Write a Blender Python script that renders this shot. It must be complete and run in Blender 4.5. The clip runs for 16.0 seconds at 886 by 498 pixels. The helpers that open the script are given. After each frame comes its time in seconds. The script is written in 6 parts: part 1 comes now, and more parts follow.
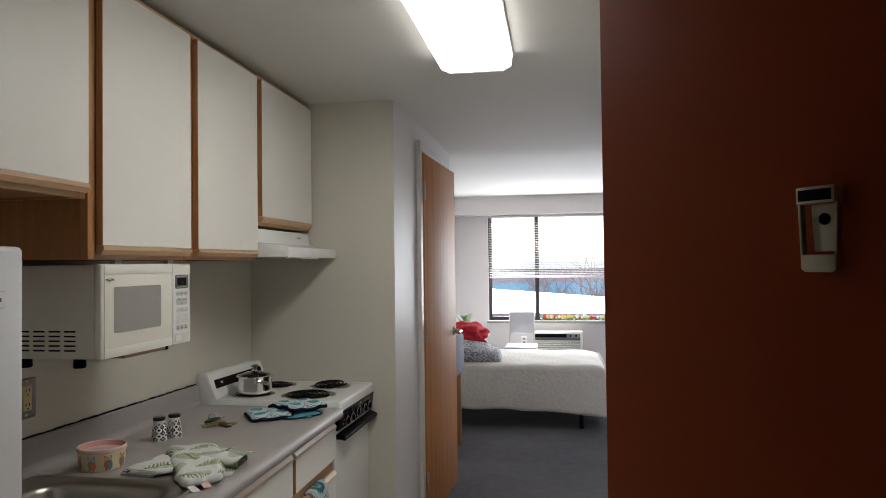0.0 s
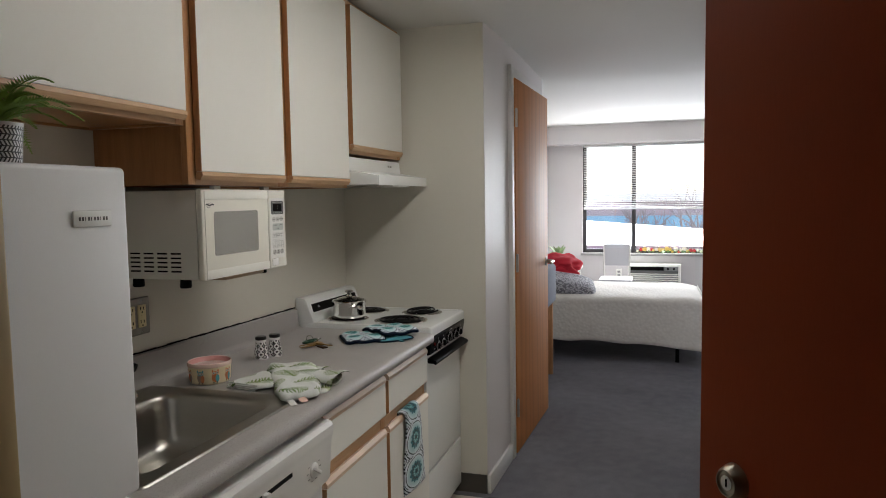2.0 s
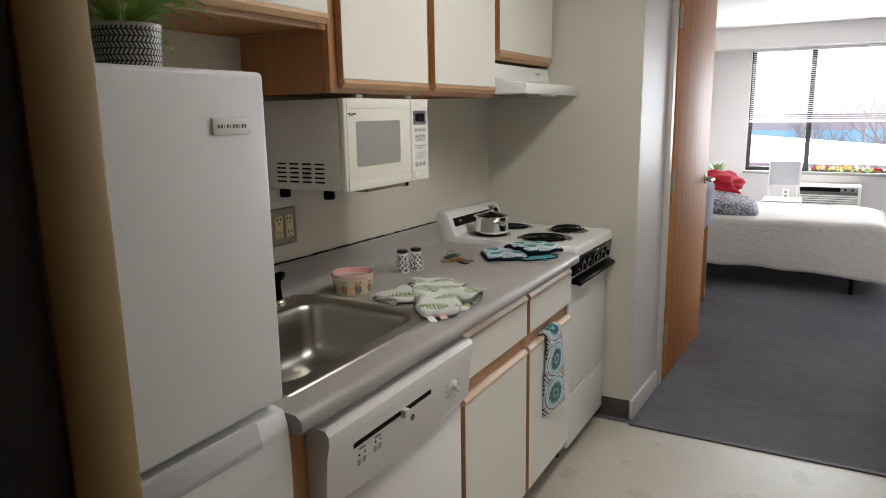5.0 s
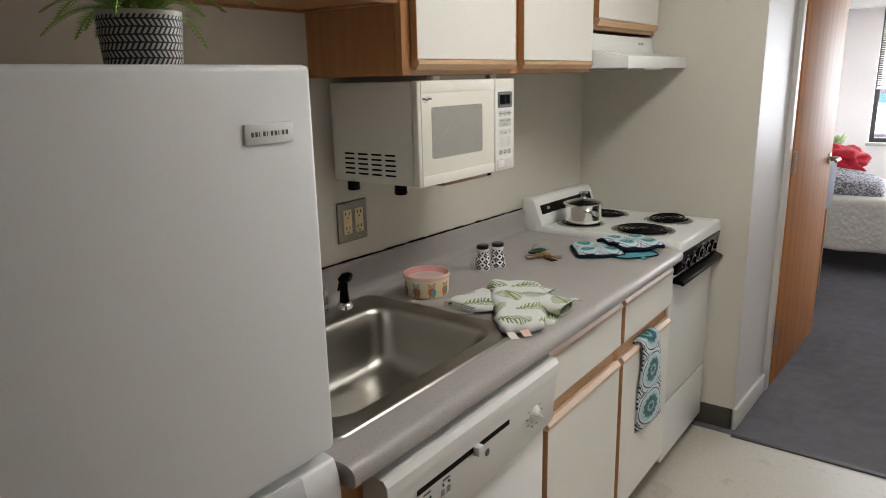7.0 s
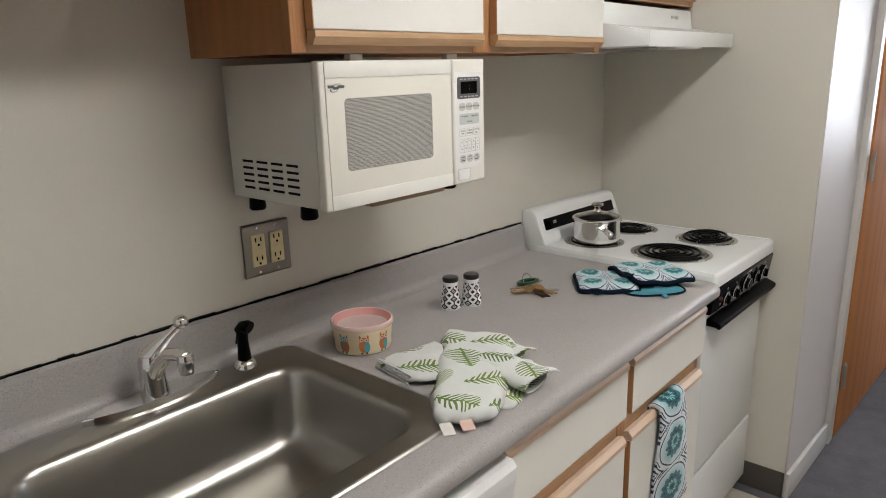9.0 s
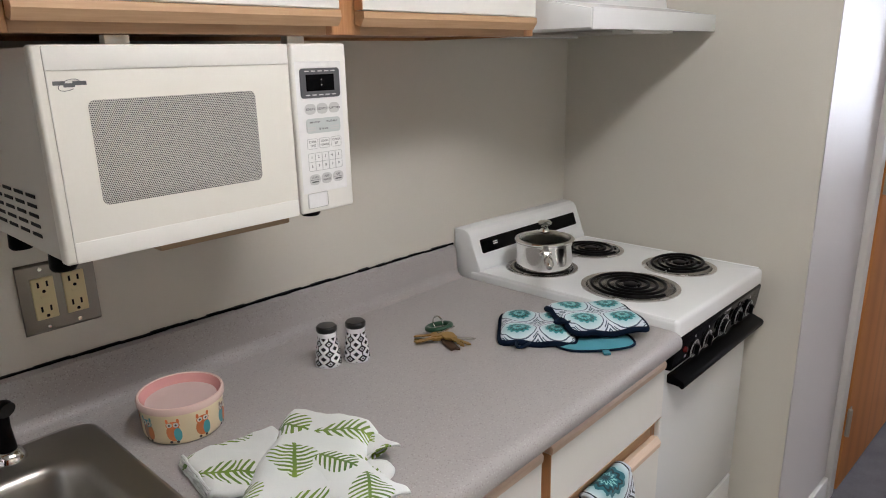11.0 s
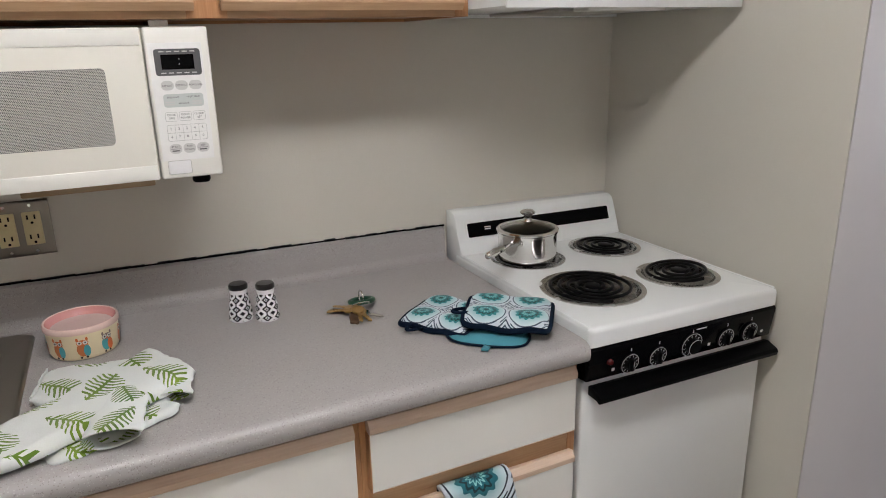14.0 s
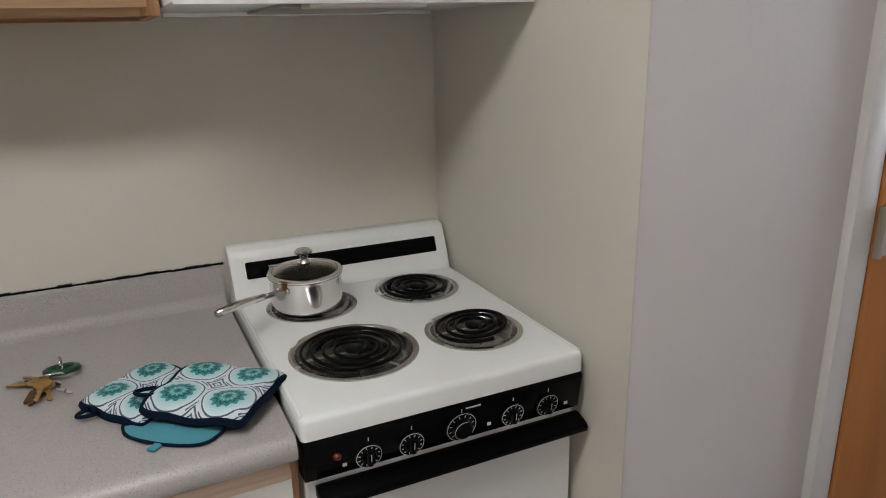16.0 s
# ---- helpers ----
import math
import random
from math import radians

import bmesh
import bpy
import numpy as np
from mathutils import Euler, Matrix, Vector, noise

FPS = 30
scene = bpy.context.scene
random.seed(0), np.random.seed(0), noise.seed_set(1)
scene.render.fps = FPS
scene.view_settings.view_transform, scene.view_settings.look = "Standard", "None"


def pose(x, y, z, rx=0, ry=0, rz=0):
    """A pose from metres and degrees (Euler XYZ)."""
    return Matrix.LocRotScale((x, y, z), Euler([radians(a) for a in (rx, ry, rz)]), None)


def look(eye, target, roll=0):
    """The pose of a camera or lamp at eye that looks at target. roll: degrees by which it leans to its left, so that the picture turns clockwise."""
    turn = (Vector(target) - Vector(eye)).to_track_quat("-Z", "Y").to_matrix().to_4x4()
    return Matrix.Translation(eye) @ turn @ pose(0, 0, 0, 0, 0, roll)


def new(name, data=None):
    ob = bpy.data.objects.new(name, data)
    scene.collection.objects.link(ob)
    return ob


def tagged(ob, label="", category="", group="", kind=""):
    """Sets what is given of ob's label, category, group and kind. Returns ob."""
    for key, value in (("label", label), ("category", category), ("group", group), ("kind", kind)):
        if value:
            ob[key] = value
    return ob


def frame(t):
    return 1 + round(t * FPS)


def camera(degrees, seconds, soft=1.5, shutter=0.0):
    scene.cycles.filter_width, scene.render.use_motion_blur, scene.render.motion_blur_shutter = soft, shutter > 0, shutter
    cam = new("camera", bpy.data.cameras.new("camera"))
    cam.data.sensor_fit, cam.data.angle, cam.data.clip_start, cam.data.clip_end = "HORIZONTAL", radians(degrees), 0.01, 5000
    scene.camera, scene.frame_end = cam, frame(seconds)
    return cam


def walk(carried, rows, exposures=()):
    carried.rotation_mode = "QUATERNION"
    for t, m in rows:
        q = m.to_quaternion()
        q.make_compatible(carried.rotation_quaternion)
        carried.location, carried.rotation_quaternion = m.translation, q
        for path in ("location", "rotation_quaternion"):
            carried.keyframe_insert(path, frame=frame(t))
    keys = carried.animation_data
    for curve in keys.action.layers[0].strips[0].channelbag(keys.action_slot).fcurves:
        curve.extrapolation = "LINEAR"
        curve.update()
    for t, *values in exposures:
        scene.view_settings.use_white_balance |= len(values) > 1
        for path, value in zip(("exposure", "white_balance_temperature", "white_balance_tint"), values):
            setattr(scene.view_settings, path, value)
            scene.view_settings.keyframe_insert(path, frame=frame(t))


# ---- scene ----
cam = camera(66.0, 16.0, soft=1.0)
PATH = [
    (0, (1.474, -3.162, 1.463), (1.153, -1.189, 1.505), -0.7),
    (0.5, (1.479, -3.163, 1.461), (1.131, -1.194, 1.478), -0.6),
    (1, (1.484, -3.173, 1.456), (1.082, -1.214, 1.441), -0.7),
    (1.5, (1.484, -3.157, 1.442), (0.993, -1.219, 1.377), -1.0),
    (2, (1.48, -3.133, 1.438), (0.893, -1.227, 1.289), -0.9),
    (2.5, (1.476, -3.12, 1.437), (0.791, -1.253, 1.23), -0.8),
    (3, (1.477, -3.102, 1.433), (0.689, -1.28, 1.185), -0.9),
    (3.5, (1.473, -3.086, 1.428), (0.608, -1.306, 1.14), -1.0),
    (4, (1.459, -3.073, 1.428), (0.547, -1.321, 1.112), -1.0),
    (4.2, (1.452, -3.076, 1.426), (0.525, -1.334, 1.099), -0.9),
    (6.3, (1.374, -2.887, 1.467), (0.351, -1.239, 0.979), -1.1),
    (6.5, (1.361, -2.872, 1.482), (0.3, -1.248, 0.995), -1.2),
    (7, (1.315, -2.821, 1.478), (0.16, -1.264, 0.991), -1.3),
    (7.5, (1.288, -2.7, 1.463), (0.104, -1.165, 0.972), -1.4),
    (8, (1.27, -2.526, 1.462), (0.054, -1.016, 0.97), -1.4),
    (8.2, (1.248, -2.476, 1.458), (0.019, -0.978, 0.966), -1.4),
    (10.3, (1.141, -1.979, 1.454), (-0.168, -0.567, 0.916), -1.8),
    (10.5, (1.119, -1.937, 1.457), (-0.165, -0.502, 0.915), -1.4),
    (11, (1.155, -1.815, 1.453), (-0.15, -0.403, 0.904), -1.2),
    (11.5, (1.164, -1.705, 1.43), (-0.192, -0.35, 0.862), -1.1),
    (12, (1.204, -1.572, 1.433), (-0.263, -0.342, 0.855), -1.2),
    (12.5, (1.322, -1.483, 1.448), (-0.259, -0.408, 0.862), -1.3),
    (13, (1.492, -1.42, 1.454), (-0.176, -0.481, 0.875), -1.3),
    (13.5, (1.567, -1.377, 1.453), (-0.146, -0.524, 0.87), -1.3),
    (14, (1.567, -1.285, 1.44), (-0.157, -0.457, 0.855), -1.4),
    (14.5, (1.548, -1.166, 1.445), (-0.183, -0.351, 0.862), -1.6),
    (15, (1.54, -1.039, 1.441), (-0.194, -0.235, 0.851), -1.8),
    (15.5, (1.525, -0.847, 1.441), (-0.205, -0.038, 0.847), -1.8),
    (16, (1.506, -0.709, 1.445), (-0.215, 0.114, 0.844), -1.6),
]
EXPOSURE = [(0, 1.82, 6500, 10), (1.5, 1.83, 6500, 10), (3, 2.2, 6500, 10), (3.5, 2.3, 6500, 10), (4.2, 2.32, 6530, 10), (6.5, 2.24, 6550, 10), (7, 2.5, 6530, 10), (8, 2.66, 6500, 10), (10.5, 2.68, 6230, 15), (13, 2.66, 6200, 15), (16, 2.5, 6300, 12)]
walk(cam, [(t, look(eye, target, roll)) for t, eye, target, roll in PATH], EXPOSURE)

# ---- light ----
world = bpy.data.worlds.new("sky")
scene.world = world
world.use_nodes = True
wnt = world.node_tree
sky = wnt.nodes.new("ShaderNodeTexSky")
sky.sky_type, sky.sun_disc = "NISHITA", False
sky.sun_elevation, sky.sun_rotation = radians(38), radians(150)
wnt.links.new(sky.outputs[0], wnt.nodes["Background"].inputs[0])
wnt.nodes["Background"].inputs[1].default_value = 0.12
sun_data = bpy.data.lights.new("sun", "SUN")
sun_data.energy, sun_data.angle, sun_data.color = 2.2, radians(0.6), (1.0, 0.95, 0.88)
sun = new("sun", sun_data)
sun.matrix_world = look((0, 0, 0), (-0.45, -0.62, -0.62))
day = bpy.data.lights.new("window_daylight", "AREA")
day.shape, day.size, day.size_y, day.energy, day.color = "RECTANGLE", 2.1, 1.3, 27, (0.89, 0.94, 1.0)
day_ob = new("window_daylight", day)
day_ob.matrix_world = look((1.7, 5.68, 1.4), (1.6, 2.2, 0.1))
TUBE_GLOW = 3.3


# ---- materials ----
def nd(nt, kind, **sets):
    n = nt.nodes.new(kind)
    for k, v in sets.items():
        if k == "op":
            n.operation = v
        elif k == "inp":
            for i, val in v.items():
                n.inputs[i].default_value = val
    return n


def mth(nt, op, a, b=0.0, c=0.0):
    n = nt.nodes.new("ShaderNodeMath")
    n.operation = op
    for i, v in enumerate((a, b, c)):
        if isinstance(v, (int, float)):
            n.inputs[i].default_value = v
        else:
            nt.links.new(v, n.inputs[i])
    return n.outputs[0]


def mix(nt, fac, a, b):
    n = nt.nodes.new("ShaderNodeMix")
    n.data_type = "RGBA"
    for i, v in ((0, fac), (6, a), (7, b)):
        if isinstance(v, (int, float)):
            n.inputs[i].default_value = v
        elif isinstance(v, tuple):
            n.inputs[i].default_value = (*v[:3], 1)
        else:
            nt.links.new(v, n.inputs[i])
    return n.outputs[2]


def noise_tex(nt, scale, detail=3.0, vec=None, stretch=None):
    n = nt.nodes.new("ShaderNodeTexNoise")
    n.inputs["Scale"].default_value, n.inputs["Detail"].default_value = scale, detail
    src = vec
    if src is None:
        src = nt.nodes.new("ShaderNodeTexCoord").outputs["Object"]
    if stretch:
        mp = nt.nodes.new("ShaderNodeMapping")
        mp.inputs["Scale"].default_value = stretch
        nt.links.new(src, mp.inputs[0])
        src = mp.outputs[0]
    nt.links.new(src, n.inputs["Vector"])
    return n.outputs["Fac"]


def base(name):
    m = bpy.data.materials.new(name)
    m.use_nodes = True
    nt = m.node_tree
    return m, nt, nt.nodes["Principled BSDF"]


def bump(nt, b, height, strength, dist=0.002):
    n = nt.nodes.new("ShaderNodeBump")
    n.inputs["Strength"].default_value, n.inputs["Distance"].default_value = strength, dist
    nt.links.new(height, n.inputs["Height"])
    nt.links.new(n.outputs[0], b.inputs["Normal"])


def mat(name, col, rough=0.5, metal=0.0, var=0.12, scale=3.0, grain=90.0, relief=0.15, dist=0.001, coat=0.0, stretch=None, rvar=0.12):
    """A surface of one colour with broad wear, fine grain and slight relief."""
    m, nt, b = base(name)
    broad, fine = noise_tex(nt, scale, 4), noise_tex(nt, grain, 3, stretch=stretch)
    both = mth(nt, "ADD", mth(nt, "MULTIPLY", broad, 0.65), mth(nt, "MULTIPLY", fine, 0.35))
    lo, hi = tuple(c * (1 - var) for c in col), tuple(min(1, c * (1 + var)) for c in col)
    nt.links.new(mix(nt, both, lo, hi), b.inputs["Base Color"])
    nt.links.new(mth(nt, "MULTIPLY_ADD", broad, rvar, rough - rvar / 2), b.inputs["Roughness"])
    b.inputs["Metallic"].default_value, b.inputs["Coat Weight"].default_value = metal, coat
    if relief:
        bump(nt, b, fine, relief, dist)
    return m


def wood(name, dark, light, along="z", rough=0.4, scale=1.0, figure=0.0):
    m, nt, b = base(name)
    st = {"x": (0.6, 12, 12), "y": (12, 0.6, 12), "z": (12, 12, 0.6)}[along]
    g1 = noise_tex(nt, 4.0 * scale, 5, stretch=st)
    g2 = noise_tex(nt, 30.0 * scale, 3, stretch=st)
    g3 = noise_tex(nt, 1.5, 2)
    f = mth(nt, "ADD", mth(nt, "MULTIPLY", g1, 0.55), mth(nt, "ADD", mth(nt, "MULTIPLY", g2, 0.25), mth(nt, "MULTIPLY", g3, 0.2)))
    col = mix(nt, mth(nt, "MULTIPLY_ADD", f, 2.6, -0.8), dark, light)
    if figure:
        # cathedral figure: long, wavering growth lines
        wv = nt.nodes.new("ShaderNodeTexWave")
        wv.bands_direction = "X"
        for key, val in (("Scale", 2.6), ("Distortion", 16.0), ("Detail", 2.0), ("Detail Scale", 0.8)):
            wv.inputs[key].default_value = val
        mp = nt.nodes.new("ShaderNodeMapping")
        mp.inputs["Scale"].default_value = (1.0, 1.0, 0.10)
        nt.links.new(nt.nodes.new("ShaderNodeTexCoord").outputs["Object"], mp.inputs[0])
        nt.links.new(mp.outputs[0], wv.inputs["Vector"])
        lines = mth(nt, "MULTIPLY", mth(nt, "POWER", wv.outputs["Fac"], 3.0), figure)
        col = mix(nt, lines, col, tuple(c * 0.5 for c in dark))
    nt.links.new(col, b.inputs["Base Color"])
    nt.links.new(mth(nt, "MULTIPLY_ADD", g1, 0.2, rough - 0.1), b.inputs["Roughness"])
    bump(nt, b, g2, 0.12, 0.0006)
    return m


def glow(name, col, strength):
    m, nt, b = base(name)
    b.inputs["Base Color"].default_value = (*col, 1)
    b.inputs["Emission Color"].default_value = (*col, 1)
    b.inputs["Emission Strength"].default_value = strength
    return m


def glassy(name, col=(1, 1, 1), rough=0.02):
    m, nt, b = base(name)
    b.inputs["Base Color"].default_value = (*col, 1)
    b.inputs["Transmission Weight"].default_value, b.inputs["Roughness"].default_value = 1.0, rough
    return m


WALL = mat("wall_paint", (0.645, 0.618, 0.547), 0.55, var=0.04, scale=1.4, grain=220, relief=0.25, dist=0.0012)
WALL_GLOSS = mat("semi_gloss_wall_paint", (0.68, 0.65, 0.642), 0.48, var=0.03, scale=1.2, grain=60, relief=0.3, dist=0.0015)
CEIL = mat("ceiling_paint", (0.66, 0.65, 0.62), 0.8, var=0.05, scale=1.3, grain=160, relief=0.35, dist=0.0015)
TRIM = mat("trim_paint", (0.72, 0.71, 0.68), 0.4, var=0.05, scale=5, grain=120)
# near-black: the darkness of the unlit hall is put into this colour
DARKWALL = mat("unlit_hallway_black", (0.035, 0.03, 0.026), 0.8, var=0.06)
LAMINATE = mat("white_laminate", (0.80, 0.79, 0.74), 0.42, var=0.025, scale=3, grain=300, relief=0.08)
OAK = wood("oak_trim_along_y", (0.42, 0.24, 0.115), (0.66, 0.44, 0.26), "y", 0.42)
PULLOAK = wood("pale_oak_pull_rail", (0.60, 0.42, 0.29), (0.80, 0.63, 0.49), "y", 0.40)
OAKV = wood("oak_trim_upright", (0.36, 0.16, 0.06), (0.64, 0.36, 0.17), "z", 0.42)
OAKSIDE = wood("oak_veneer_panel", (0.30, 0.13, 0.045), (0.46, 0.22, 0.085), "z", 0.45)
DOORWOOD = wood("oak_door_veneer", (0.52, 0.205, 0.06), (0.60, 0.255, 0.083), "z", 0.60, 1.6, 0.25)
MAHOGANY = mat("red_brown_stained_door", (0.39, 0.075, 0.026), 0.6, var=0.2, scale=2.2, grain=40, relief=0.08, stretch=(10, 10, 0.8))
WHITE_METAL = mat("white_enamel", (0.84, 0.86, 0.85), 0.22, var=0.02, scale=2, grain=150, relief=0.04)
FRIDGE_WHITE = mat("white_textured_steel", (0.76, 0.77, 0.78), 0.38, var=0.025, scale=2, grain=420, relief=0.22, dist=0.0006)
DW_WHITE = mat("white_dishwasher_plastic", (0.80, 0.80, 0.79), 0.36, var=0.02, scale=3, grain=200, relief=0.05)
CREAM = mat("cream_plastic", (0.81, 0.79, 0.71), 0.4, var=0.025, scale=5, grain=260, relief=0.06)
CREAM_WHITE = mat("off_white_plastic", (0.84, 0.83, 0.77), 0.4, var=0.02, scale=5, grain=260, relief=0.05)
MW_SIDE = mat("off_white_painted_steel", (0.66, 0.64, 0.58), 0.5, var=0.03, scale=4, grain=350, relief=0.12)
BLACK = mat("black_plastic", (0.0018, 0.0018, 0.002), 0.4, var=0.2, relief=0.1)
BLACK_GLASS = mat("black_glossy_panel", (0.003, 0.003, 0.0035), 0.12, var=0.2, relief=0.0)
RUBBER = mat("dark_rubber", (0.035, 0.032, 0.03), 0.65, var=0.25, scale=8)
COVE = mat("grey_vinyl_base", (0.075, 0.066, 0.056), 0.5, var=0.2, scale=6)
STEEL = mat("brushed_steel", (0.43, 0.415, 0.38), 0.30, 1.0, var=0.1, scale=4, grain=60, relief=0.1, dist=0.0004, stretch=(14, 1, 14))
CHROME = mat("chrome", (0.72, 0.71, 0.69), 0.1, 1.0, var=0.06, relief=0.0, rvar=0.08)
PLATE = mat("brushed_outlet_plate", (0.27, 0.25, 0.22), 0.3, 1.0, var=0.12, scale=9, grain=120, stretch=(1, 1, 18))
NICKEL = mat("satin_nickel", (0.50, 0.46, 0.38), 0.36, 1.0, var=0.1, scale=8, grain=120)
COIL = mat("burner_coil_black", (0.009, 0.0085, 0.0085), 0.40, 0.4, var=0.35, scale=20, grain=180, relief=0.3)
IVORY = mat("ivory_receptacle", (0.74, 0.64, 0.37), 0.4, var=0.04, scale=20)
GREYTXT = mat("grey_print", (0.10, 0.10, 0.10), 0.6, var=0.05, relief=0)
SILVERTXT = mat("pale_print", (0.62, 0.62, 0.60), 0.5, var=0.05, relief=0)
BUTTON = mat("grey_button_print", (0.62, 0.62, 0.60), 0.5, var=0.03, relief=0)
BLIND = mat("white_blind_slat", (0.78, 0.78, 0.77), 0.5, var=0.03, relief=0.05)
BRONZE = mat("dark_bronze_frame", (0.05, 0.047, 0.05), 0.45, 0.3, var=0.15)
GLASS = glassy("window_glass")
LIDGLASS = glassy("lid_glass", (0.93, 0.95, 0.92), 0.01)
TUBE_SIDE = glow("lit_side_lens", (1.0, 0.975, 0.93), TUBE_GLOW * 0.4)
TUBE = glow("lit_diffuser", (1.0, 0.975, 0.93), TUBE_GLOW)


def speckled():
    m, nt, b = base("grey_speckled_laminate")
    v = nt.nodes.new("ShaderNodeTexVoronoi")
    v.inputs["Scale"].default_value = 420
    nt.links.new(nt.nodes.new("ShaderNodeTexCoord").outputs["Object"], v.inputs["Vector"])
    sep = nt.nodes.new("ShaderNodeSeparateColor")
    nt.links.new(v.outputs["Color"], sep.inputs[0])
    broad = noise_tex(nt, 2.5, 3)
    c = mix(nt, broad, (0.365, 0.345, 0.332), (0.40, 0.378, 0.366))
    near = mth(nt, "LESS_THAN", v.outputs["Distance"], 0.42)
    c = mix(nt, mth(nt, "MULTIPLY", mth(nt, "GREATER_THAN", sep.outputs[0], 0.86), near), c, (0.27, 0.25, 0.245))
    c = mix(nt, mth(nt, "MULTIPLY", mth(nt, "LESS_THAN", sep.outputs[0], 0.14), near), c, (0.47, 0.45, 0.44))
    c = mix(nt, mth(nt, "MULTIPLY", mth(nt, "GREATER_THAN", sep.outputs[1], 0.93), near), c, (0.30, 0.27, 0.26))
    nt.links.new(c, b.inputs["Base Color"])
    nt.links.new(mth(nt, "MULTIPLY_ADD", noise_tex(nt, 12, 3), 0.2, 0.24), b.inputs["Roughness"])
    bump(nt, b, noise_tex(nt, 260, 2), 0.12, 0.0005)
    return m


def vinyl():
    m, nt, b = base("cream_vinyl_floor")
    broad, fine, dirt = noise_tex(nt, 1.7, 4), noise_tex(nt, 70, 4), noise_tex(nt, 6, 6)
    c = mix(nt, broad, (0.52, 0.49, 0.42), (0.60, 0.57, 0.50))
    c = mix(nt, mth(nt, "MULTIPLY", mth(nt, "GREATER_THAN", fine, 0.60), 0.35), c, (0.44, 0.41, 0.35))
    c = mix(nt, mth(nt, "MULTIPLY", mth(nt, "GREATER_THAN", dirt, 0.63), 0.3), c, (0.36, 0.32, 0.26))
    nt.links.new(c, b.inputs["Base Color"])
    nt.links.new(mth(nt, "MULTIPLY_ADD", broad, 0.2, 0.28), b.inputs["Roughness"])
    bump(nt, b, fine, 0.12, 0.001)
    return m


def carpet():
    m, nt, b = base("dark_blue_grey_carpet")
    broad, mid, fine = noise_tex(nt, 1.3, 4), noise_tex(nt, 14, 5), noise_tex(nt, 330, 3)
    f = mth(nt, "ADD", mth(nt, "MULTIPLY", broad, 0.4), mth(nt, "ADD", mth(nt, "MULTIPLY", mid, 0.25), mth(nt, "MULTIPLY", fine, 0.35)))
    c = mix(nt, mth(nt, "MULTIPLY_ADD", f, 2.2, -0.6), (0.07, 0.067, 0.079), (0.215, 0.21, 0.23))
    lint = mth(nt, "GREATER_THAN", noise_tex(nt, 60, 1), 0.775)
    nt.links.new(mix(nt, mth(nt, "MULTIPLY", lint, 0.5), c, (0.35, 0.34, 0.34)), b.inputs["Base Color"])
    b.inputs["Roughness"].default_value = 0.95
    bump(nt, b, fine, 0.9, 0.004)
    return m


MAHOGANY.node_tree.nodes["Principled BSDF"].inputs["Specular IOR Level"].default_value = 0.08
DOORWOOD.node_tree.nodes["Principled BSDF"].inputs["Specular IOR Level"].default_value = 0.25
for dark in (BLACK, BLACK_GLASS, COIL):
    dark.node_tree.nodes["Principled BSDF"].inputs["Specular IOR Level"].default_value = 0.07
LAMTOP, VINYL, CARPET = speckled(), vinyl(), carpet()


# ---- shapes ----
INV = {}


def thing(name, label, category, at=(0, 0, 0), group="", m=None):
    """A top-level thing: an Empty at its base. With m its parts are in its own axes, without it in the world's."""
    ob = new(name)
    ob.empty_display_size = 0.05
    ob.matrix_world = m if m is not None else Matrix.Translation(at)
    INV[ob.name] = Matrix.Identity(4) if m is not None else Matrix.Translation(at).inverted()
    return tagged(ob, label, category, group)


def mesh_of(name, bm, material, sharp=38):
    me = bpy.data.meshes.new(name)
    bmesh.ops.recalc_face_normals(bm, faces=bm.faces)
    bm.to_mesh(me)
    bm.free()
    if material:
        me.materials.append(material)
    if me.polygons:
        me.polygons.foreach_set("use_smooth", [True] * len(me.polygons))
        me.set_sharp_from_angle(angle=radians(sharp))
    return me


def part(name, bm, material, parent, label="", sharp=38):
    ob = new(name, mesh_of(name, bm, material, sharp))
    ob.parent = parent
    if parent.name in INV:
        ob.matrix_parent_inverse = INV[parent.name]
    if label:
        ob["label"] = label
    return ob


def structure(name, bm, material, label="", sharp=38):
    return tagged(new(name, mesh_of(name, bm, material, sharp)), label, "", "", "structure")


def single(name, bm, material, label, category, group="", kind="", sharp=38):
    return tagged(new(name, mesh_of(name, bm, material, sharp)), label, category, group, kind)


def bx(x0, x1, y0, y1, z0, z1, bev=0.0, seg=2, bm=None):
    bm2 = bmesh.new()
    bmesh.ops.create_cube(bm2, size=1, matrix=Matrix.Translation(((x0 + x1) / 2, (y0 + y1) / 2, (z0 + z1) / 2)) @ Matrix.Diagonal((x1 - x0, y1 - y0, z1 - z0, 1)))
    if bev:
        bmesh.ops.bevel(bm2, geom=bm2.edges[:], offset=bev, segments=seg, profile=0.5, affect="EDGES")
    return join(bm, bm2)


def join(bm, other):
    if bm is None:
        return other
    me = bpy.data.meshes.new("tmp")
    other.to_mesh(me)
    other.free()
    bm.from_mesh(me)
    bpy.data.meshes.remove(me)
    return bm


def moved(bm, m):
    bmesh.ops.transform(bm, matrix=m, verts=bm.verts)
    return bm


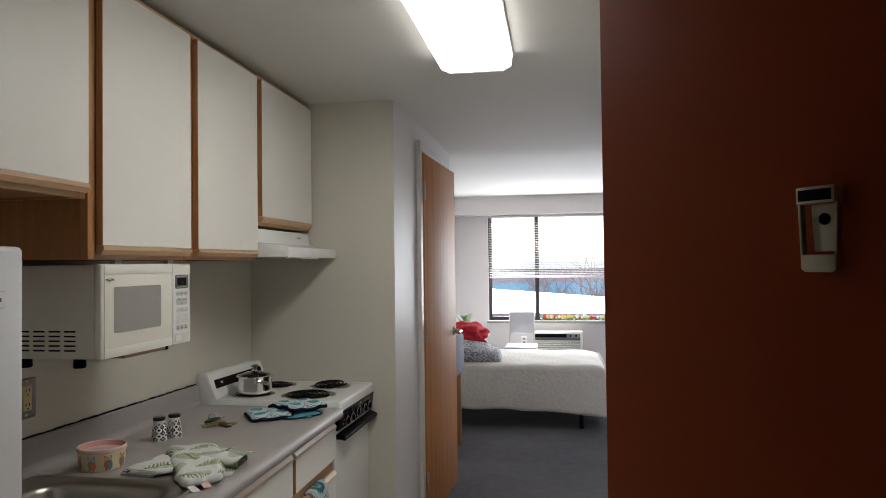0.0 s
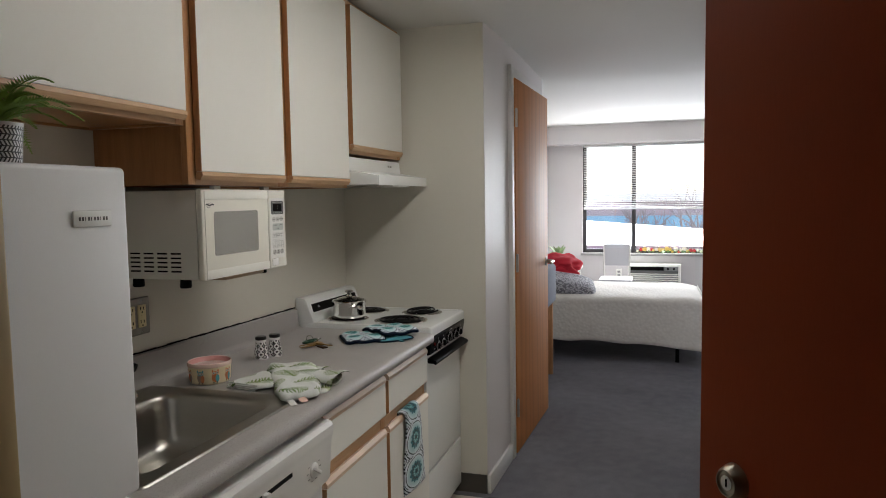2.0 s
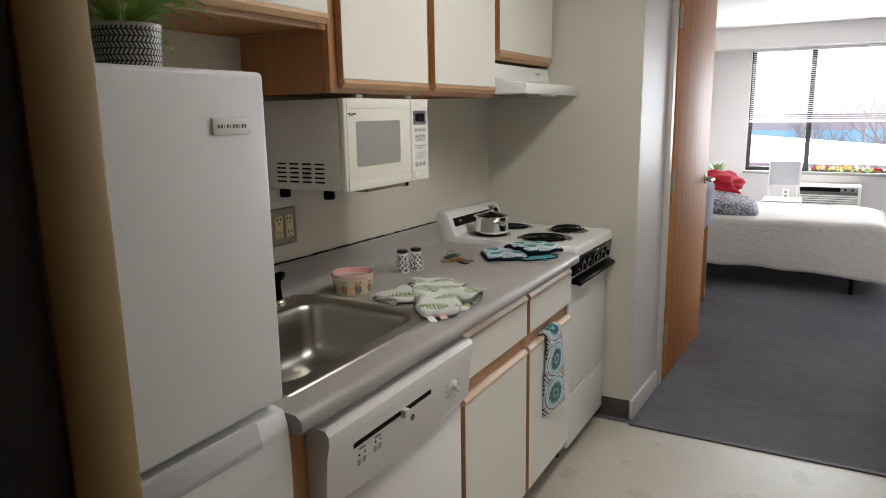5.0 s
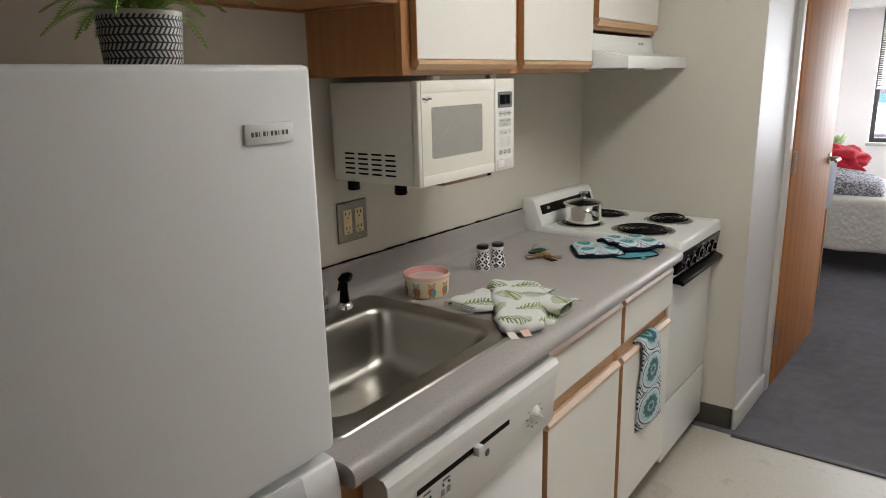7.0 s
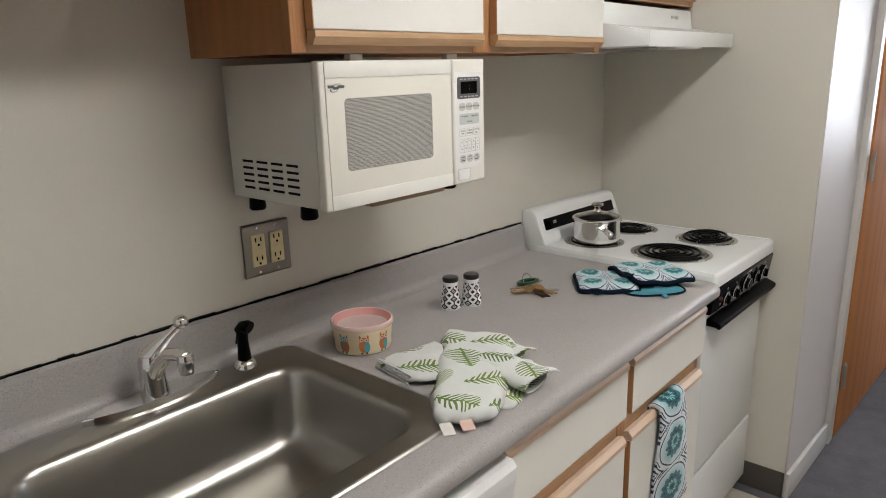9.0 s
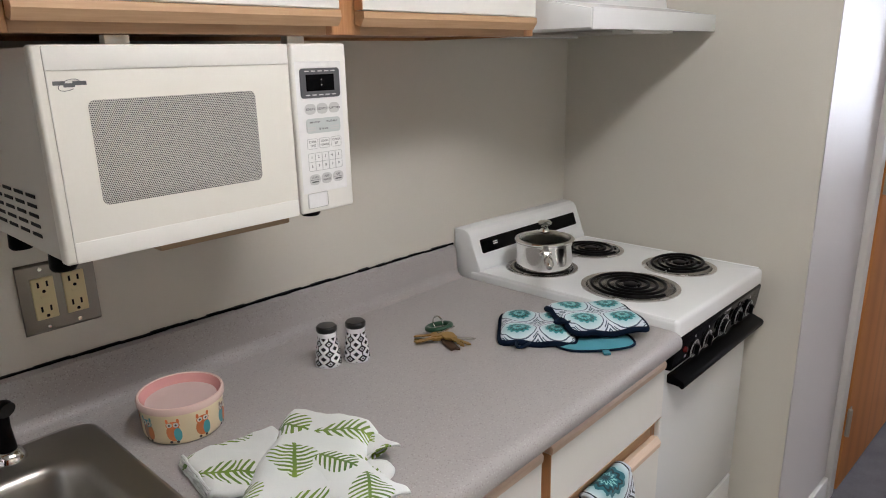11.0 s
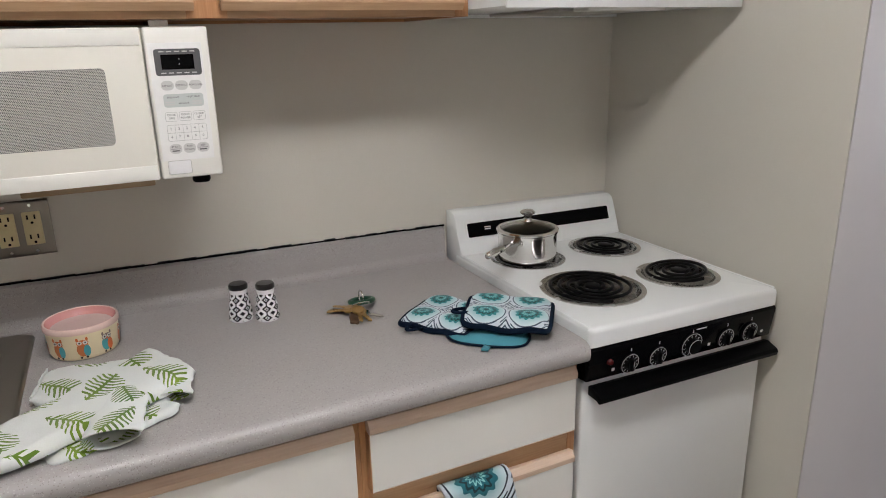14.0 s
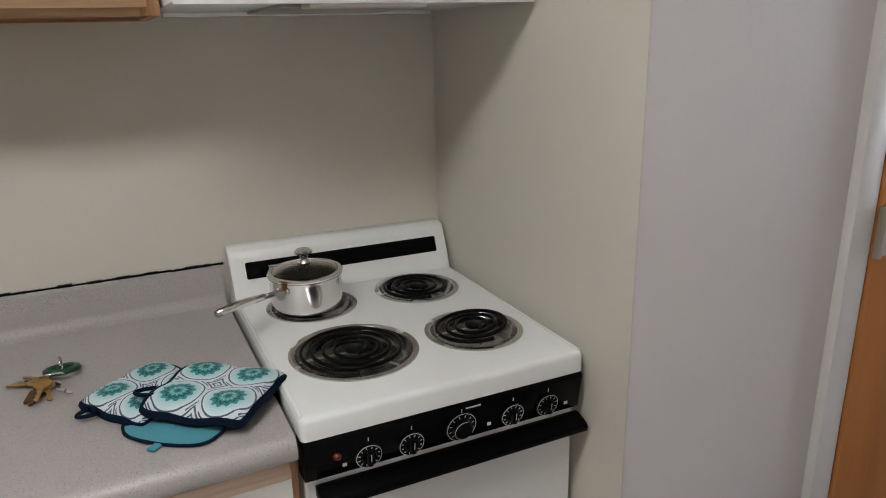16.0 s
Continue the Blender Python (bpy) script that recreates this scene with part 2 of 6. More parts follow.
def lathe(profile, c=(0, 0, 0), seg=32, caps=True):
    """A turned shape from (radius, height) pairs."""
    bm = bmesh.new()
    rings = []
    for r, z in profile:
        if r < 1e-6:
            rings.append([bm.verts.new((c[0], c[1], c[2] + z))])
        else:
            rings.append([bm.verts.new((c[0] + r * math.cos(2 * math.pi * i / seg), c[1] + r * math.sin(2 * math.pi * i / seg), c[2] + z)) for i in range(seg)])
    for a, b in zip(rings, rings[1:]):
        for i in range(seg):
            j = (i + 1) % seg
            if len(a) == 1 and len(b) > 1:
                bm.faces.new((a[0], b[i], b[j]))
            elif len(b) == 1 and len(a) > 1:
                bm.faces.new((a[i], b[0], a[j]))
            elif len(a) > 1:
                bm.faces.new((a[i], b[i], b[j], a[j]))
    if caps:
        for r in (rings[0], rings[-1]):
            if len(r) > 2:
                bm.faces.new(r)
    return bm


def tube(pts, r, seg=8, closed=False, radii=None):
    bm = bmesh.new()
    pts = [Vector(p) for p in pts]
    n, rings, up = len(pts), [], None
    for i, p in enumerate(pts):
        if closed:
            d = pts[(i + 1) % n] - pts[i - 1]
        else:
            d = pts[min(i + 1, n - 1)] - pts[max(i - 1, 0)]
        d.normalize()
        if up is None:
            up = Vector((0, 0, 1)) if abs(d.z) < 0.9 else Vector((1, 0, 0))
        a = (up - d * up.dot(d)).normalized()
        up = a
        b = d.cross(a)
        rr = radii[i] if radii else r
        rings.append([bm.verts.new(p + (a * math.cos(2 * math.pi * k / seg) + b * math.sin(2 * math.pi * k / seg)) * rr) for k in range(seg)])
    for i in range(n if closed else n - 1):
        A, B = rings[i], rings[(i + 1) % n]
        for k in range(seg):
            bm.faces.new((A[k], A[(k + 1) % seg], B[(k + 1) % seg], B[k]))
    if not closed:
        bm.faces.new(rings[0])
        bm.faces.new(rings[-1])
    return bm


def prism(poly, axis, a0, a1, bev=0.0):
    """A flat outline drawn out along one axis. Outline pairs are the other two axes in x, y, z order."""
    bm = bmesh.new()
    def at(p, a):
        return {"x": (a, p[0], p[1]), "y": (p[0], a, p[1]), "z": (p[0], p[1], a)}[axis]
    A, B = [bm.verts.new(at(p, a0)) for p in poly], [bm.verts.new(at(p, a1)) for p in poly]
    bm.faces.new(A)
    bm.faces.new(B[::-1])
    for i in range(len(poly)):
        j = (i + 1) % len(poly)
        bm.faces.new((A[i], B[i], B[j], A[j]))
    if bev:
        bmesh.ops.bevel(bm, geom=bm.edges[:], offset=bev, segments=2, profile=0.5, affect="EDGES")
    return bm


def sheet(nu, nv, f, thick=0.0, uvs=(1, 1)):
    """A cloth-like sheet from f(u, v), with UVs; with thick it gets a second side."""
    bm = bmesh.new()
    uv = bm.loops.layers.uv.new("UVMap")
    vs = [[bm.verts.new(f(i / nu, j / nv)) for j in range(nv + 1)] for i in range(nu + 1)]
    for i in range(nu):
        for j in range(nv):
            face = bm.faces.new((vs[i][j], vs[i + 1][j], vs[i + 1][j + 1], vs[i][j + 1]))
            for lp, (a, b) in zip(face.loops, ((i, j), (i + 1, j), (i + 1, j + 1), (i, j + 1))):
                lp[uv].uv = (a / nu * uvs[0], b / nv * uvs[1])
    if thick:
        bmesh.ops.recalc_face_normals(bm, faces=bm.faces)
        bmesh.ops.solidify(bm, geom=bm.faces[:], thickness=thick)
    return bm


def rounded(x0, x1, y0, y1, r, n=6):
    """Outline of a rectangle with round corners."""
    out = []
    for cx, cy, a in ((x1 - r, y1 - r, 0), (x0 + r, y1 - r, 90), (x0 + r, y0 + r, 180), (x1 - r, y0 + r, 270)):
        for k in range(n + 1):
            t = radians(a + 90 * k / n)
            out.append((cx + r * math.cos(t), cy + r * math.sin(t)))
    return out


def text(body, size, m, material, parent, name="lettering"):
    """Raised print in the built-in font, as a mesh; m places its baseline centre."""
    cu = bpy.data.curves.new(name, "FONT")
    cu.body, cu.size, cu.align_x, cu.extrude, cu.resolution_u = body, size, "CENTER", 0.0001, 2
    tmp = new("tmp_text", cu)
    dg = bpy.context.evaluated_depsgraph_get()
    me = bpy.data.meshes.new_from_object(tmp.evaluated_get(dg))
    bpy.data.objects.remove(tmp)
    bpy.data.curves.remove(cu)
    me.transform(m)
    me.materials.clear()
    me.materials.append(material)
    ob = new(name, me)
    ob.parent = parent
    if parent.name in INV:
        ob.matrix_parent_inverse = INV[parent.name]
    return ob


def on_x(x, y, z):
    """Places flat print on a face that looks along +x: its right is +y, its up is +z."""
    return Matrix(((0, 0, 1, x), (1, 0, 0, y), (0, 1, 0, z), (0, 0, 0, 1)))


# ---- structure ----
CEIL_Z, ROOM_Z = 2.245, 2.30
structure("floor", bx(-0.3, 2.11, -2.9, -0.045, -0.1, 0.0), VINYL, "cream speckled vinyl kitchen floor")
structure("floor_carpet", bx(-1.0, 4.3, -0.045, 6.0, -0.1, 0.002), CARPET, "dark blue-grey carpet in hall and bedroom")
structure("transition_strip", prism([(-0.062, 0.0), (-0.057, 0.005), (-0.040, 0.006), (-0.034, 0.002)], "x", 0.737, 1.88), RUBBER, "dark rubber strip between vinyl and carpet")
structure("wall_west", bx(-0.12, 0.0, -2.9, 0.0, 0.0, CEIL_Z), WALL, "beige painted kitchen wall")
structure("wall_range_end", bx(-0.12, 0.722, 0.0, 0.12, 0.0, CEIL_Z), WALL, "beige painted wall beside the range")
structure("wall_corridor", prism([(0.60, 0.121), (0.7222, 0.121), (0.7222, 0.003), (0.725, 0.0005), (0.743, 0.47), (0.60, 0.47)], "z", 0.0, CEIL_Z), WALL_GLOSS, "glossy white corridor wall")
structure("wall_corridor_above_door", bx(0.62, 0.743, 0.47, 1.47, 2.12, CEIL_Z), WALL_GLOSS, "glossy white wall above the closet door")
structure("wall_corridor_end", bx(0.62, 0.743, 1.47, 1.65, 0.0, CEIL_Z), WALL_GLOSS, "glossy white corridor wall end")
# added closure, out of view; its near-black colour keeps the door gap dark
structure("wall_unseen_closure", bx(-0.12, 0.60, 0.5, 0.56, 0.0, CEIL_Z), DARKWALL, "unseen near-black closure added behind the closet door")
structure("wall_east_kitchen", bx(1.99, 2.11, -2.76, -0.6, 0.0, CEIL_Z), WALL, "beige painted kitchen wall")
structure("wall_east", bx(1.88, 2.0, -0.6, 1.65, 0.0, CEIL_Z), WALL_GLOSS, "white painted corridor wall")
structure("wall_bedroom_south", bx(0.0, 0.62, 1.53, 1.65, 0.0, ROOM_Z), WALL, "painted bedroom wall")
structure("wall_bedroom_south_east", bx(2.0, 4.2, 1.53, 1.65, 0.0, ROOM_Z), WALL_GLOSS, "painted bedroom wall")
structure("wall_bedroom_west", bx(0.03, 0.15, 1.65, 5.75, 0.0, ROOM_Z), WALL_GLOSS, "white bedroom wall")
structure("wall_bedroom_east", bx(4.2, 4.32, 1.53, 5.87, 0.0, ROOM_Z), WALL_GLOSS, "white bedroom wall")
WX0, WX1, WZ0, WZ1 = 0.622, 2.75, 0.710, 2.090
wn = bx(0.03, WX0, 5.75, 5.90, 0.0, ROOM_Z)
wn = bx(WX1, 4.32, 5.75, 5.90, 0.0, ROOM_Z, bm=wn)
wn = bx(WX0, WX1, 5.75, 5.90, 0.0, WZ0, bm=wn)
wn = bx(WX0, WX1, 5.75, 5.90, WZ1, ROOM_Z, bm=wn)
structure("wall_north", wn, WALL_GLOSS, "white bedroom wall with a wide window")
structure("soffit", bx(0.15, 4.2, 5.45, 5.75, 2.075, ROOM_Z), WALL_GLOSS, "white boxed soffit above the window")
structure("ceiling", bx(-0.12, 2.11, -2.9, 1.78, CEIL_Z, CEIL_Z + 0.15), CEIL, "off-white kitchen and corridor ceiling with scuffs")
structure("ceiling_bedroom", bx(0.03, 4.32, 1.78, 5.9, ROOM_Z, ROOM_Z + 0.1), CEIL, "white bedroom ceiling")
# entrance: wall coloured near-black for the unlit hall, steel frame, public corridor behind it
ent = bx(-0.12, 0.955, -2.90, -2.765, 0.0, CEIL_Z)
ent = bx(0.955, 1.034, -2.90, -2.805, 0.0, 2.10, bm=ent)
ent = bx(0.955, 1.98, -2.90, -2.765, 2.10, CEIL_Z, bm=ent)
ent = bx(1.98, 2.0, -2.90, -2.765, 0.0, CEIL_Z, bm=ent)
structure("wall_south", ent, DARKWALL, "wall around the entrance door, hall darkness put into its colour")
FRAME_TAN = mat("tan_frame_paint", (0.56, 0.40, 0.17), 0.45, var=0.1, scale=4)
jm = bx(0.957, 1.036, -2.804, -2.757, 0.0, 2.10, 0.003)
jm = bx(1.955, 1.985, -2.92, -2.80, 0.0, 2.10, 0.003, bm=jm)
jm = bx(0.945, 1.975, -2.81, -2.757, 2.055, 2.11, 0.003, bm=jm)
structure("door_frame", jm, FRAME_TAN, "tan painted steel entrance door frame")
# unseen closed box added behind the camera so no light enters the hall
hall = bx(-0.6, 3.2, -4.9, -2.9, -0.12, -0.004)
structure("floor_hallway", hall, CARPET, "unseen dark public corridor floor")
structure("wall_hallway_south", bx(-0.6, 3.2, -4.9, -4.8, 0, 2.4), DARKWALL, "unseen public corridor wall, added to keep the hall dark")
structure("wall_hallway_west", bx(-0.6, -0.5, -4.8, -2.9, 0, 2.4), DARKWALL, "unseen public corridor wall, added to keep the hall dark")
structure("wall_hallway_east", bx(3.1, 3.2, -4.8, -2.9, 0, 2.4), DARKWALL, "unseen public corridor wall, added to keep the hall dark")
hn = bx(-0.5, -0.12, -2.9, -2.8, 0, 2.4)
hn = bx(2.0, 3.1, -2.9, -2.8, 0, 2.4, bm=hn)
structure("wall_hallway_north", hn, DARKWALL, "unseen public corridor wall, added to keep the hall dark")
structure("ceiling_hallway", bx(-0.6, 3.2, -4.9, -2.9, 2.4, 2.5), DARKWALL, "unseen public corridor ceiling, added to keep the hall dark")

structure("cove_base", prism([(0.722, 0.0), (0.722, -0.012), (0.716, -0.004), (0.56, -0.004), (0.56, 0.0)], "z", 0.0, 0.095), COVE, "grey vinyl cove base beside the range")
bb = prism([(0.7255, -0.001), (0.7395, -0.002), (0.757, 0.452), (0.7425, 0.452)], "z", 0.0, 0.095, 0.003)
bb = bx(0.743, 0.757, 1.50, 1.66, 0.0, 0.095, 0.003, bm=bb)
structure("baseboard", bb, TRIM, "white corridor baseboard")
b2 = bx(1.866, 1.88, 0.0, 1.664, 0.0, 0.095, 0.003)
b2 = bx(1.866, 2.4, 1.65, 1.664, 0.0, 0.095, 0.003, bm=b2)
structure("baseboard_east", b2, TRIM, "white corridor baseboard")
structure("baseboard_north", bx(0.16, 4.19, 5.735, 5.75, 0.0, 0.10, 0.003), TRIM, "white bedroom baseboard")


# ---- ceiling lamp ----
def ceiling_lamp():
    t = thing("ceiling_light", "lit rectangular wraparound fluorescent fixture on the kitchen ceiling", "ceiling light", (1.21, -1.18, CEIL_Z))
    x0, x1, y0, y1 = 1.066, 1.328, -1.66, -0.622
    for xa, xb in ((x0, x0 + 0.006), (x1 - 0.006, x1)):
        part("side_lens", bx(xa, xb, y0 + 0.013, y1 - 0.013, CEIL_Z - 0.052, CEIL_Z - 0.013, 0.001, 1), TUBE_SIDE, t)
    prof = [(x0 + 0.003, CEIL_Z - 0.0525), (x0 + 0.035, CEIL_Z - 0.064), (x1 - 0.035, CEIL_Z - 0.064), (x1 - 0.003, CEIL_Z - 0.0525)]
    part("diffuser", prism(prof, "y", y0 + 0.012, y1 - 0.012), TUBE, t, "glowing white ribbed diffuser")
    part("housing", bx(x0 - 0.008, x1 + 0.008, y0, y1, CEIL_Z - 0.014, CEIL_Z - 0.001, 0.003), WHITE_METAL, t)
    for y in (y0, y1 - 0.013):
        part("end_cap", prism([(x0 - 0.006, CEIL_Z - 0.013), (x0 + 0.002, CEIL_Z - 0.05), (x0 + 0.03, CEIL_Z - 0.067), (x1 - 0.03, CEIL_Z - 0.067), (x1 - 0.002, CEIL_Z - 0.05), (x1 + 0.006, CEIL_Z - 0.013)], "y", y, y + 0.013), glow_end, t, "white plastic end cap")


glow_end = mat("translucent_white_end", (0.85, 0.84, 0.82), 0.4)
ceiling_lamp()


# ---- wall cabinets ----
def slab_door(parent, y0, y1, z0, z1, x, strip="bottom", label="white laminate door with oak pull rail", low_edge=False):
    """A laminate door or drawer front at x, with a bevelled oak pull strip along its bottom or top."""
    h = 0.024
    lo, hi = (z0 + h, z1) if strip == "bottom" else (z0, z1 - h)
    d = part("door" if z1 - z0 > 0.25 else "drawer_front", bx(x, x + 0.019, y0, y1, lo, hi, 0.0015, 1), LAMINATE, parent, label)
    if strip == "bottom":
        prof = [(x, z0 + 0.004), (x + 0.013, z0), (x + 0.022, z0 + 0.013), (x + 0.021, z0 + h - 0.001), (x, z0 + h - 0.001)]
    else:
        prof = [(x, z1 - h + 0.001), (x + 0.021, z1 - h + 0.001), (x + 0.022, z1 - 0.012), (x + 0.013, z1), (x, z1 - 0.004)]
    part("pull_rail", prism(prof, "y", y0, y1), PULLOAK if low_edge else OAK, d, "bevelled oak pull rail")
    if low_edge:
        part("edge_band", prism([(x, z0 - 0.004), (x + 0.012, z0 - 0.005), (x + 0.0195, z0 - 0.0002), (x, z0 - 0.0002)], "y", y0, y1), PULLOAK, d, "thin pale oak edge")
    part("edge_band", bx(x + 0.001, x + 0.0195, y0 - 0.0016, y0, lo, hi), OAKV, d, "thin oak edge")
    return d


def wall_cabinet(label, y0, y1, z0, z1, doors, left_stile=True):
    t = thing("wall_cabinet", label, "cabinet", (0, (y0 + y1) / 2, z0), "kitchen wall cabinets")
    D = 0.285
    body = bx(0.0, 0.012, y0, y1, z0, z1)
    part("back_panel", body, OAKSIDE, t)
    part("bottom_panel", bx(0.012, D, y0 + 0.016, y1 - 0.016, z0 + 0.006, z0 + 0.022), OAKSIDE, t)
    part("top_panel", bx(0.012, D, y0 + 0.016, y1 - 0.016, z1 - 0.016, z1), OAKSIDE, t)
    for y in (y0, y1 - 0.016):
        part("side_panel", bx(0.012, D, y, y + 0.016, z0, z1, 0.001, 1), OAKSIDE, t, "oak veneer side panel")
    stiles = [(y0, y0 + 0.03)] if left_stile else [(y0, y0 + 0.008)]
    stiles += [(y1 - 0.03, y1)]
    for (a, b), (c, d) in zip(doors, doors[1:]):
        stiles.append((b - 0.012, c + 0.012))
    for a, b in stiles:
        part("stile", bx(D, 0.304, a, b, z0, z1, 0.001, 1), OAKV, t, "upright oak face-frame stile")
    for a, b in ((z0, z0 + 0.026), (z1 - 0.03, z1)):
        part("rail", bx(D, 0.3035, y0 + (0.03 if left_stile else 0.008), y1 - 0.03, a, b, 0.001, 1), OAK, t, "oak face-frame rail")
    for a, b in doors:
        slab_door(t, a, b, z0 + 0.012, z1 - 0.022, 0.306)
    return t


CT = CEIL_Z - 0.012
wall_cabinet("white laminate and oak wall cabinet above the refrigerator", -2.755, -1.605, 1.638, CT, [(-2.72, -2.205), (-2.165, -1.618)])
wall_cabinet("tall white laminate wall cabinet with oak trim above the microwave", -1.596, -0.610, 1.484, CT, [(-1.566, -1.130), (-1.086, -0.630)])
wall_cabinet("short white laminate wall cabinet above the range hood", -0.606, -0.004, 1.624, CT, [(-0.588, -0.024)], False)


# ---- range hood ----
def range_hood():
    t = thing("range_hood", "white enamelled range hood under the wall cabinet", "range hood", (0, -0.3, 1.495))
    y0, y1 = -0.605, -0.006
    part("canopy", prism([(0.002, 1.497), (0.436, 1.497), (0.436, 1.534), (0.305, 1.556), (0.300, 1.612), (0.002, 1.612)], "y", y0, y1, 0.002), WHITE_METAL, t, "white sloped canopy")
    part("front_lip", bx(0.435, 0.440, y0 + 0.001, y1 - 0.001, 1.494, 1.535, 0.0015), WHITE_METAL, t)
    part("grease_filter", bx(0.08, 0.36, y0 + 0.17, y1 - 0.17, 1.4905, 1.4965, 0.002), STEEL, t, "metal mesh grease filter")
    part("light_lens", bx(0.370, 0.420, y0 + 0.2, y1 - 0.2, 1.489, 1.4965, 0.002), mat("lamp_lens", (0.7, 0.7, 0.66), 0.35), t)
    part("underside_rim", bx(0.02, 0.05, y0 + 0.02, y1 - 0.02, 1.489, 1.4968, 0.001), WHITE_METAL, t)
    for k, y in enumerate((-0.16, -0.13)):
        part("switch", bx(0.301, 0.3055, y, y + 0.018, 1.583, 1.592, 0.001), mat("grey_switch", (0.5, 0.5, 0.48), 0.4), t)
    return t


range_hood()


# ---- base cabinets and worktop ----
CTZ = 0.893


def base_cabinet(label, y0, y1):
    t = thing("base_cabinet", label, "cabinet", (0.3, (y0 + y1) / 2, 0), "kitchen base cabinets")
    F = 0.588
    for y in (y0, y1 - 0.016):
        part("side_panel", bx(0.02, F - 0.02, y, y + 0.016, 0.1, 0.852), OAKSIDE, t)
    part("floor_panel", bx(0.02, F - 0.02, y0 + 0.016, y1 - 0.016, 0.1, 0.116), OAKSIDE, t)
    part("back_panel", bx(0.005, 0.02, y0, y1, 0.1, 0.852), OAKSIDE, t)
    part("plinth", bx(0.50, 0.515, y0, y1, 0.0, 0.1), COVE, t, "dark vinyl toe kick")
    for a, b in ((y0, y0 + 0.018), (y1 - 0.018, y1)):
        part("stile", bx(F - 0.02, F, a, b, 0.1, 0.852, 0.001, 1), OAKV, t, "oak face-frame stile")
    for a, b in ((0.1, 0.13), (0.63, 0.70), (0.815, 0.852)):
        part("rail", bx(F - 0.02, F - 0.0006, y0 + 0.018, y1 - 0.018, a, b, 0.001, 1), OAK, t, "oak face-frame rail")
    slab_door(t, y0 + 0.012, y1 - 0.014, 0.696, 0.834, F + 0.001, "top", "white laminate drawer front", True)
    slab_door(t, y0 + 0.012, y1 - 0.014, 0.115, 0.648, F + 0.001, "top", low_edge=True)
    return t


base_cabinet("white laminate base cabinet with oak rails beside the dishwasher", -1.462, -0.9815)
base_cabinet("white laminate base cabinet with a towel on its door", -0.9813, -0.530)
single("filler_panel", bx(0.03, 0.588, -2.145, -2.085, 0.0, 0.852, 0.001, 1), OAKV, "oak filler panel beside the dishwasher", "panel")


def splash_rise(y):
    """The backsplash stands a little higher towards the sink."""
    return 0.003 + 0.013 * (-0.53 - y)


def worktop():
    t = thing("worktop", "grey speckled laminate worktop with rounded front and backsplash", "worktop", (0.3, -1.34, CTZ))
    y0, y1 = -2.15, -0.536
    sx0, sx1, sy0, sy1 = 0.095, 0.520, -2.075, -1.515
    nose = [(0.56, 0.853), (0.56, CTZ), (0.612, CTZ), (0.6225, CTZ - 0.0015), (0.631, CTZ - 0.006), (0.636, CTZ - 0.014), (0.637, CTZ - 0.024), (0.635, CTZ - 0.034), (0.629, 0.853)]
    bm = prism(nose, "y", y0, y1)
    bm = bx(0.0, 0.56, sy1, y1, 0.857, CTZ, bm=bm)
    bm = bx(0.0, 0.56, y0, sy0, 0.857, CTZ, bm=bm)
    bm = bx(0.0, sx0, sy0, sy1, 0.857, CTZ, bm=bm)
    bm = bx(sx1, 0.56, sy0, sy1, 0.857, CTZ, bm=bm)
    bmesh.ops.remove_doubles(bm, verts=bm.verts, dist=0.0002)
    part("slab", bm, LAMTOP, t)
    cove = [(0.0005, CTZ - 0.002), (0.05, CTZ - 0.001), (0.034, CTZ + 0.0035), (0.026, CTZ + 0.011), (0.0225, CTZ + 0.024), (0.0215, CTZ + 0.066), (0.019, CTZ + 0.074), (0.013, CTZ + 0.077), (0.0005, CTZ + 0.077)]
    bs = prism(cove, "y", y0, y1 - 0.001)
    for v in bs.verts:
        if v.co.z > CTZ + 0.03:
            v.co.z += splash_rise(v.co.y)
    part("backsplash", bs, LAMTOP, t)
    return t


worktop()
rnd = random.Random(5)
crack = bmesh.new()
for k in range(60):
    y = -2.15 + k * 0.027
    up = CTZ + 0.0765 + splash_rise(y + 0.014)
    crack = bx(0.0004, 0.0045 + rnd.random() * 0.004, y, y + 0.0275, up - 0.0006, up + 0.0030 + rnd.random() * 0.0028, bm=crack)
structure("sealant_joint", crack, BLACK, "dark cracked joint above the backsplash")


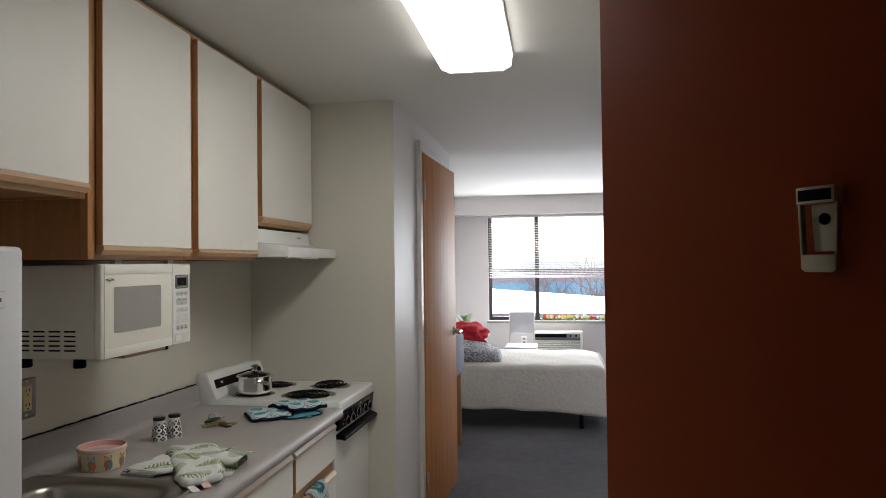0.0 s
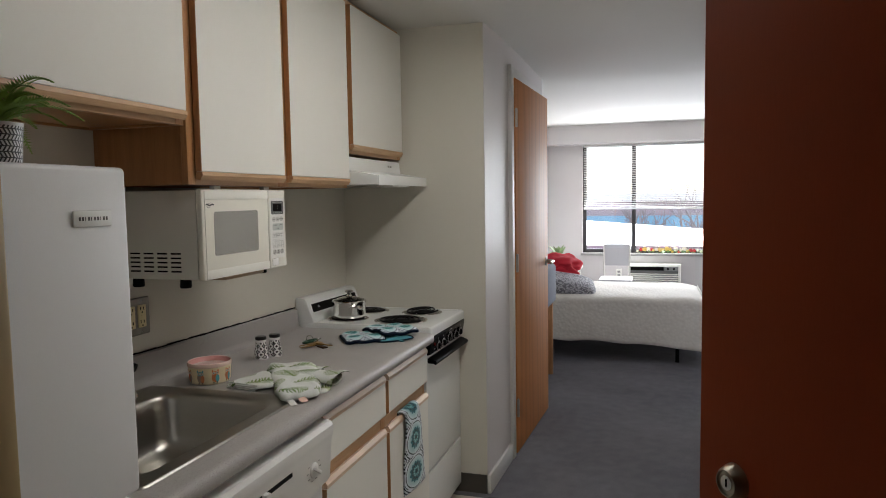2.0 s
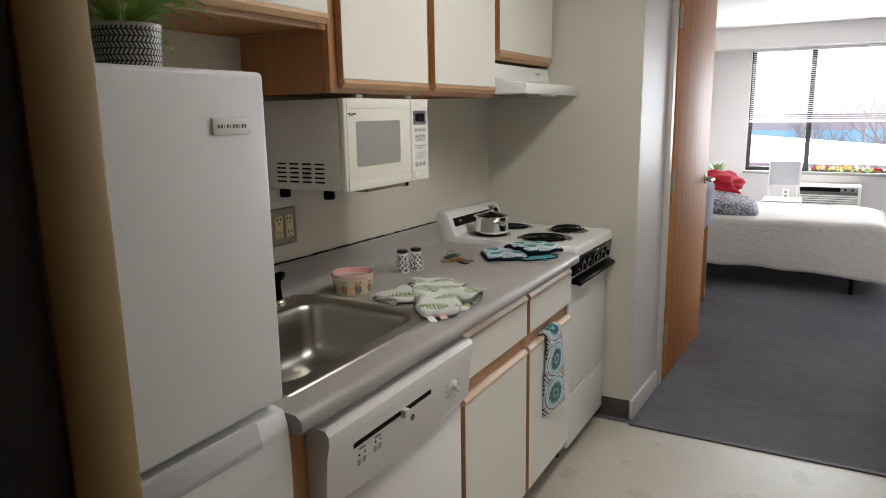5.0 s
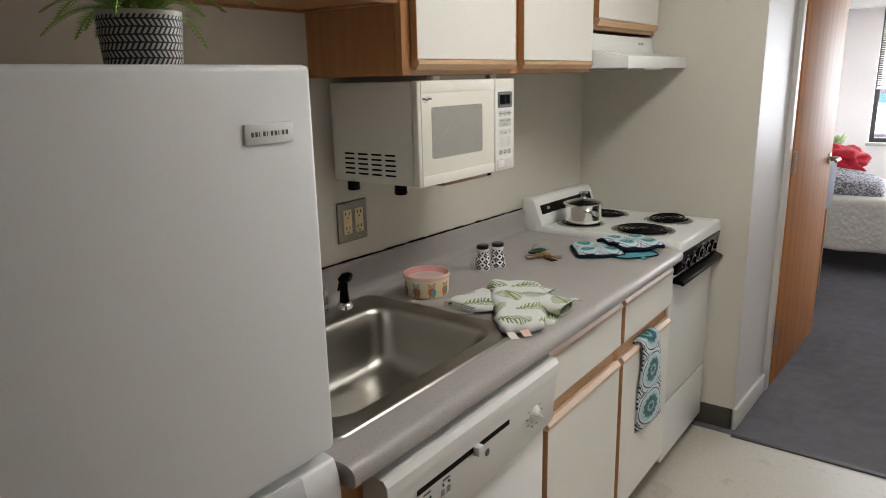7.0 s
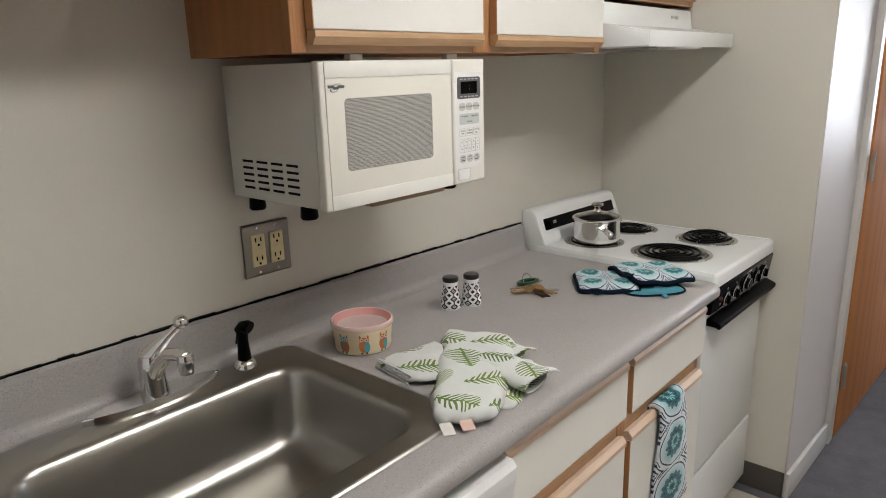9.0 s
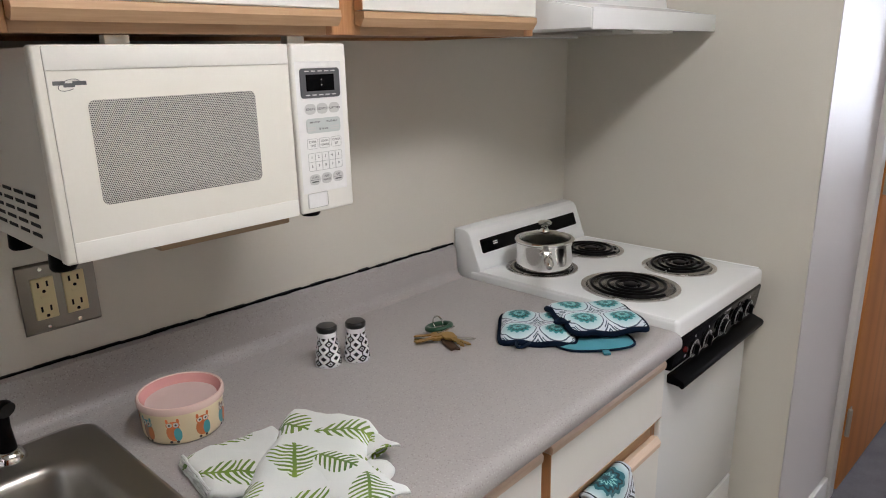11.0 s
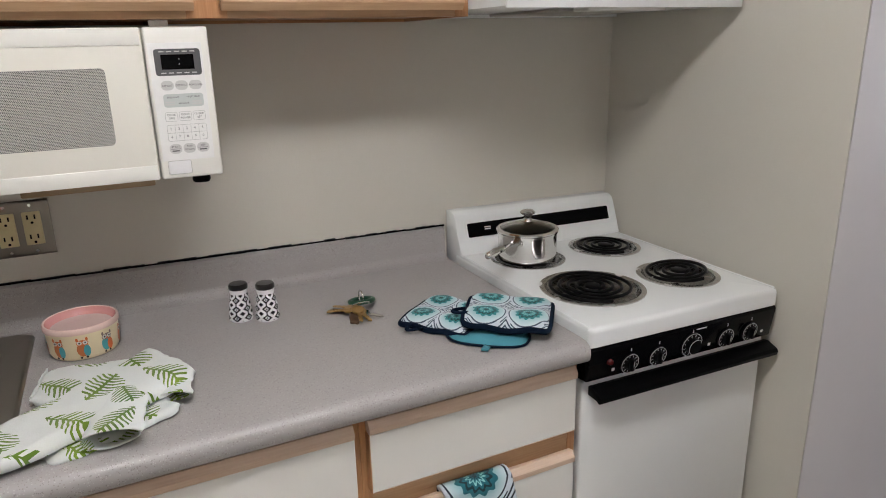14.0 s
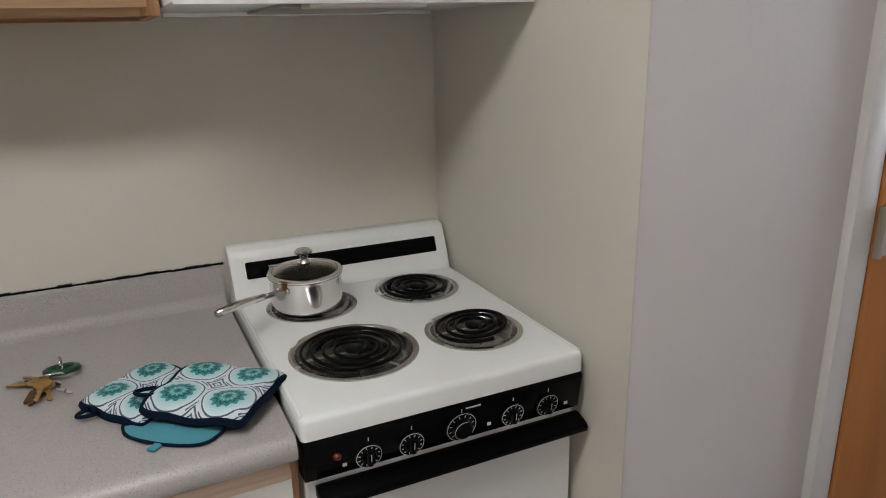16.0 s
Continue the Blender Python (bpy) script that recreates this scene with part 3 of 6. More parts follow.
# ---- sink ----
def sink():
    t = thing("sink", "stainless steel single-bowl sink set in the worktop", "sink", (0.3, -1.8, CTZ))
    ox0, ox1, oy0, oy1 = 0.058, 0.560, -2.115, -1.478
    ix0, ix1, iy0, iy1 = 0.146, 0.508, -2.060, -1.536
    bm = bmesh.new()
    rings = []
    def ring(o, z):
        rings.append([bm.verts.new((x, y, z)) for x, y in o])
    N = 7
    ring(rounded(ox0, ox1, oy0, oy1, 0.030, N), CTZ + 0.0005)
    ring(rounded(ox0 + 0.003, ox1 - 0.003, oy0 + 0.003, oy1 - 0.003, 0.028, N), CTZ + 0.0045)
    ring(rounded(ox0 + 0.008, ox1 - 0.008, oy0 + 0.008, oy1 - 0.008, 0.024, N), CTZ + 0.005)
    ring(rounded(ox0 + 0.016, ox1 - 0.016, oy0 + 0.016, oy1 - 0.016, 0.024, N), CTZ + 0.002)
    ring(rounded(ix0 - 0.012, ix1 + 0.008, iy0 - 0.010, iy1 + 0.010, 0.065, N), CTZ + 0.0035)
    ring(rounded(ix0, ix1, iy0, iy1, 0.058, N), CTZ - 0.003)
    ring(rounded(ix0 + 0.005, ix1 - 0.005, iy0 + 0.005, iy1 - 0.005, 0.055, N), CTZ - 0.014)
    for k, (d, z) in enumerate(((0.010, 0.06), (0.016, 0.112), (0.024, 0.135), (0.040, 0.150), (0.062, 0.157))):
        ring(rounded(ix0 + d, ix1 - d, iy0 + d, iy1 - d, 0.055 + 0.1 * min(d, 0.04), N), CTZ - z)
    for a, b in zip(rings, rings[1:]):
        for i in range(len(a)):
            j = (i + 1) % len(a)
            bm.faces.new((a[i], a[j], b[j], b[i]))
    bm.faces.new(rings[-1])
    basin = part("basin", bm, STEEL, t, "brushed steel basin and rim", 50)
    dc = (0.222, -1.898, CTZ - 0.158)
    part("drain", lathe([(0.057, 0.001), (0.055, 0.005), (0.048, 0.0065), (0.044, 0.004), (0.040, 0.0022), (0.0, 0.002)], dc, 36), STEEL, t, "chrome drain ring")
    # drain has no real depth; the shade inside it is this dark colour
    part("strainer", lathe([(0.040, 0.0024), (0.034, 0.0034), (0.010, 0.004), (0.008, 0.012), (0.0, 0.014)], dc, 28), mat("drain_recess_dark", (0.09, 0.085, 0.08), 0.35, 0.8), t, "basket strainer darkened for the shade of the drain recess")
    return t


sink()


def faucet():
    c = (0.083, -1.787, CTZ + 0.004)
    t = thing("faucet", "chrome single-lever faucet on the sink deck", "faucet", c)
    n = 15
    plate = [(0.029 * math.sin(math.pi * k / (n - 1)) ** 0.8, -0.128 + 0.256 * k / (n - 1)) for k in range(n)]
    out = [(c[0] + x, c[1] + y) for x, y in plate] + [(c[0] - x, c[1] + y) for x, y in plate[::-1]][1:-1]
    part("base_plate", prism(out, "z", c[2] - 0.001, c[2] + 0.012, 0.002), CHROME, t, "chrome pointed base plate")
    part("body", lathe([(0.024, 0.011), (0.023, 0.02), (0.0215, 0.06), (0.022, 0.075), (0.017, 0.086), (0.0, 0.09)], c, 28), CHROME, t)
    z = c[2]
    part("spout", tube([(c[0] + 0.005, c[1], z + 0.045), (c[0] + 0.03, c[1], z + 0.075), (c[0] + 0.06, c[1] + 0.004, z + 0.10), (c[0] + 0.092, c[1] + 0.008, z + 0.108), (c[0] + 0.108, c[1] + 0.010, z + 0.104)], 0.011, 12, radii=[0.014, 0.013, 0.0115, 0.011, 0.011]), CHROME, t)
    part("aerator", lathe([(0.0, 0.112), (0.012, 0.111), (0.0135, 0.106), (0.0135, 0.085), (0.0125, 0.083), (0.0125, 0.078), (0.0, 0.078)], (c[0] + 0.108, c[1] + 0.010, z), 20), CHROME, t)
    lever = part("lever", tube([(c[0], c[1], z + 0.082), (c[0] + 0.012, c[1] + 0.012, z + 0.10), (c[0] + 0.02, c[1] + 0.03, z + 0.118), (c[0] + 0.026, c[1] + 0.046, z + 0.132)], 0.008, 12, radii=[0.017, 0.012, 0.008, 0.007]), CHROME, t)
    bm = bmesh.new()
    bmesh.ops.create_uvsphere(bm, u_segments=18, v_segments=12, radius=0.0135, matrix=Matrix.Translation((c[0] + 0.028, c[1] + 0.05, z + 0.138)))
    part("lever_ball", bm, CHROME, lever)
    return t


faucet()


def sprayer():
    c = (0.086, -1.604, CTZ + 0.003)
    t = thing("side_sprayer", "black plastic side sprayer in a chrome collar on the sink", "sprayer", c)
    part("collar", lathe([(0.024, 0.0), (0.023, 0.006), (0.017, 0.014), (0.014, 0.016), (0.0, 0.016)], c, 24), CHROME, t, "chrome collar")
    part("grip", lathe([(0.0135, 0.015), (0.0125, 0.028), (0.0105, 0.052), (0.0115, 0.074), (0.009, 0.081), (0.0, 0.082)], c, 20), BLACK, t)
    z = c[2]
    part("spray_head", tube([(c[0] - 0.010, c[1] - 0.004, z + 0.074), (c[0] + 0.003, c[1], z + 0.083), (c[0] + 0.014, c[1] + 0.004, z + 0.085), (c[0] + 0.020, c[1] + 0.006, z + 0.083)], 0.012, 14, radii=[0.007, 0.0118, 0.013, 0.0125]), BLACK, t)
    part("trigger", prism([(c[0] - 0.020, z + 0.042), (c[0] - 0.011, z + 0.074), (c[0] - 0.006, z + 0.076), (c[0] - 0.013, z + 0.045)], "y", c[1] - 0.006, c[1] + 0.006, 0.001), BLACK, t)
    return t


sprayer()


# ---- outlet ----
def outlet(y0, y1, z0, z1):
    t = thing("wall_outlet", "brushed steel double outlet plate with ivory receptacles", "outlet", (0, (y0 + y1) / 2, z0))
    part("cover_plate", prism([(0.0, z0), (0.003, z0), (0.006, z0 + 0.004), (0.006, z1 - 0.004), (0.003, z1), (0.0, z1)], "y", y0, y1, 0.0008), PLATE, t, "brushed steel cover plate")
    for yc in (y0 + (y1 - y0) * 0.30, y0 + (y1 - y0) * 0.70):
        r = part("receptacle", bx(0.004, 0.0095, yc - 0.0165, yc + 0.0165, (z0 + z1) / 2 - 0.034, (z0 + z1) / 2 + 0.034, 0.002), IVORY, t, "ivory duplex receptacle")
        for zc in ((z0 + z1) / 2 + 0.019, (z0 + z1) / 2 - 0.021):
            for dy, w in ((-0.007, 0.003), (0.006, 0.003)):
                part("slot", bx(0.0092, 0.0098, yc + dy - w / 2, yc + dy + w / 2, zc, zc + 0.009), BLACK, r)
            part("ground_hole", moved(lathe([(0.0027, 0), (0.0027, 0.0006), (0, 0.0006)], (0, 0, 0), 10), on_x(0.0093, yc, zc - 0.007)), BLACK, r)
        part("test_button", bx(0.009, 0.0105, yc - 0.006, yc + 0.006, (z0 + z1) / 2 + 0.001, (z0 + z1) / 2 + 0.006, 0.0005), IVORY, r)
        for zc in (z0 + 0.010, z1 - 0.010):
            part("screw", moved(lathe([(0.0032, 0), (0.003, 0.001), (0, 0.0014)], (0, 0, 0), 12), on_x(0.0058, yc, zc)), CHROME, t)
    return t


outlet(-1.531, -1.417, 1.040, 1.154)


# ---- refrigerator ----
def refrigerator():
    t = thing("refrigerator", "white two-door refrigerator with a potted plant on top", "refrigerator", (0.3, -2.455, 0))
    y0, y1 = -2.752, -2.158
    part("cabinet_body", bx(0.03, 0.545, y0 + 0.003, y1 - 0.003, 0.02, 1.490, 0.006), FRIDGE_WHITE, t)
    up = part("upper_door", bx(0.552, 0.608, y0, y1, 0.925, 1.499, 0.009, 3), FRIDGE_WHITE, t, "white upper door")
    low = prism([(0.552, 0.05), (0.610, 0.05), (0.614, 0.80), (0.614, 0.872), (0.604, 0.906), (0.552, 0.914)], "y", y0, y1, 0.005)
    lo = part("lower_door", low, FRIDGE_WHITE, t, "white lower door")
    # solid strip for the grip recess; the recess shade is its darker grey
    part("grip_recess", prism([(0.596, 0.862), (0.6148, 0.862), (0.6148, 0.874), (0.606, 0.9055), (0.596, 0.907)], "y", y1 - 0.36, y1 - 0.07, 0.001), mat("grip_shade_grey", (0.5, 0.51, 0.52), 0.5), lo, "grip recess with its shade as a darker grey")
    part("door_gasket", bx(0.546, 0.552, y0 + 0.01, y1 - 0.01, 0.06, 1.48), BLACK, t)
    part("toe_grille", bx(0.50, 0.55, y0 + 0.01, y1 - 0.01, 0.0, 0.045), RUBBER, t)
    part("hinge_cap", bx(0.50, 0.60, y0 + 0.01, y0 + 0.08, 1.490, 1.502, 0.003), FRIDGE_WHITE, t)
    badge = part("badge", bx(0.6075, 0.6115, -2.279, -2.199, 1.400, 1.427, 0.0025), WHITE_METAL, up, "pale badge plate with a dark mark")
    for k in range(10):
        y = -2.269 + k * 0.0062
        part("mark", bx(0.6114, 0.6119, y, y + (0.0012 if k in (2, 4, 7) else 0.0036), 1.4105, 1.4165), GREYTXT, badge)
    return t


refrigerator()


# ---- dishwasher ----
def dishwasher():
    t = thing("dishwasher", "white built-in dishwasher under the sink with a dial", "dishwasher", (0.3, -1.775, 0))
    y0, y1 = -2.083, -1.467
    part("tub", bx(0.03, 0.575, y0 + 0.006, y1 - 0.006, 0.11, 0.715), RUBBER, t)
    part("door_panel", bx(0.575, 0.607, y0 + 0.004, y1 - 0.004, 0.12, 0.69, 0.005), DW_WHITE, t, "white door panel")
    # control panel with a lower edge that bows
    n = 14
    bm = bmesh.new()
    rows = []
    for i in range(n + 1):
        u = i / n
        y = y0 + (y1 - y0) * u
        low = 0.660 - 0.015 * math.sin(math.pi * u)
        xl = 0.630 + (low + 0.012 - 0.702) * 0.082
        rows.append([bm.verts.new(p) for p in ((0.578, y, low), (xl - 0.008, y, low), (xl, y, low + 0.012), (0.636, y, 0.775), (0.640, y, 0.794), (0.643, y, 0.805), (0.642, y, 0.822), (0.634, y, 0.833), (0.578, y, 0.838))])
    for a, b in zip(rows, rows[1:]):
        for k in range(len(a)):
            j = (k + 1) % len(a)
            bm.faces.new((a[k], a[j], b[j], b[k]))
    bm.faces.new(rows[0])
    bm.faces.new(rows[-1])
    cp = part("control_panel", bm, DW_WHITE, t, "white bowed control panel", 30)
    def px(z):
        return 0.630 + (z - 0.702) * 0.082 + 0.0004
    part("vent_slot", moved(bx(-0.001, 0.0012, y0 + 0.085, y0 + 0.40, 0.759, 0.770), Matrix.Translation((px(0.764), 0, 0))), BLACK, cp)
    lat = part("latch", moved(bx(-0.001, 0.014, y0 + 0.262, y0 + 0.282, 0.752, 0.772, 0.003), Matrix.Translation((px(0.764), 0, 0))), DW_WHITE, cp, "white sliding latch")
    kc = (px(0.730), y1 - 0.100, 0.730)
    dial = part("dial", moved(lathe([(0.021, 0.0), (0.020, 0.003), (0.016, 0.005), (0.014, 0.006), (0.0, 0.006)], (0, 0, 0), 28), on_x(*kc)), DW_WHITE, cp, "white cycle dial")
    part("dial_grip", moved(bx(-0.018, 0.018, -0.0045, 0.0045, 0.005, 0.017, 0.003), on_x(*kc) @ Matrix.Rotation(radians(-35), 4, "Z")), DW_WHITE, dial)
    for a in range(0, 360, 36):
        r = 0.034
        part("dial_mark", bx(px(0.738) - 0.0005, px(0.738) + 0.0006, kc[1] + r * math.cos(radians(a)) - 0.004, kc[1] + r * math.cos(radians(a)) + 0.004, kc[2] + r * math.sin(radians(a)) * 0.8 - 0.0008, kc[2] + r * math.sin(radians(a)) * 0.8 + 0.0008), GREYTXT, cp)
    part("maker_mark", moved(lathe([(0.0085, 0.0), (0.0082, 0.0006), (0.006, 0.0006), (0.0, 0.0006)], (0, 0, 0), 20), on_x(px(0.731), y0 + 0.318, 0.731)), GREYTXT, cp, "round grey mark")
    for k, (yy, zz) in enumerate(((0.105, 0.735), (0.125, 0.735), (0.165, 0.738), (0.183, 0.738))):
        part("indicator", moved(lathe([(0.0028, 0), (0.0025, 0.001), (0, 0.001)], (0, 0, 0), 10), on_x(px(zz), y0 + yy, zz)), BLACK, cp)
        for d in (0.012, 0.017, 0.022):
            part("print_bar", bx(px(zz - d) - 0.0004, px(zz - d) + 0.0005, y0 + yy - 0.006, y0 + yy + 0.006, zz - d - 0.001, zz - d + 0.0008), GREYTXT, cp)
    for yy in (0.115, 0.174):
        part("print_bar", bx(px(0.748) - 0.0003, px(0.748) + 0.0006, y0 + yy - 0.011, y0 + yy + 0.011, 0.7465, 0.7495), GREYTXT, cp)
    part("kick_panel", bx(0.53, 0.545, y0 + 0.004, y1 - 0.004, 0.005, 0.115), RUBBER, t)
    return t


dishwasher()


# ---- microwave ----
def mesh_window():
    m, nt, b = base("dotted_oven_window")
    sep = nt.nodes.new("ShaderNodeSeparateXYZ")
    nt.links.new(nt.nodes.new("ShaderNodeTexCoord").outputs["Object"], sep.inputs[0])
    p = 0.0026
    row = mth(nt, "DIVIDE", sep.outputs[2], p * 0.866)
    odd = mth(nt, "MULTIPLY", mth(nt, "MODULO", mth(nt, "FLOOR", row), 2.0), 0.5)
    u = mth(nt, "SUBTRACT", mth(nt, "FRACT", mth(nt, "ADD", mth(nt, "DIVIDE", mth(nt, "ADD", sep.outputs[1], 5.0), p), odd)), 0.5)
    v = mth(nt, "SUBTRACT", mth(nt, "FRACT", row), 0.5)
    d = mth(nt, "SQRT", mth(nt, "ADD", mth(nt, "MULTIPLY", u, u), mth(nt, "MULTIPLY", v, v)))
    dot = mth(nt, "LESS_THAN", d, 0.36)
    nt.links.new(mix(nt, dot, (0.53, 0.52, 0.48), (0.09, 0.087, 0.085)), b.inputs["Base Color"])
    b.inputs["Roughness"].default_value = 0.2
    b.inputs["Coat Weight"].default_value, b.inputs["Coat Roughness"].default_value = 0.7, 0.05
    return m


def microwave():
    y0, y1, z0, z1 = -1.551, -1.112, 1.221, 1.472
    ys = -1.215
    t = thing("microwave", "cream countertop microwave mounted below the wall cabinet", "microwave", (0.17, (y0 + y1) / 2, z0))
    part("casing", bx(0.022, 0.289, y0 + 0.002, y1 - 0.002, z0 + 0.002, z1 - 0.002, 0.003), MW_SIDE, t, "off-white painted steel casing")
    for r in range(5):
        for c in range(4):
            part("vent_slot", bx(0.064 + c * 0.0455, 0.097 + c * 0.0455, y0 + 0.0012, y0 + 0.0026, z0 + 0.022 + r * 0.0125, z0 + 0.0265 + r * 0.0125), BLACK, t)
    d = part("door", bx(0.290, 0.309, y0, ys - 0.0015, z0, z1, 0.004, 3), CREAM, t, "cream door with a dotted window")
    part("top_band", bx(0.3085, 0.3108, y0 + 0.012, ys - 0.004, z1 - 0.028, z1 - 0.001, 0.001), CREAM_WHITE, d)
    part("bottom_band", bx(0.3085, 0.3108, y0 + 0.012, ys - 0.004, z0 + 0.001, z0 + 0.026, 0.001), CREAM_WHITE, d)
    win = prism([(a, b) for a, b in rounded(-1.499, -1.277, 1.286, 1.410, 0.008)], "x", 0.3086, 0.3094)
    part("window", win, mesh_window(), d, "grey dotted oven window")
    # solid black block standing in for the shadow at the hinge corner
    part("hinge_shadow", bx(0.287, 0.305, y0 + 0.004, y0 + 0.012, z1 - 0.014, z1 - 0.006), BLACK, d)
    part("door_seam", bx(0.289, 0.3105, y0 + 0.0115, y0 + 0.0128, z0 + 0.003, z1 - 0.003), MW_SIDE, d)
    for k, (a, b, c) in enumerate(((-1.533, -1.520, 1.428), (-1.522, -1.510, 1.4255), (-1.512, -1.497, 1.4275))):
        part("maker_mark", bx(0.3089, 0.3094, a, b, c, c + 0.0045), GREYTXT, d, "grey maker mark")
    part("maker_swirl", tube([(0.3094, -1.516 + 0.012 * math.cos(s), 1.428 + 0.0065 * math.sin(s + 0.5)) for s in [k * 0.42 for k in range(13)]], 0.0004, 5), GREYTXT, d)
    p = part("control_panel", bx(0.290, 0.310, ys + 0.0015, y1, z0, z1, 0.004, 3), CREAM_WHITE, t, "off-white control panel with keypad")
    X = 0.3102
    part("keypad_sheet", bx(0.3095, X, ys + 0.006, y1 - 0.012, z0 + 0.031, z1 - 0.025, 0.0003, 1), mat("white_keypad", (0.86, 0.86, 0.84), 0.4, relief=0), p)
    disp = part("display_bezel", prism(rounded(-1.201, -1.128, 1.394, 1.437, 0.005), "x", X, X + 0.0012), mat("dark_grey_bezel", (0.10, 0.10, 0.105), 0.35), p, "dark grey display bezel")
    part("display", bx(X + 0.001, X + 0.0016, -1.191, -1.139, 1.404, 1.428), BLACK_GLASS, disp, "unlit black display")
    for z in (1.412, 1.420):
        part("colon_dot", bx(X + 0.0015, X + 0.0018, -1.1635, -1.1620, z, z + 0.0012), SILVERTXT, disp)
    for k in range(5):
        for z in (1.4320, 1.3975):
            y = -1.193 + k * 0.0122
            part("print_bar", bx(X + 0.001, X + 0.0014, y, y + 0.008, z, z + 0.0016), SILVERTXT, disp)
    yc = [-1.186, -1.1635, -1.141]
    def pill(y, z, w, h, r=0.006, material=BUTTON):
        return part("button", prism(rounded(y - w / 2, y + w / 2, z - h / 2, z + h / 2, r, 5), "x", X, X + 0.0005), material, p)
    def label(s, y, z, size=0.0042, material=GREYTXT):
        text(s, size, on_x(X + 0.0007, y, z - size * 0.35), material, p)
    for y, s in zip(yc, ("REHEAT", "DEFROST", "POPCORN")):
        pill(y, 1.378, 0.0205, 0.0155, 0.0076)
        label(s, y, 1.378, 0.0046)
    part("button_panel", prism(rounded(-1.195, -1.131, 1.342, 1.364, 0.005), "x", X, X + 0.0004), mat("pale_green_grey_print", (0.58, 0.62, 0.60), 0.5, relief=0), p)
    label("BREAKFAST", -1.179, 1.3585, 0.0038)
    label("VEGETABLES", -1.147, 1.3585, 0.0038)
    label("BEVERAGE", -1.1635, 1.348, 0.0036)
    for y in (-1.186, -1.142):
        for z in (1.3455, 1.3495):
            part("print_bar", bx(X + 0.0003, X + 0.0007, y - 0.008, y + 0.008, z, z + 0.0022), BUTTON, p)
    line = mat("thin_grey_outline", (0.45, 0.45, 0.44), 0.5, relief=0)
    def frame_of(y, z, w, h):
        pts = [(X + 0.0003, a, b) for a, b in rounded(y - w / 2, y + w / 2, z - h / 2, z + h / 2, 0.003, 3)]
        part("button_outline", tube(pts, 0.0003, 4, True), line, p)
    for y, (a, b) in zip(yc, (("COOK", "TIME"), ("COOK", "POWER"), ("CLOCK", "SET"))):
        frame_of(y, 1.3265, 0.0195, 0.0150)
        label(a, y, 1.3297, 0.0047)
        label(b, y, 1.3240, 0.0047)
    frame_of(-1.1635, 1.299, 0.064, 0.027)
    part("button_outline", bx(X, X + 0.0006, -1.195, -1.132, 1.2988, 1.2993), line, p)
    for k in range(1, 5):
        y = -1.1955 + k * 0.0128
        part("button_outline", bx(X, X + 0.0006, y - 0.0002, y + 0.0002, 1.2865, 1.3115), line, p)
    for k in range(10):
        label("1234567890"[k], -1.1895 + (k % 5) * 0.0128, 1.3065 if k < 5 else 1.2930, 0.0060)
    for y, s in zip(yc, ("START", "ADD", "OFF")):
        pill(y, 1.272, 0.0205, 0.0165, 0.0078)
        label(s, y, 1.2755, 0.0046)
    label("MINUTE", yc[1], 1.2700, 0.0042)
    for y in (yc[0], yc[2]):
        part("print_bar", bx(X + 0.0003, X + 0.0008, y - 0.008, y + 0.008, 1.2716, 1.2721), GREYTXT, p)
        part("print_bar", bx(X + 0.0003, X + 0.0008, y - 0.006, y + 0.006, 1.2676, 1.2696), GREYTXT, p)
    frame_of(-1.183, 1.240, 0.038, 0.023)
    part("door_button", bx(0.3095, 0.3112, -1.2010, -1.1650, 1.2290, 1.2510, 0.001), mat("white_key", (0.88, 0.88, 0.87), 0.4), p, "white door release button")
    for x in (0.072, 0.232):
        for y in (y0 + 0.020, y1 - 0.030):
            part("foot", lathe([(0.015, 0.0), (0.0165, -0.021), (0.014, -0.025), (0.0, -0.025)], (x, y, z0 + 0.002), 16), BLACK, t, "black rubber foot")
    part("mounting_board", bx(0.07, 0.292, -1.43, -1.225, z0 - 0.012, z0 + 0.001, 0.003), wood("hardboard", (0.30, 0.20, 0.11), (0.42, 0.30, 0.18), "y"), t, "brown hardboard base plate")
    for y in (-1.46, -1.20):
        part("hanger", bx(0.27, 0.286, y, y + 0.03, z1 - 0.003, 1.4832, 0.001), CREAM_WHITE, t)
    return t


microwave()


# ---- range ----
def spiral(c, r0, r1, turns, z, tilt=None, n=28):
    pts = []
    N = int(turns * n)
    for k in range(N + 1):
        a = 2 * math.pi * k / n
        r = r0 + (r1 - r0) * k / N
        pts.append(Vector((r * math.cos(a), r * math.sin(a), 0)))
    m = Matrix.Translation((*c, z)) @ (tilt or Matrix.Identity(4))
    return [m @ p for p in pts]


PAN = mat("heat_darkened_chrome", (0.62, 0.61, 0.60), 0.26, 1.0, var=0.45, scale=14, grain=60, relief=0.05)


DRIP = mat("sooty_chrome_drip_pan", (0.46, 0.45, 0.44), 0.20, 1.0, var=0.7, scale=22, grain=70, relief=0.1)


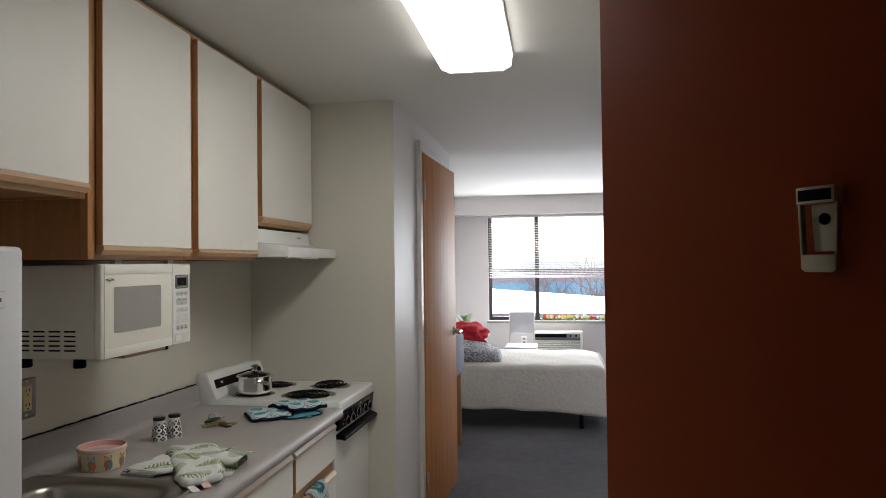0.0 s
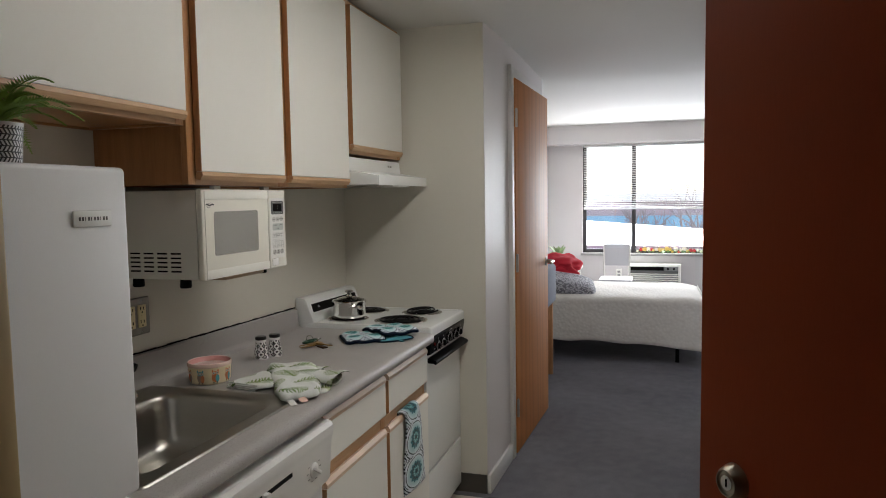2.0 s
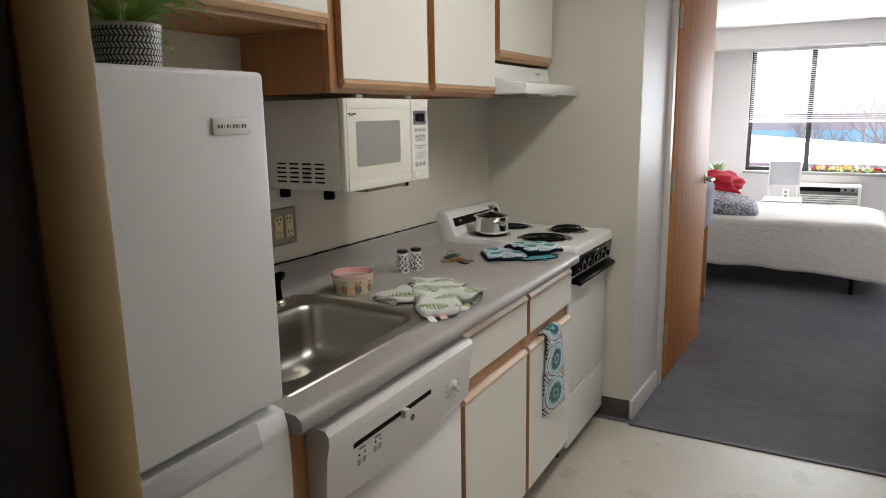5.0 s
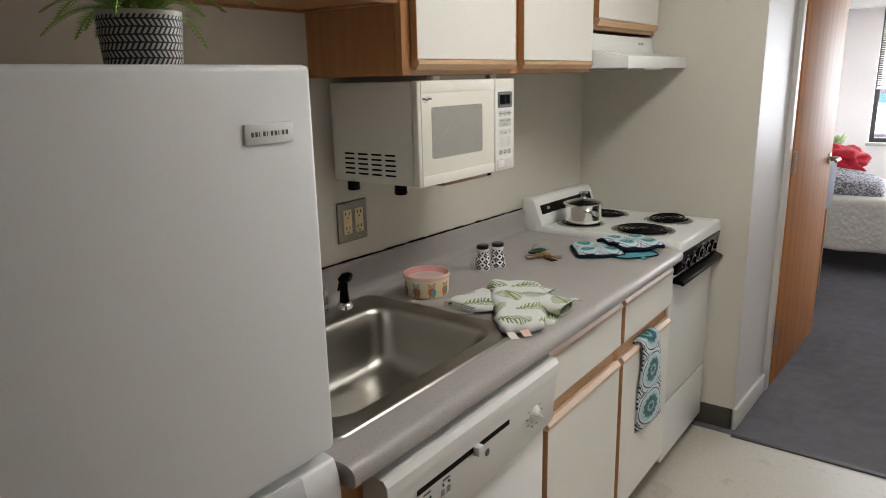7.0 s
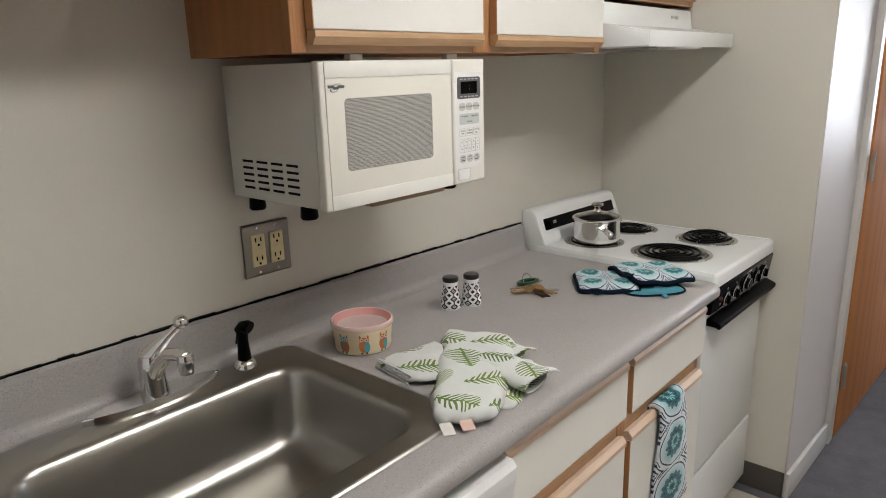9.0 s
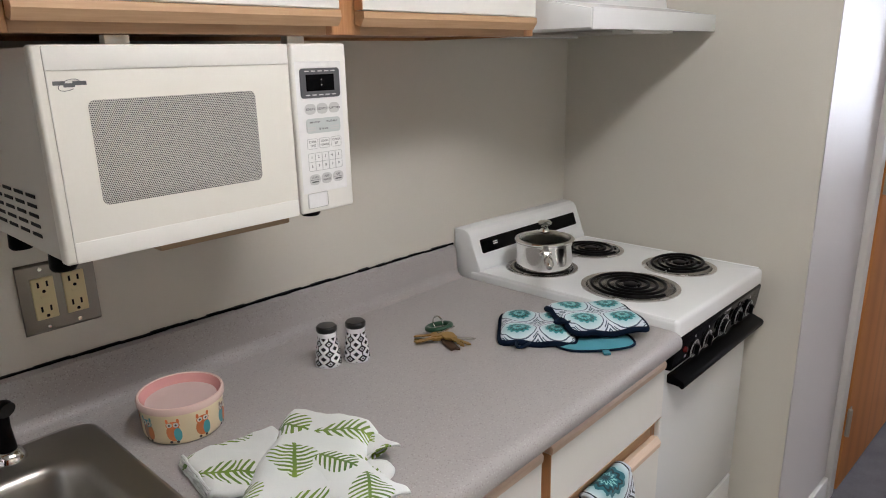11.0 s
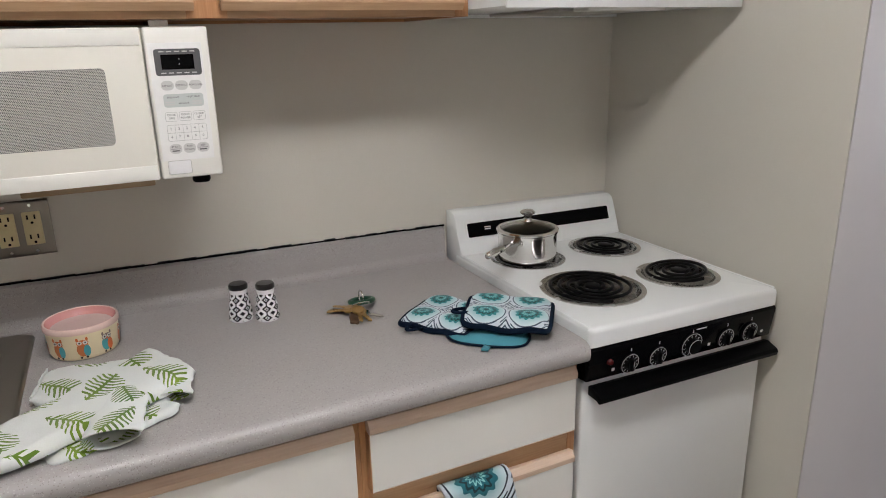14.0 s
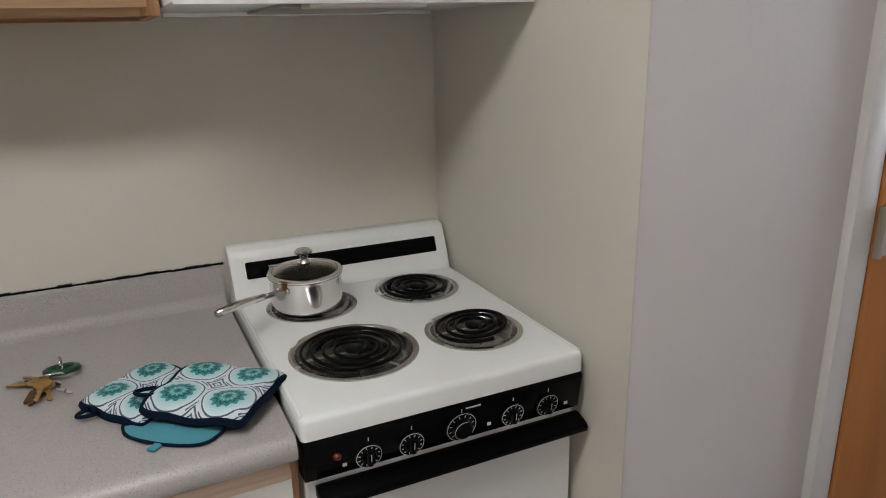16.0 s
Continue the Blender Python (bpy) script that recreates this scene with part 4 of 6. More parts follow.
def cooking_range():
    t = thing("electric_range", "white apartment electric range with four black coil burners", "range", (0.3, -0.27, 0))
    y0, y1, F = -0.527, -0.014, 0.595
    TZ = 0.905
    part("body", bx(0.03, F - 0.025, y0 + 0.004, y1 - 0.004, 0.04, 0.866, 0.004), WHITE_METAL, t)
    # top with a raised rim and four round wells
    burners = [((0.435, -0.378), 0.112, 4.6, None), ((0.452, -0.145), 0.090, 3.6, 5), ((0.185, -0.385), 0.090, 3.6, None), ((0.190, -0.148), 0.090, 3.6, None)]
    rim = rounded(0.055, 0.622, y0, y1, 0.010, 5)
    bm = bmesh.new()
    loops = []
    for d, z in ((0.0, 0.866), (0.0, TZ - 0.010), (0.002, TZ - 0.004), (0.006, TZ - 0.001), (0.012, TZ)):
        loops.append([bm.verts.new((x + (0.3385 - x) / 0.2835 * d, y + ((y0 + y1) / 2 - y) / 0.2545 * d, z)) for x, y in rim])
    edges = []
    for a_, b_ in zip(loops, loops[1:]):
        for i in range(len(a_)):
            bm.faces.new((a_[i], a_[i - 1], b_[i - 1], b_[i]))
    edges += [bm.edges.get((loops[-1][i - 1], loops[-1][i])) for i in range(len(rim))]
    for (cx, cy), R, turns, lift in burners:
        ring = [bm.verts.new((cx + (R - 0.004) * math.cos(q), cy + (R - 0.004) * math.sin(q), TZ)) for q in [k * math.pi / 20 for k in range(40)]]
        edges += [bm.edges.new((ring[k - 1], ring[k])) for k in range(40)]
    bmesh.ops.triangle_fill(bm, use_beauty=True, use_dissolve=False, edges=edges)
    top_ob = part("cooktop", bm, WHITE_METAL, t, "white enamel cooktop")
    for ya, yb in ((y0, y0 + 0.011), (y1 - 0.011, y1)):
        part("side_bead", prism([(ya + 0.001, TZ - 0.004), (ya + 0.004, TZ + 0.0012), (yb - 0.004, TZ + 0.0012), (yb - 0.001, TZ - 0.004)], "x", 0.085, 0.612, 0.001), WHITE_METAL, top_ob)
    for (cx, cy), R, turns, lift in burners:
        b = part("burner", lathe([(R - 0.0075, 0.0015), (R - 0.011, -0.006), (R - 0.022, -0.016), (R * 0.5, -0.024), (0.016, -0.026), (0.012, -0.030), (0.0, -0.030)], (cx, cy, TZ), 48, False), DRIP, t, "darkened chrome drip pan and coil")
        part("trim_ring", lathe([(R + 0.004, 0.0003), (R + 0.004, 0.0025), (R - 0.001, 0.0038), (R - 0.0068, 0.0026), (R - 0.0080, 0.0008)], (cx, cy, TZ), 48, False), PAN, b, "chrome trim ring")
        tilt = Matrix.Rotation(radians(lift), 4, Vector((1, -0.35, 0)).normalized()) if lift else None
        zc = TZ + (0.012 if lift else 0.006)
        part("coil", tube(spiral((cx, cy), 0.021, R - 0.013, turns - 0.6, zc, tilt), 0.0040, 7), COIL, b, "black spiral heating coil", 60)
        part("coil_cap", lathe([(0.017, -0.003), (0.017, 0.002), (0.013, 0.0035), (0.0, 0.0035)], (cx, cy, zc), 20), COIL, b)
        for a in (30, 150, 270):
            d = Vector((math.cos(radians(a)), math.sin(radians(a)), 0))
            part("coil_support", tube([Vector((cx, cy, zc - 0.006)) + d * 0.012, Vector((cx, cy, zc - 0.006)) + d * (R - 0.012)], 0.002, 5), STEEL, b)
    # backguard
    bgp = [(0.004, 0.868), (0.092, 0.868), (0.090, 0.912), (0.078, 0.935), (0.058, 0.992), (0.050, 1.004), (0.036, 1.010), (0.004, 1.010)]
    bg = part("backguard", prism(bgp, "y", y0 + 0.003, y1, 0.004), WHITE_METAL, t, "white sloped backguard")
    nrm = Vector((0.057, 0, 0.020)).normalized()
    mp = Matrix.Translation((0.0687, 0, 0.9625)) @ Matrix.Rotation(radians(-19.3), 4, "Y")
    part("black_insert", moved(prism(rounded(y0 + 0.034, y1 - 0.028, -0.0185, 0.0185, 0.004), "x", -0.002, 0.0014), mp), BLACK_GLASS, bg, "glossy black inset panel")
    for k in range(2):
        part("maker_mark", moved(bx(0.0013, 0.0018, y0 + 0.083, y0 + 0.101, -0.002 + k * 0.005, 0.0008 + k * 0.005), mp), SILVERTXT, bg)
    # front panel
    fp = prism([(F - 0.02, 0.866), (0.616, 0.866), (0.622, 0.858), (0.612, 0.790), (F - 0.02, 0.786)], "y", y0 + 0.002, y1 - 0.002, 0.002)
    pan = part("control_panel", fp, BLACK_GLASS, t, "glossy black control panel with dials")
    def px(z):
        return 0.612 + (z - 0.790) * (0.010 / 0.068)
    for y, r, z in ((-0.423, 0.0225, 0.812), (-0.350, 0.0225, 0.812), (-0.260, 0.0285, 0.819), (-0.160, 0.0225, 0.814), (-0.088, 0.0225, 0.814)):
        mk = on_x(px(z), y, z) @ Matrix.Rotation(radians(8.4), 4, "X")
        big = r > 0.025
        kn = part("knob", moved(lathe([(r * 0.98, 0.0), (r * 0.98, 0.003), (r * 0.94, 0.0038), (r * 0.55, 0.0040), (r * 0.50, 0.006), (0, 0.006)], (0, 0, 0), 32), mk), BLACK, pan, "black dial with white markings")
        part("dial_ring", moved(tube([(r * 0.93 * math.cos(a), r * 0.93 * math.sin(a), 0.0040) for a in [k * math.pi / 20 for k in range(40)]], 0.0006, 5, True), mk), SILVERTXT, kn)
        for k in range(12):
            a = radians(15 + k * 30)
            part("dial_tick", moved(bx(r * 0.66, r * 0.82, -0.0005, 0.0005, 0.0036, 0.0046), mk @ Matrix.Rotation(a, 4, "Z")), SILVERTXT, kn)
        if big:
            part("grip", moved(lathe([(r * 0.60, 0.004), (r * 0.58, 0.014), (r * 0.5, 0.0165), (0, 0.0168)], (0, 0, 0), 28), mk), BLACK, kn)
            part("grip_rim", moved(tube([(r * 0.60 * math.cos(a), r * 0.60 * math.sin(a), 0.0145) for a in [k * math.pi / 20 for k in range(8, 34)]], 0.0006, 5), mk), SILVERTXT, kn)
        else:
            part("grip", moved(bx(-0.0042, 0.0042, -r * 0.55, r * 0.55, 0.005, 0.015, 0.002), mk), BLACK, kn)
            part("pointer", moved(bx(-0.0006, 0.0006, -0.002, r * 0.52, 0.0146, 0.0154), mk), SILVERTXT, kn)
        part("index_mark", bx(px(z + 0.03) - 0.0003, px(z + 0.03) + 0.0006, y - 0.0007, y + 0.0007, z + 0.0275, z + 0.0365), SILVERTXT, pan)
    part("print_bar", bx(px(0.853) - 0.0003, px(0.853) + 0.0006, -0.252, -0.224, 0.851, 0.8535), SILVERTXT, pan)
    red = mat("red_indicator_lens", (0.10, 0.008, 0.008), 0.2)
    part("indicator_lamp", moved(lathe([(0.0075, 0), (0.007, 0.004), (0.004, 0.007), (0, 0.0075)], (0, 0, 0), 16), on_x(px(0.826), -0.474, 0.826)), red, pan, "unlit red indicator lamp")
    for y, z in ((-0.462, 0.806), (-0.205, 0.807), (-0.046, 0.806)):
        part("print_bar", bx(px(z) - 0.0003, px(z) + 0.0006, y - 0.0035, y + 0.0035, z - 0.003, z + 0.003), SILVERTXT, pan)
    # oven door, handle, drawer
    dr = part("oven_door", bx(F - 0.024, F + 0.002, y0 + 0.004, y1 - 0.004, 0.292, 0.783, 0.005, 3), WHITE_METAL, t, "plain white oven door")
    hp = [(F + 0.001, 0.752), (F + 0.001, 0.772), (F + 0.012, 0.774), (F + 0.038, 0.764), (F + 0.042, 0.758), (F + 0.040, 0.749), (F + 0.035, 0.746), (F + 0.029, 0.753)]
    part("handle", prism(hp, "y", y0 + 0.020, y1 + 0.004, 0.0015), BLACK, dr, "full-width black handle")
    dw = part("storage_drawer", bx(F - 0.024, F + 0.002, y0 + 0.004, y1 - 0.004, 0.055, 0.284, 0.005, 3), WHITE_METAL, t, "white storage drawer")
    for y in (y0 + 0.04, y1 - 0.04):
        for x in (0.08, F - 0.06):
            part("leg", lathe([(0.016, 0.0), (0.016, 0.01), (0.008, 0.014), (0.008, 0.042), (0, 0.042)], (x, y, 0), 12), RUBBER, t)
    # the range leans a little towards the wall; its feet stay on the floor
    lean = Matrix(((1, 0, 0, 0), (0, 1, 0, 0), (0, -0.017, 1, 0.0025 - 0.017 * 0.27), (0, 0, 0, 1)))
    for ob in t.children_recursive:
        if not ob.name.startswith("leg"):
            ob.data.transform(lean)
    return t


cooking_range()


# ---- pot ----
def saucepan():
    c = (0.200, -0.397, 0.9212)
    t = thing("saucepan", "small polished steel saucepan with glass lid on a coil burner", "saucepan", c)
    R, h = 0.072, 0.066
    part("pan_body", lathe([(0.0, 0.0), (R * 0.93, 0.0), (R * 0.985, 0.005), (R, 0.014), (R, h - 0.006), (R + 0.003, h), (R + 0.0035, h + 0.002), (R + 0.001, h + 0.002), (R - 0.002, h - 0.004), (R - 0.002, 0.008), (0.0, 0.004)], c, 48, False), CHROME, t, "polished steel pan")
    part("lid_rim", lathe([(R - 0.004, h + 0.001), (R + 0.003, h + 0.0025), (R + 0.0045, h + 0.006), (R + 0.002, h + 0.009), (R - 0.005, h + 0.009)], c, 48, False), CHROME, t)
    part("lid_glass", lathe([(R - 0.003, h + 0.0075), (R - 0.015, h + 0.014), (R * 0.5, h + 0.021), (0.012, h + 0.025), (0.0, h + 0.025)], c, 40, False), LIDGLASS, t, "domed glass lid")
    part("lid_knob", lathe([(0.010, h + 0.024), (0.0135, h + 0.026), (0.011, h + 0.030), (0.0075, h + 0.034), (0.0095, h + 0.040), (0.0175, h + 0.0445), (0.0185, h + 0.048), (0.014, h + 0.052), (0.0, h + 0.0535)], c, 24), CHROME, t, "steel lid knob")
    d = Vector((0.6, -0.8, 0)).normalized()
    s = Vector((-d.y, d.x, 0))
    o = Vector(c) + Vector((0, 0, h - 0.014))
    hd = bmesh.new()
    rows = []
    for k, (l, w, z) in enumerate(((R - 0.002, 0.011, 0.0), (R + 0.018, 0.0075, 0.003), (R + 0.055, 0.0085, 0.009), (R + 0.110, 0.0105, 0.016), (R + 0.158, 0.011, 0.019), (R + 0.170, 0.006, 0.019))):
        p = o + d * l + Vector((0, 0, z))
        rows.append([hd.verts.new(p + s * w + Vector((0, 0, 0.003))), hd.verts.new(p - s * w + Vector((0, 0, 0.003))), hd.verts.new(p - s * w * 0.8 - Vector((0, 0, 0.003))), hd.verts.new(p + s * w * 0.8 - Vector((0, 0, 0.003)))])
    for a, b in zip(rows, rows[1:]):
        for k in range(4):
            hd.faces.new((a[k], a[(k + 1) % 4], b[(k + 1) % 4], b[k]))
    hd.faces.new(rows[0])
    hd.faces.new(rows[-1])
    hn = part("handle", hd, CHROME, t, "long steel handle")
    g = [o + d * (R + l) + Vector((0, 0, z)) for l, z in ((0.052, 0.0085), (0.090, 0.0135), (0.130, 0.018), (0.172, 0.0195))]
    part("grip", tube(g, 0.010, 10, radii=[0.006, 0.0078, 0.0085, 0.007]), CHROME, hn, "rounded steel grip", 180)
    for k in (-1, 1):
        bm = bmesh.new()
        bmesh.ops.create_uvsphere(bm, u_segments=12, v_segments=8, radius=0.006, matrix=Matrix.Translation(o + d * R + s * 0.012 * k) @ Matrix.Diagonal((0.6, 0.6, 1, 1)))
        part("rivet", bm, CHROME, t)
    return t


saucepan()


# ---- things on the worktop ----
def shaker_print():
    m, nt, b = base("black_diamond_print_ceramic")
    sep = nt.nodes.new("ShaderNodeSeparateXYZ")
    nt.links.new(nt.nodes.new("ShaderNodeTexCoord").outputs["Object"], sep.inputs[0])
    ang = mth(nt, "MULTIPLY", mth(nt, "ARCTAN2", sep.outputs[1], sep.outputs[0]), 6 / (2 * math.pi))
    u = mth(nt, "ABSOLUTE", mth(nt, "SUBTRACT", mth(nt, "FRACT", mth(nt, "ADD", ang, 10)), 0.5))
    v = mth(nt, "ABSOLUTE", mth(nt, "SUBTRACT", mth(nt, "FRACT", mth(nt, "DIVIDE", sep.outputs[2], 0.0185)), 0.5))
    s = mth(nt, "ADD", u, v)
    ring = mth(nt, "MULTIPLY", mth(nt, "GREATER_THAN", s, 0.20), mth(nt, "LESS_THAN", s, 0.41))
    core = mth(nt, "LESS_THAN", s, 0.11)
    corner = mth(nt, "MULTIPLY", mth(nt, "GREATER_THAN", s, 0.76), mth(nt, "LESS_THAN", s, 2.0))
    dash = mth(nt, "MULTIPLY", mth(nt, "LESS_THAN", u, 0.05), mth(nt, "GREATER_THAN", v, 0.36))
    any_ = mth(nt, "MINIMUM", mth(nt, "ADD", mth(nt, "ADD", ring, core), mth(nt, "ADD", corner, dash)), 1.0)
    band = mth(nt, "MULTIPLY", mth(nt, "GREATER_THAN", sep.outputs[2], 0.003), mth(nt, "LESS_THAN", sep.outputs[2], 0.057))
    nt.links.new(mix(nt, mth(nt, "MULTIPLY", any_, band), (0.80, 0.80, 0.80), (0.008, 0.008, 0.013)), b.inputs["Base Color"])
    b.inputs["Roughness"].default_value = 0.18
    return m


SHAKER = shaker_print()
for k, (x, y) in enumerate(((0.188, -1.094), (0.212, -1.044))):
    t = thing("salt_shaker" if k == 0 else "pepper_shaker", "white ceramic shaker with black diamond print and dark cap", "shaker", group="salt and pepper shakers", m=pose(x, y, CTZ, 0, 0, 17 * k) @ Matrix.Scale(1.02, 4))
    part("shaker_body", lathe([(0.0, 0.0), (0.0225, 0.0), (0.0245, 0.003), (0.024, 0.012), (0.0215, 0.034), (0.0180, 0.053), (0.0172, 0.058), (0.0185, 0.062), (0.0185, 0.066), (0.0, 0.066)], seg=32), SHAKER, t)
    part("cap", lathe([(0.0180, 0.066), (0.0194, 0.068), (0.0192, 0.0745), (0.0165, 0.0772), (0.0, 0.0780)], seg=28), mat("black_shaker_cap", (0.004, 0.004, 0.004), 0.3, relief=0.0), t, "dark metal cap")


def storage_bowl():
    c = Vector((0.192, -1.386, CTZ))
    t = thing("storage_bowl", "round yellow storage bowl with colourful print and pink lid", "bowl", m=Matrix.Translation(c))
    body = part("bowl_body", lathe([(0.0, 0.0), (0.052, 0.0), (0.057, 0.002), (0.0605, 0.010), (0.0625, 0.048), (0.0625, 0.0520), (0.058, 0.0480), (0.0, 0.0480)], seg=48), mat("yellow_melamine", (0.80, 0.68, 0.45), 0.3, var=0.03, relief=0), t, "pale yellow bowl")
    lid = part("lid", lathe([(0.0622, 0.052), (0.0652, 0.053), (0.0655, 0.060), (0.064, 0.0638), (0.0622, 0.0643), (0.0604, 0.0630)], seg=48, caps=False), mat("pale_peach_plastic_rim", (0.78, 0.58, 0.51), 0.25, var=0.04, relief=0.03), t, "pale peach lid rim")
    part("lid_well", lathe([(0.0605, 0.0631), (0.0575, 0.0560), (0.0535, 0.0500)], seg=48, caps=False), mat("pink_plastic_well", (0.68, 0.33, 0.31), 0.25, var=0.04, relief=0.03), lid, "pink sloping inner wall")
    part("lid_panel", lathe([(0.0537, 0.0501), (0.052, 0.0494), (0.030, 0.0490), (0.0, 0.0489)], seg=40, caps=False), mat("clear_pinkish_lid_panel", (0.66, 0.50, 0.46), 0.12, var=0.05, relief=0.02), lid, "recessed glossy lid panel")
    cols = [(0.55, 0.18, 0.06), (0.08, 0.36, 0.42), (0.68, 0.17, 0.04), (0.28, 0.20, 0.16)]
    mats = [mat("bowl_print_%d" % i, c_, 0.35, relief=0) for i, c_ in enumerate(cols)]
    pale = mat("bowl_print_pale", (0.70, 0.66, 0.58), 0.35, relief=0)
    def blob(a, z, w, h, material, lift):
        bm = bmesh.new()
        R = 0.0612 + (z - 0.01) / 0.038 * 0.002 + lift
        vs = []
        for k in range(14):
            q = 2 * math.pi * k / 14
            aa = a + w * math.cos(q) / R
            zz = z + h * math.sin(q)
            rr = 0.0605 + (zz - 0.010) / 0.038 * 0.002 + lift
            vs.append(bm.verts.new((rr * math.cos(aa), rr * math.sin(aa), zz)))
        bm.faces.new(vs)
        part("print_shape", bm, material, body)
    dark = mat("bowl_print_dark", (0.05, 0.035, 0.03), 0.35, relief=0)
    for k in range(9):
        a = 2 * math.pi * k / 9
        m1, m2 = mats[k % 4], mats[(k + 1) % 4]
        blob(a, 0.0235, 0.0110, 0.0145, m1, 0.0005)
        blob(a + 0.10, 0.0205, 0.0060, 0.0115, m2, 0.0009)
        blob(a - 0.08, 0.0080, 0.0022, 0.0022, dark, 0.0009)
        blob(a + 0.08, 0.0080, 0.0022, 0.0022, dark, 0.0009)
        blob(a, 0.0365, 0.0105, 0.0062, mats[(k + 2) % 4], 0.0010)
        for d in (-0.075, 0.075):
            blob(a + d, 0.0370, 0.0042, 0.0040, pale, 0.0014)
            blob(a + d, 0.0370, 0.0017, 0.0017, dark, 0.0018)
            blob(a + d * 1.7, 0.0435, 0.0022, 0.0038, mats[(k + 2) % 4], 0.0012)
        blob(a, 0.0335, 0.0014, 0.0020, mats[2], 0.0018)
    return t


storage_bowl()


def fern_cloth(name, wide, cells_u, cells_v, ground, leaf, dark):
    """Cotton with scattered fern sprigs: a mid rib with slanting leaflets in each cell, turned at random."""
    m, nt, b = base(name)
    uvn = nt.nodes.new("ShaderNodeTexCoord").outputs["UV"]
    sep = nt.nodes.new("ShaderNodeSeparateXYZ")
    nt.links.new(uvn, sep.inputs[0])
    V = mth(nt, "MULTIPLY", sep.outputs[1], cells_v)
    rowi = mth(nt, "FLOOR", V)
    U = mth(nt, "ADD", mth(nt, "MULTIPLY", sep.outputs[0], cells_u), mth(nt, "MULTIPLY", mth(nt, "MODULO", rowi, 2.0), 0.5))
    coli = mth(nt, "FLOOR", U)
    h = mth(nt, "FRACT", mth(nt, "MULTIPLY", mth(nt, "SINE", mth(nt, "ADD", mth(nt, "MULTIPLY", rowi, 12.99), mth(nt, "MULTIPLY", coli, 78.23))), 437.58))
    a = mth(nt, "MULTIPLY_ADD", h, 2.4, -0.4)
    u = mth(nt, "SUBTRACT", mth(nt, "FRACT", U), 0.5)
    v = mth(nt, "SUBTRACT", mth(nt, "FRACT", V), 0.5)
    ca, sa = mth(nt, "COSINE", a), mth(nt, "SINE", a)
    p = mth(nt, "ADD", mth(nt, "MULTIPLY", u, ca), mth(nt, "MULTIPLY", v, sa))
    q = mth(nt, "SUBTRACT", mth(nt, "MULTIPLY", v, ca), mth(nt, "MULTIPLY", u, sa))
    aq = mth(nt, "ABSOLUTE", q)
    # leaflets lean forward; their reach tapers towards both ends of the rib
    s = mth(nt, "SUBTRACT", p, mth(nt, "MULTIPLY", aq, 0.55))
    reach = mth(nt, "MULTIPLY", mth(nt, "MULTIPLY", mth(nt, "SUBTRACT", 0.44, s), mth(nt, "ADD", s, 0.50)), 1.55)
    lobe = mth(nt, "LESS_THAN", mth(nt, "ABSOLUTE", mth(nt, "SUBTRACT", mth(nt, "FRACT", mth(nt, "MULTIPLY", s, 10.0)), 0.5)), mth(nt, "MULTIPLY_ADD", aq, -0.35, 0.29))
    leafm = mth(nt, "MULTIPLY", mth(nt, "MULTIPLY", lobe, mth(nt, "LESS_THAN", aq, reach)), mth(nt, "MULTIPLY", mth(nt, "GREATER_THAN", s, -0.46), mth(nt, "LESS_THAN", s, 0.46)))
    rib = mth(nt, "MULTIPLY", mth(nt, "LESS_THAN", aq, 0.024), mth(nt, "LESS_THAN", mth(nt, "ABSOLUTE", p), 0.47))
    weave = noise_tex(nt, 420, 2)
    tone = noise_tex(nt, 14, 3)
    c = mix(nt, weave, tuple(x * 0.93 for x in ground), ground)
    c = mix(nt, mth(nt, "MINIMUM", mth(nt, "ADD", leafm, rib), 1.0), c, mix(nt, mth(nt, "MULTIPLY_ADD", tone, 2.0, -0.5), dark, leaf))
    nt.links.new(c, b.inputs["Base Color"])
    b.inputs["Roughness"].default_value = 0.9
    b.inputs["Sheen Weight"].default_value = 0.2
    bump(nt, b, weave, 0.35, 0.001)
    return m


FERN = fern_cloth("white_cotton_with_green_ferns", 0.4, 1, 1, (0.70, 0.72, 0.69), (0.21, 0.31, 0.018), (0.045, 0.13, 0.007))


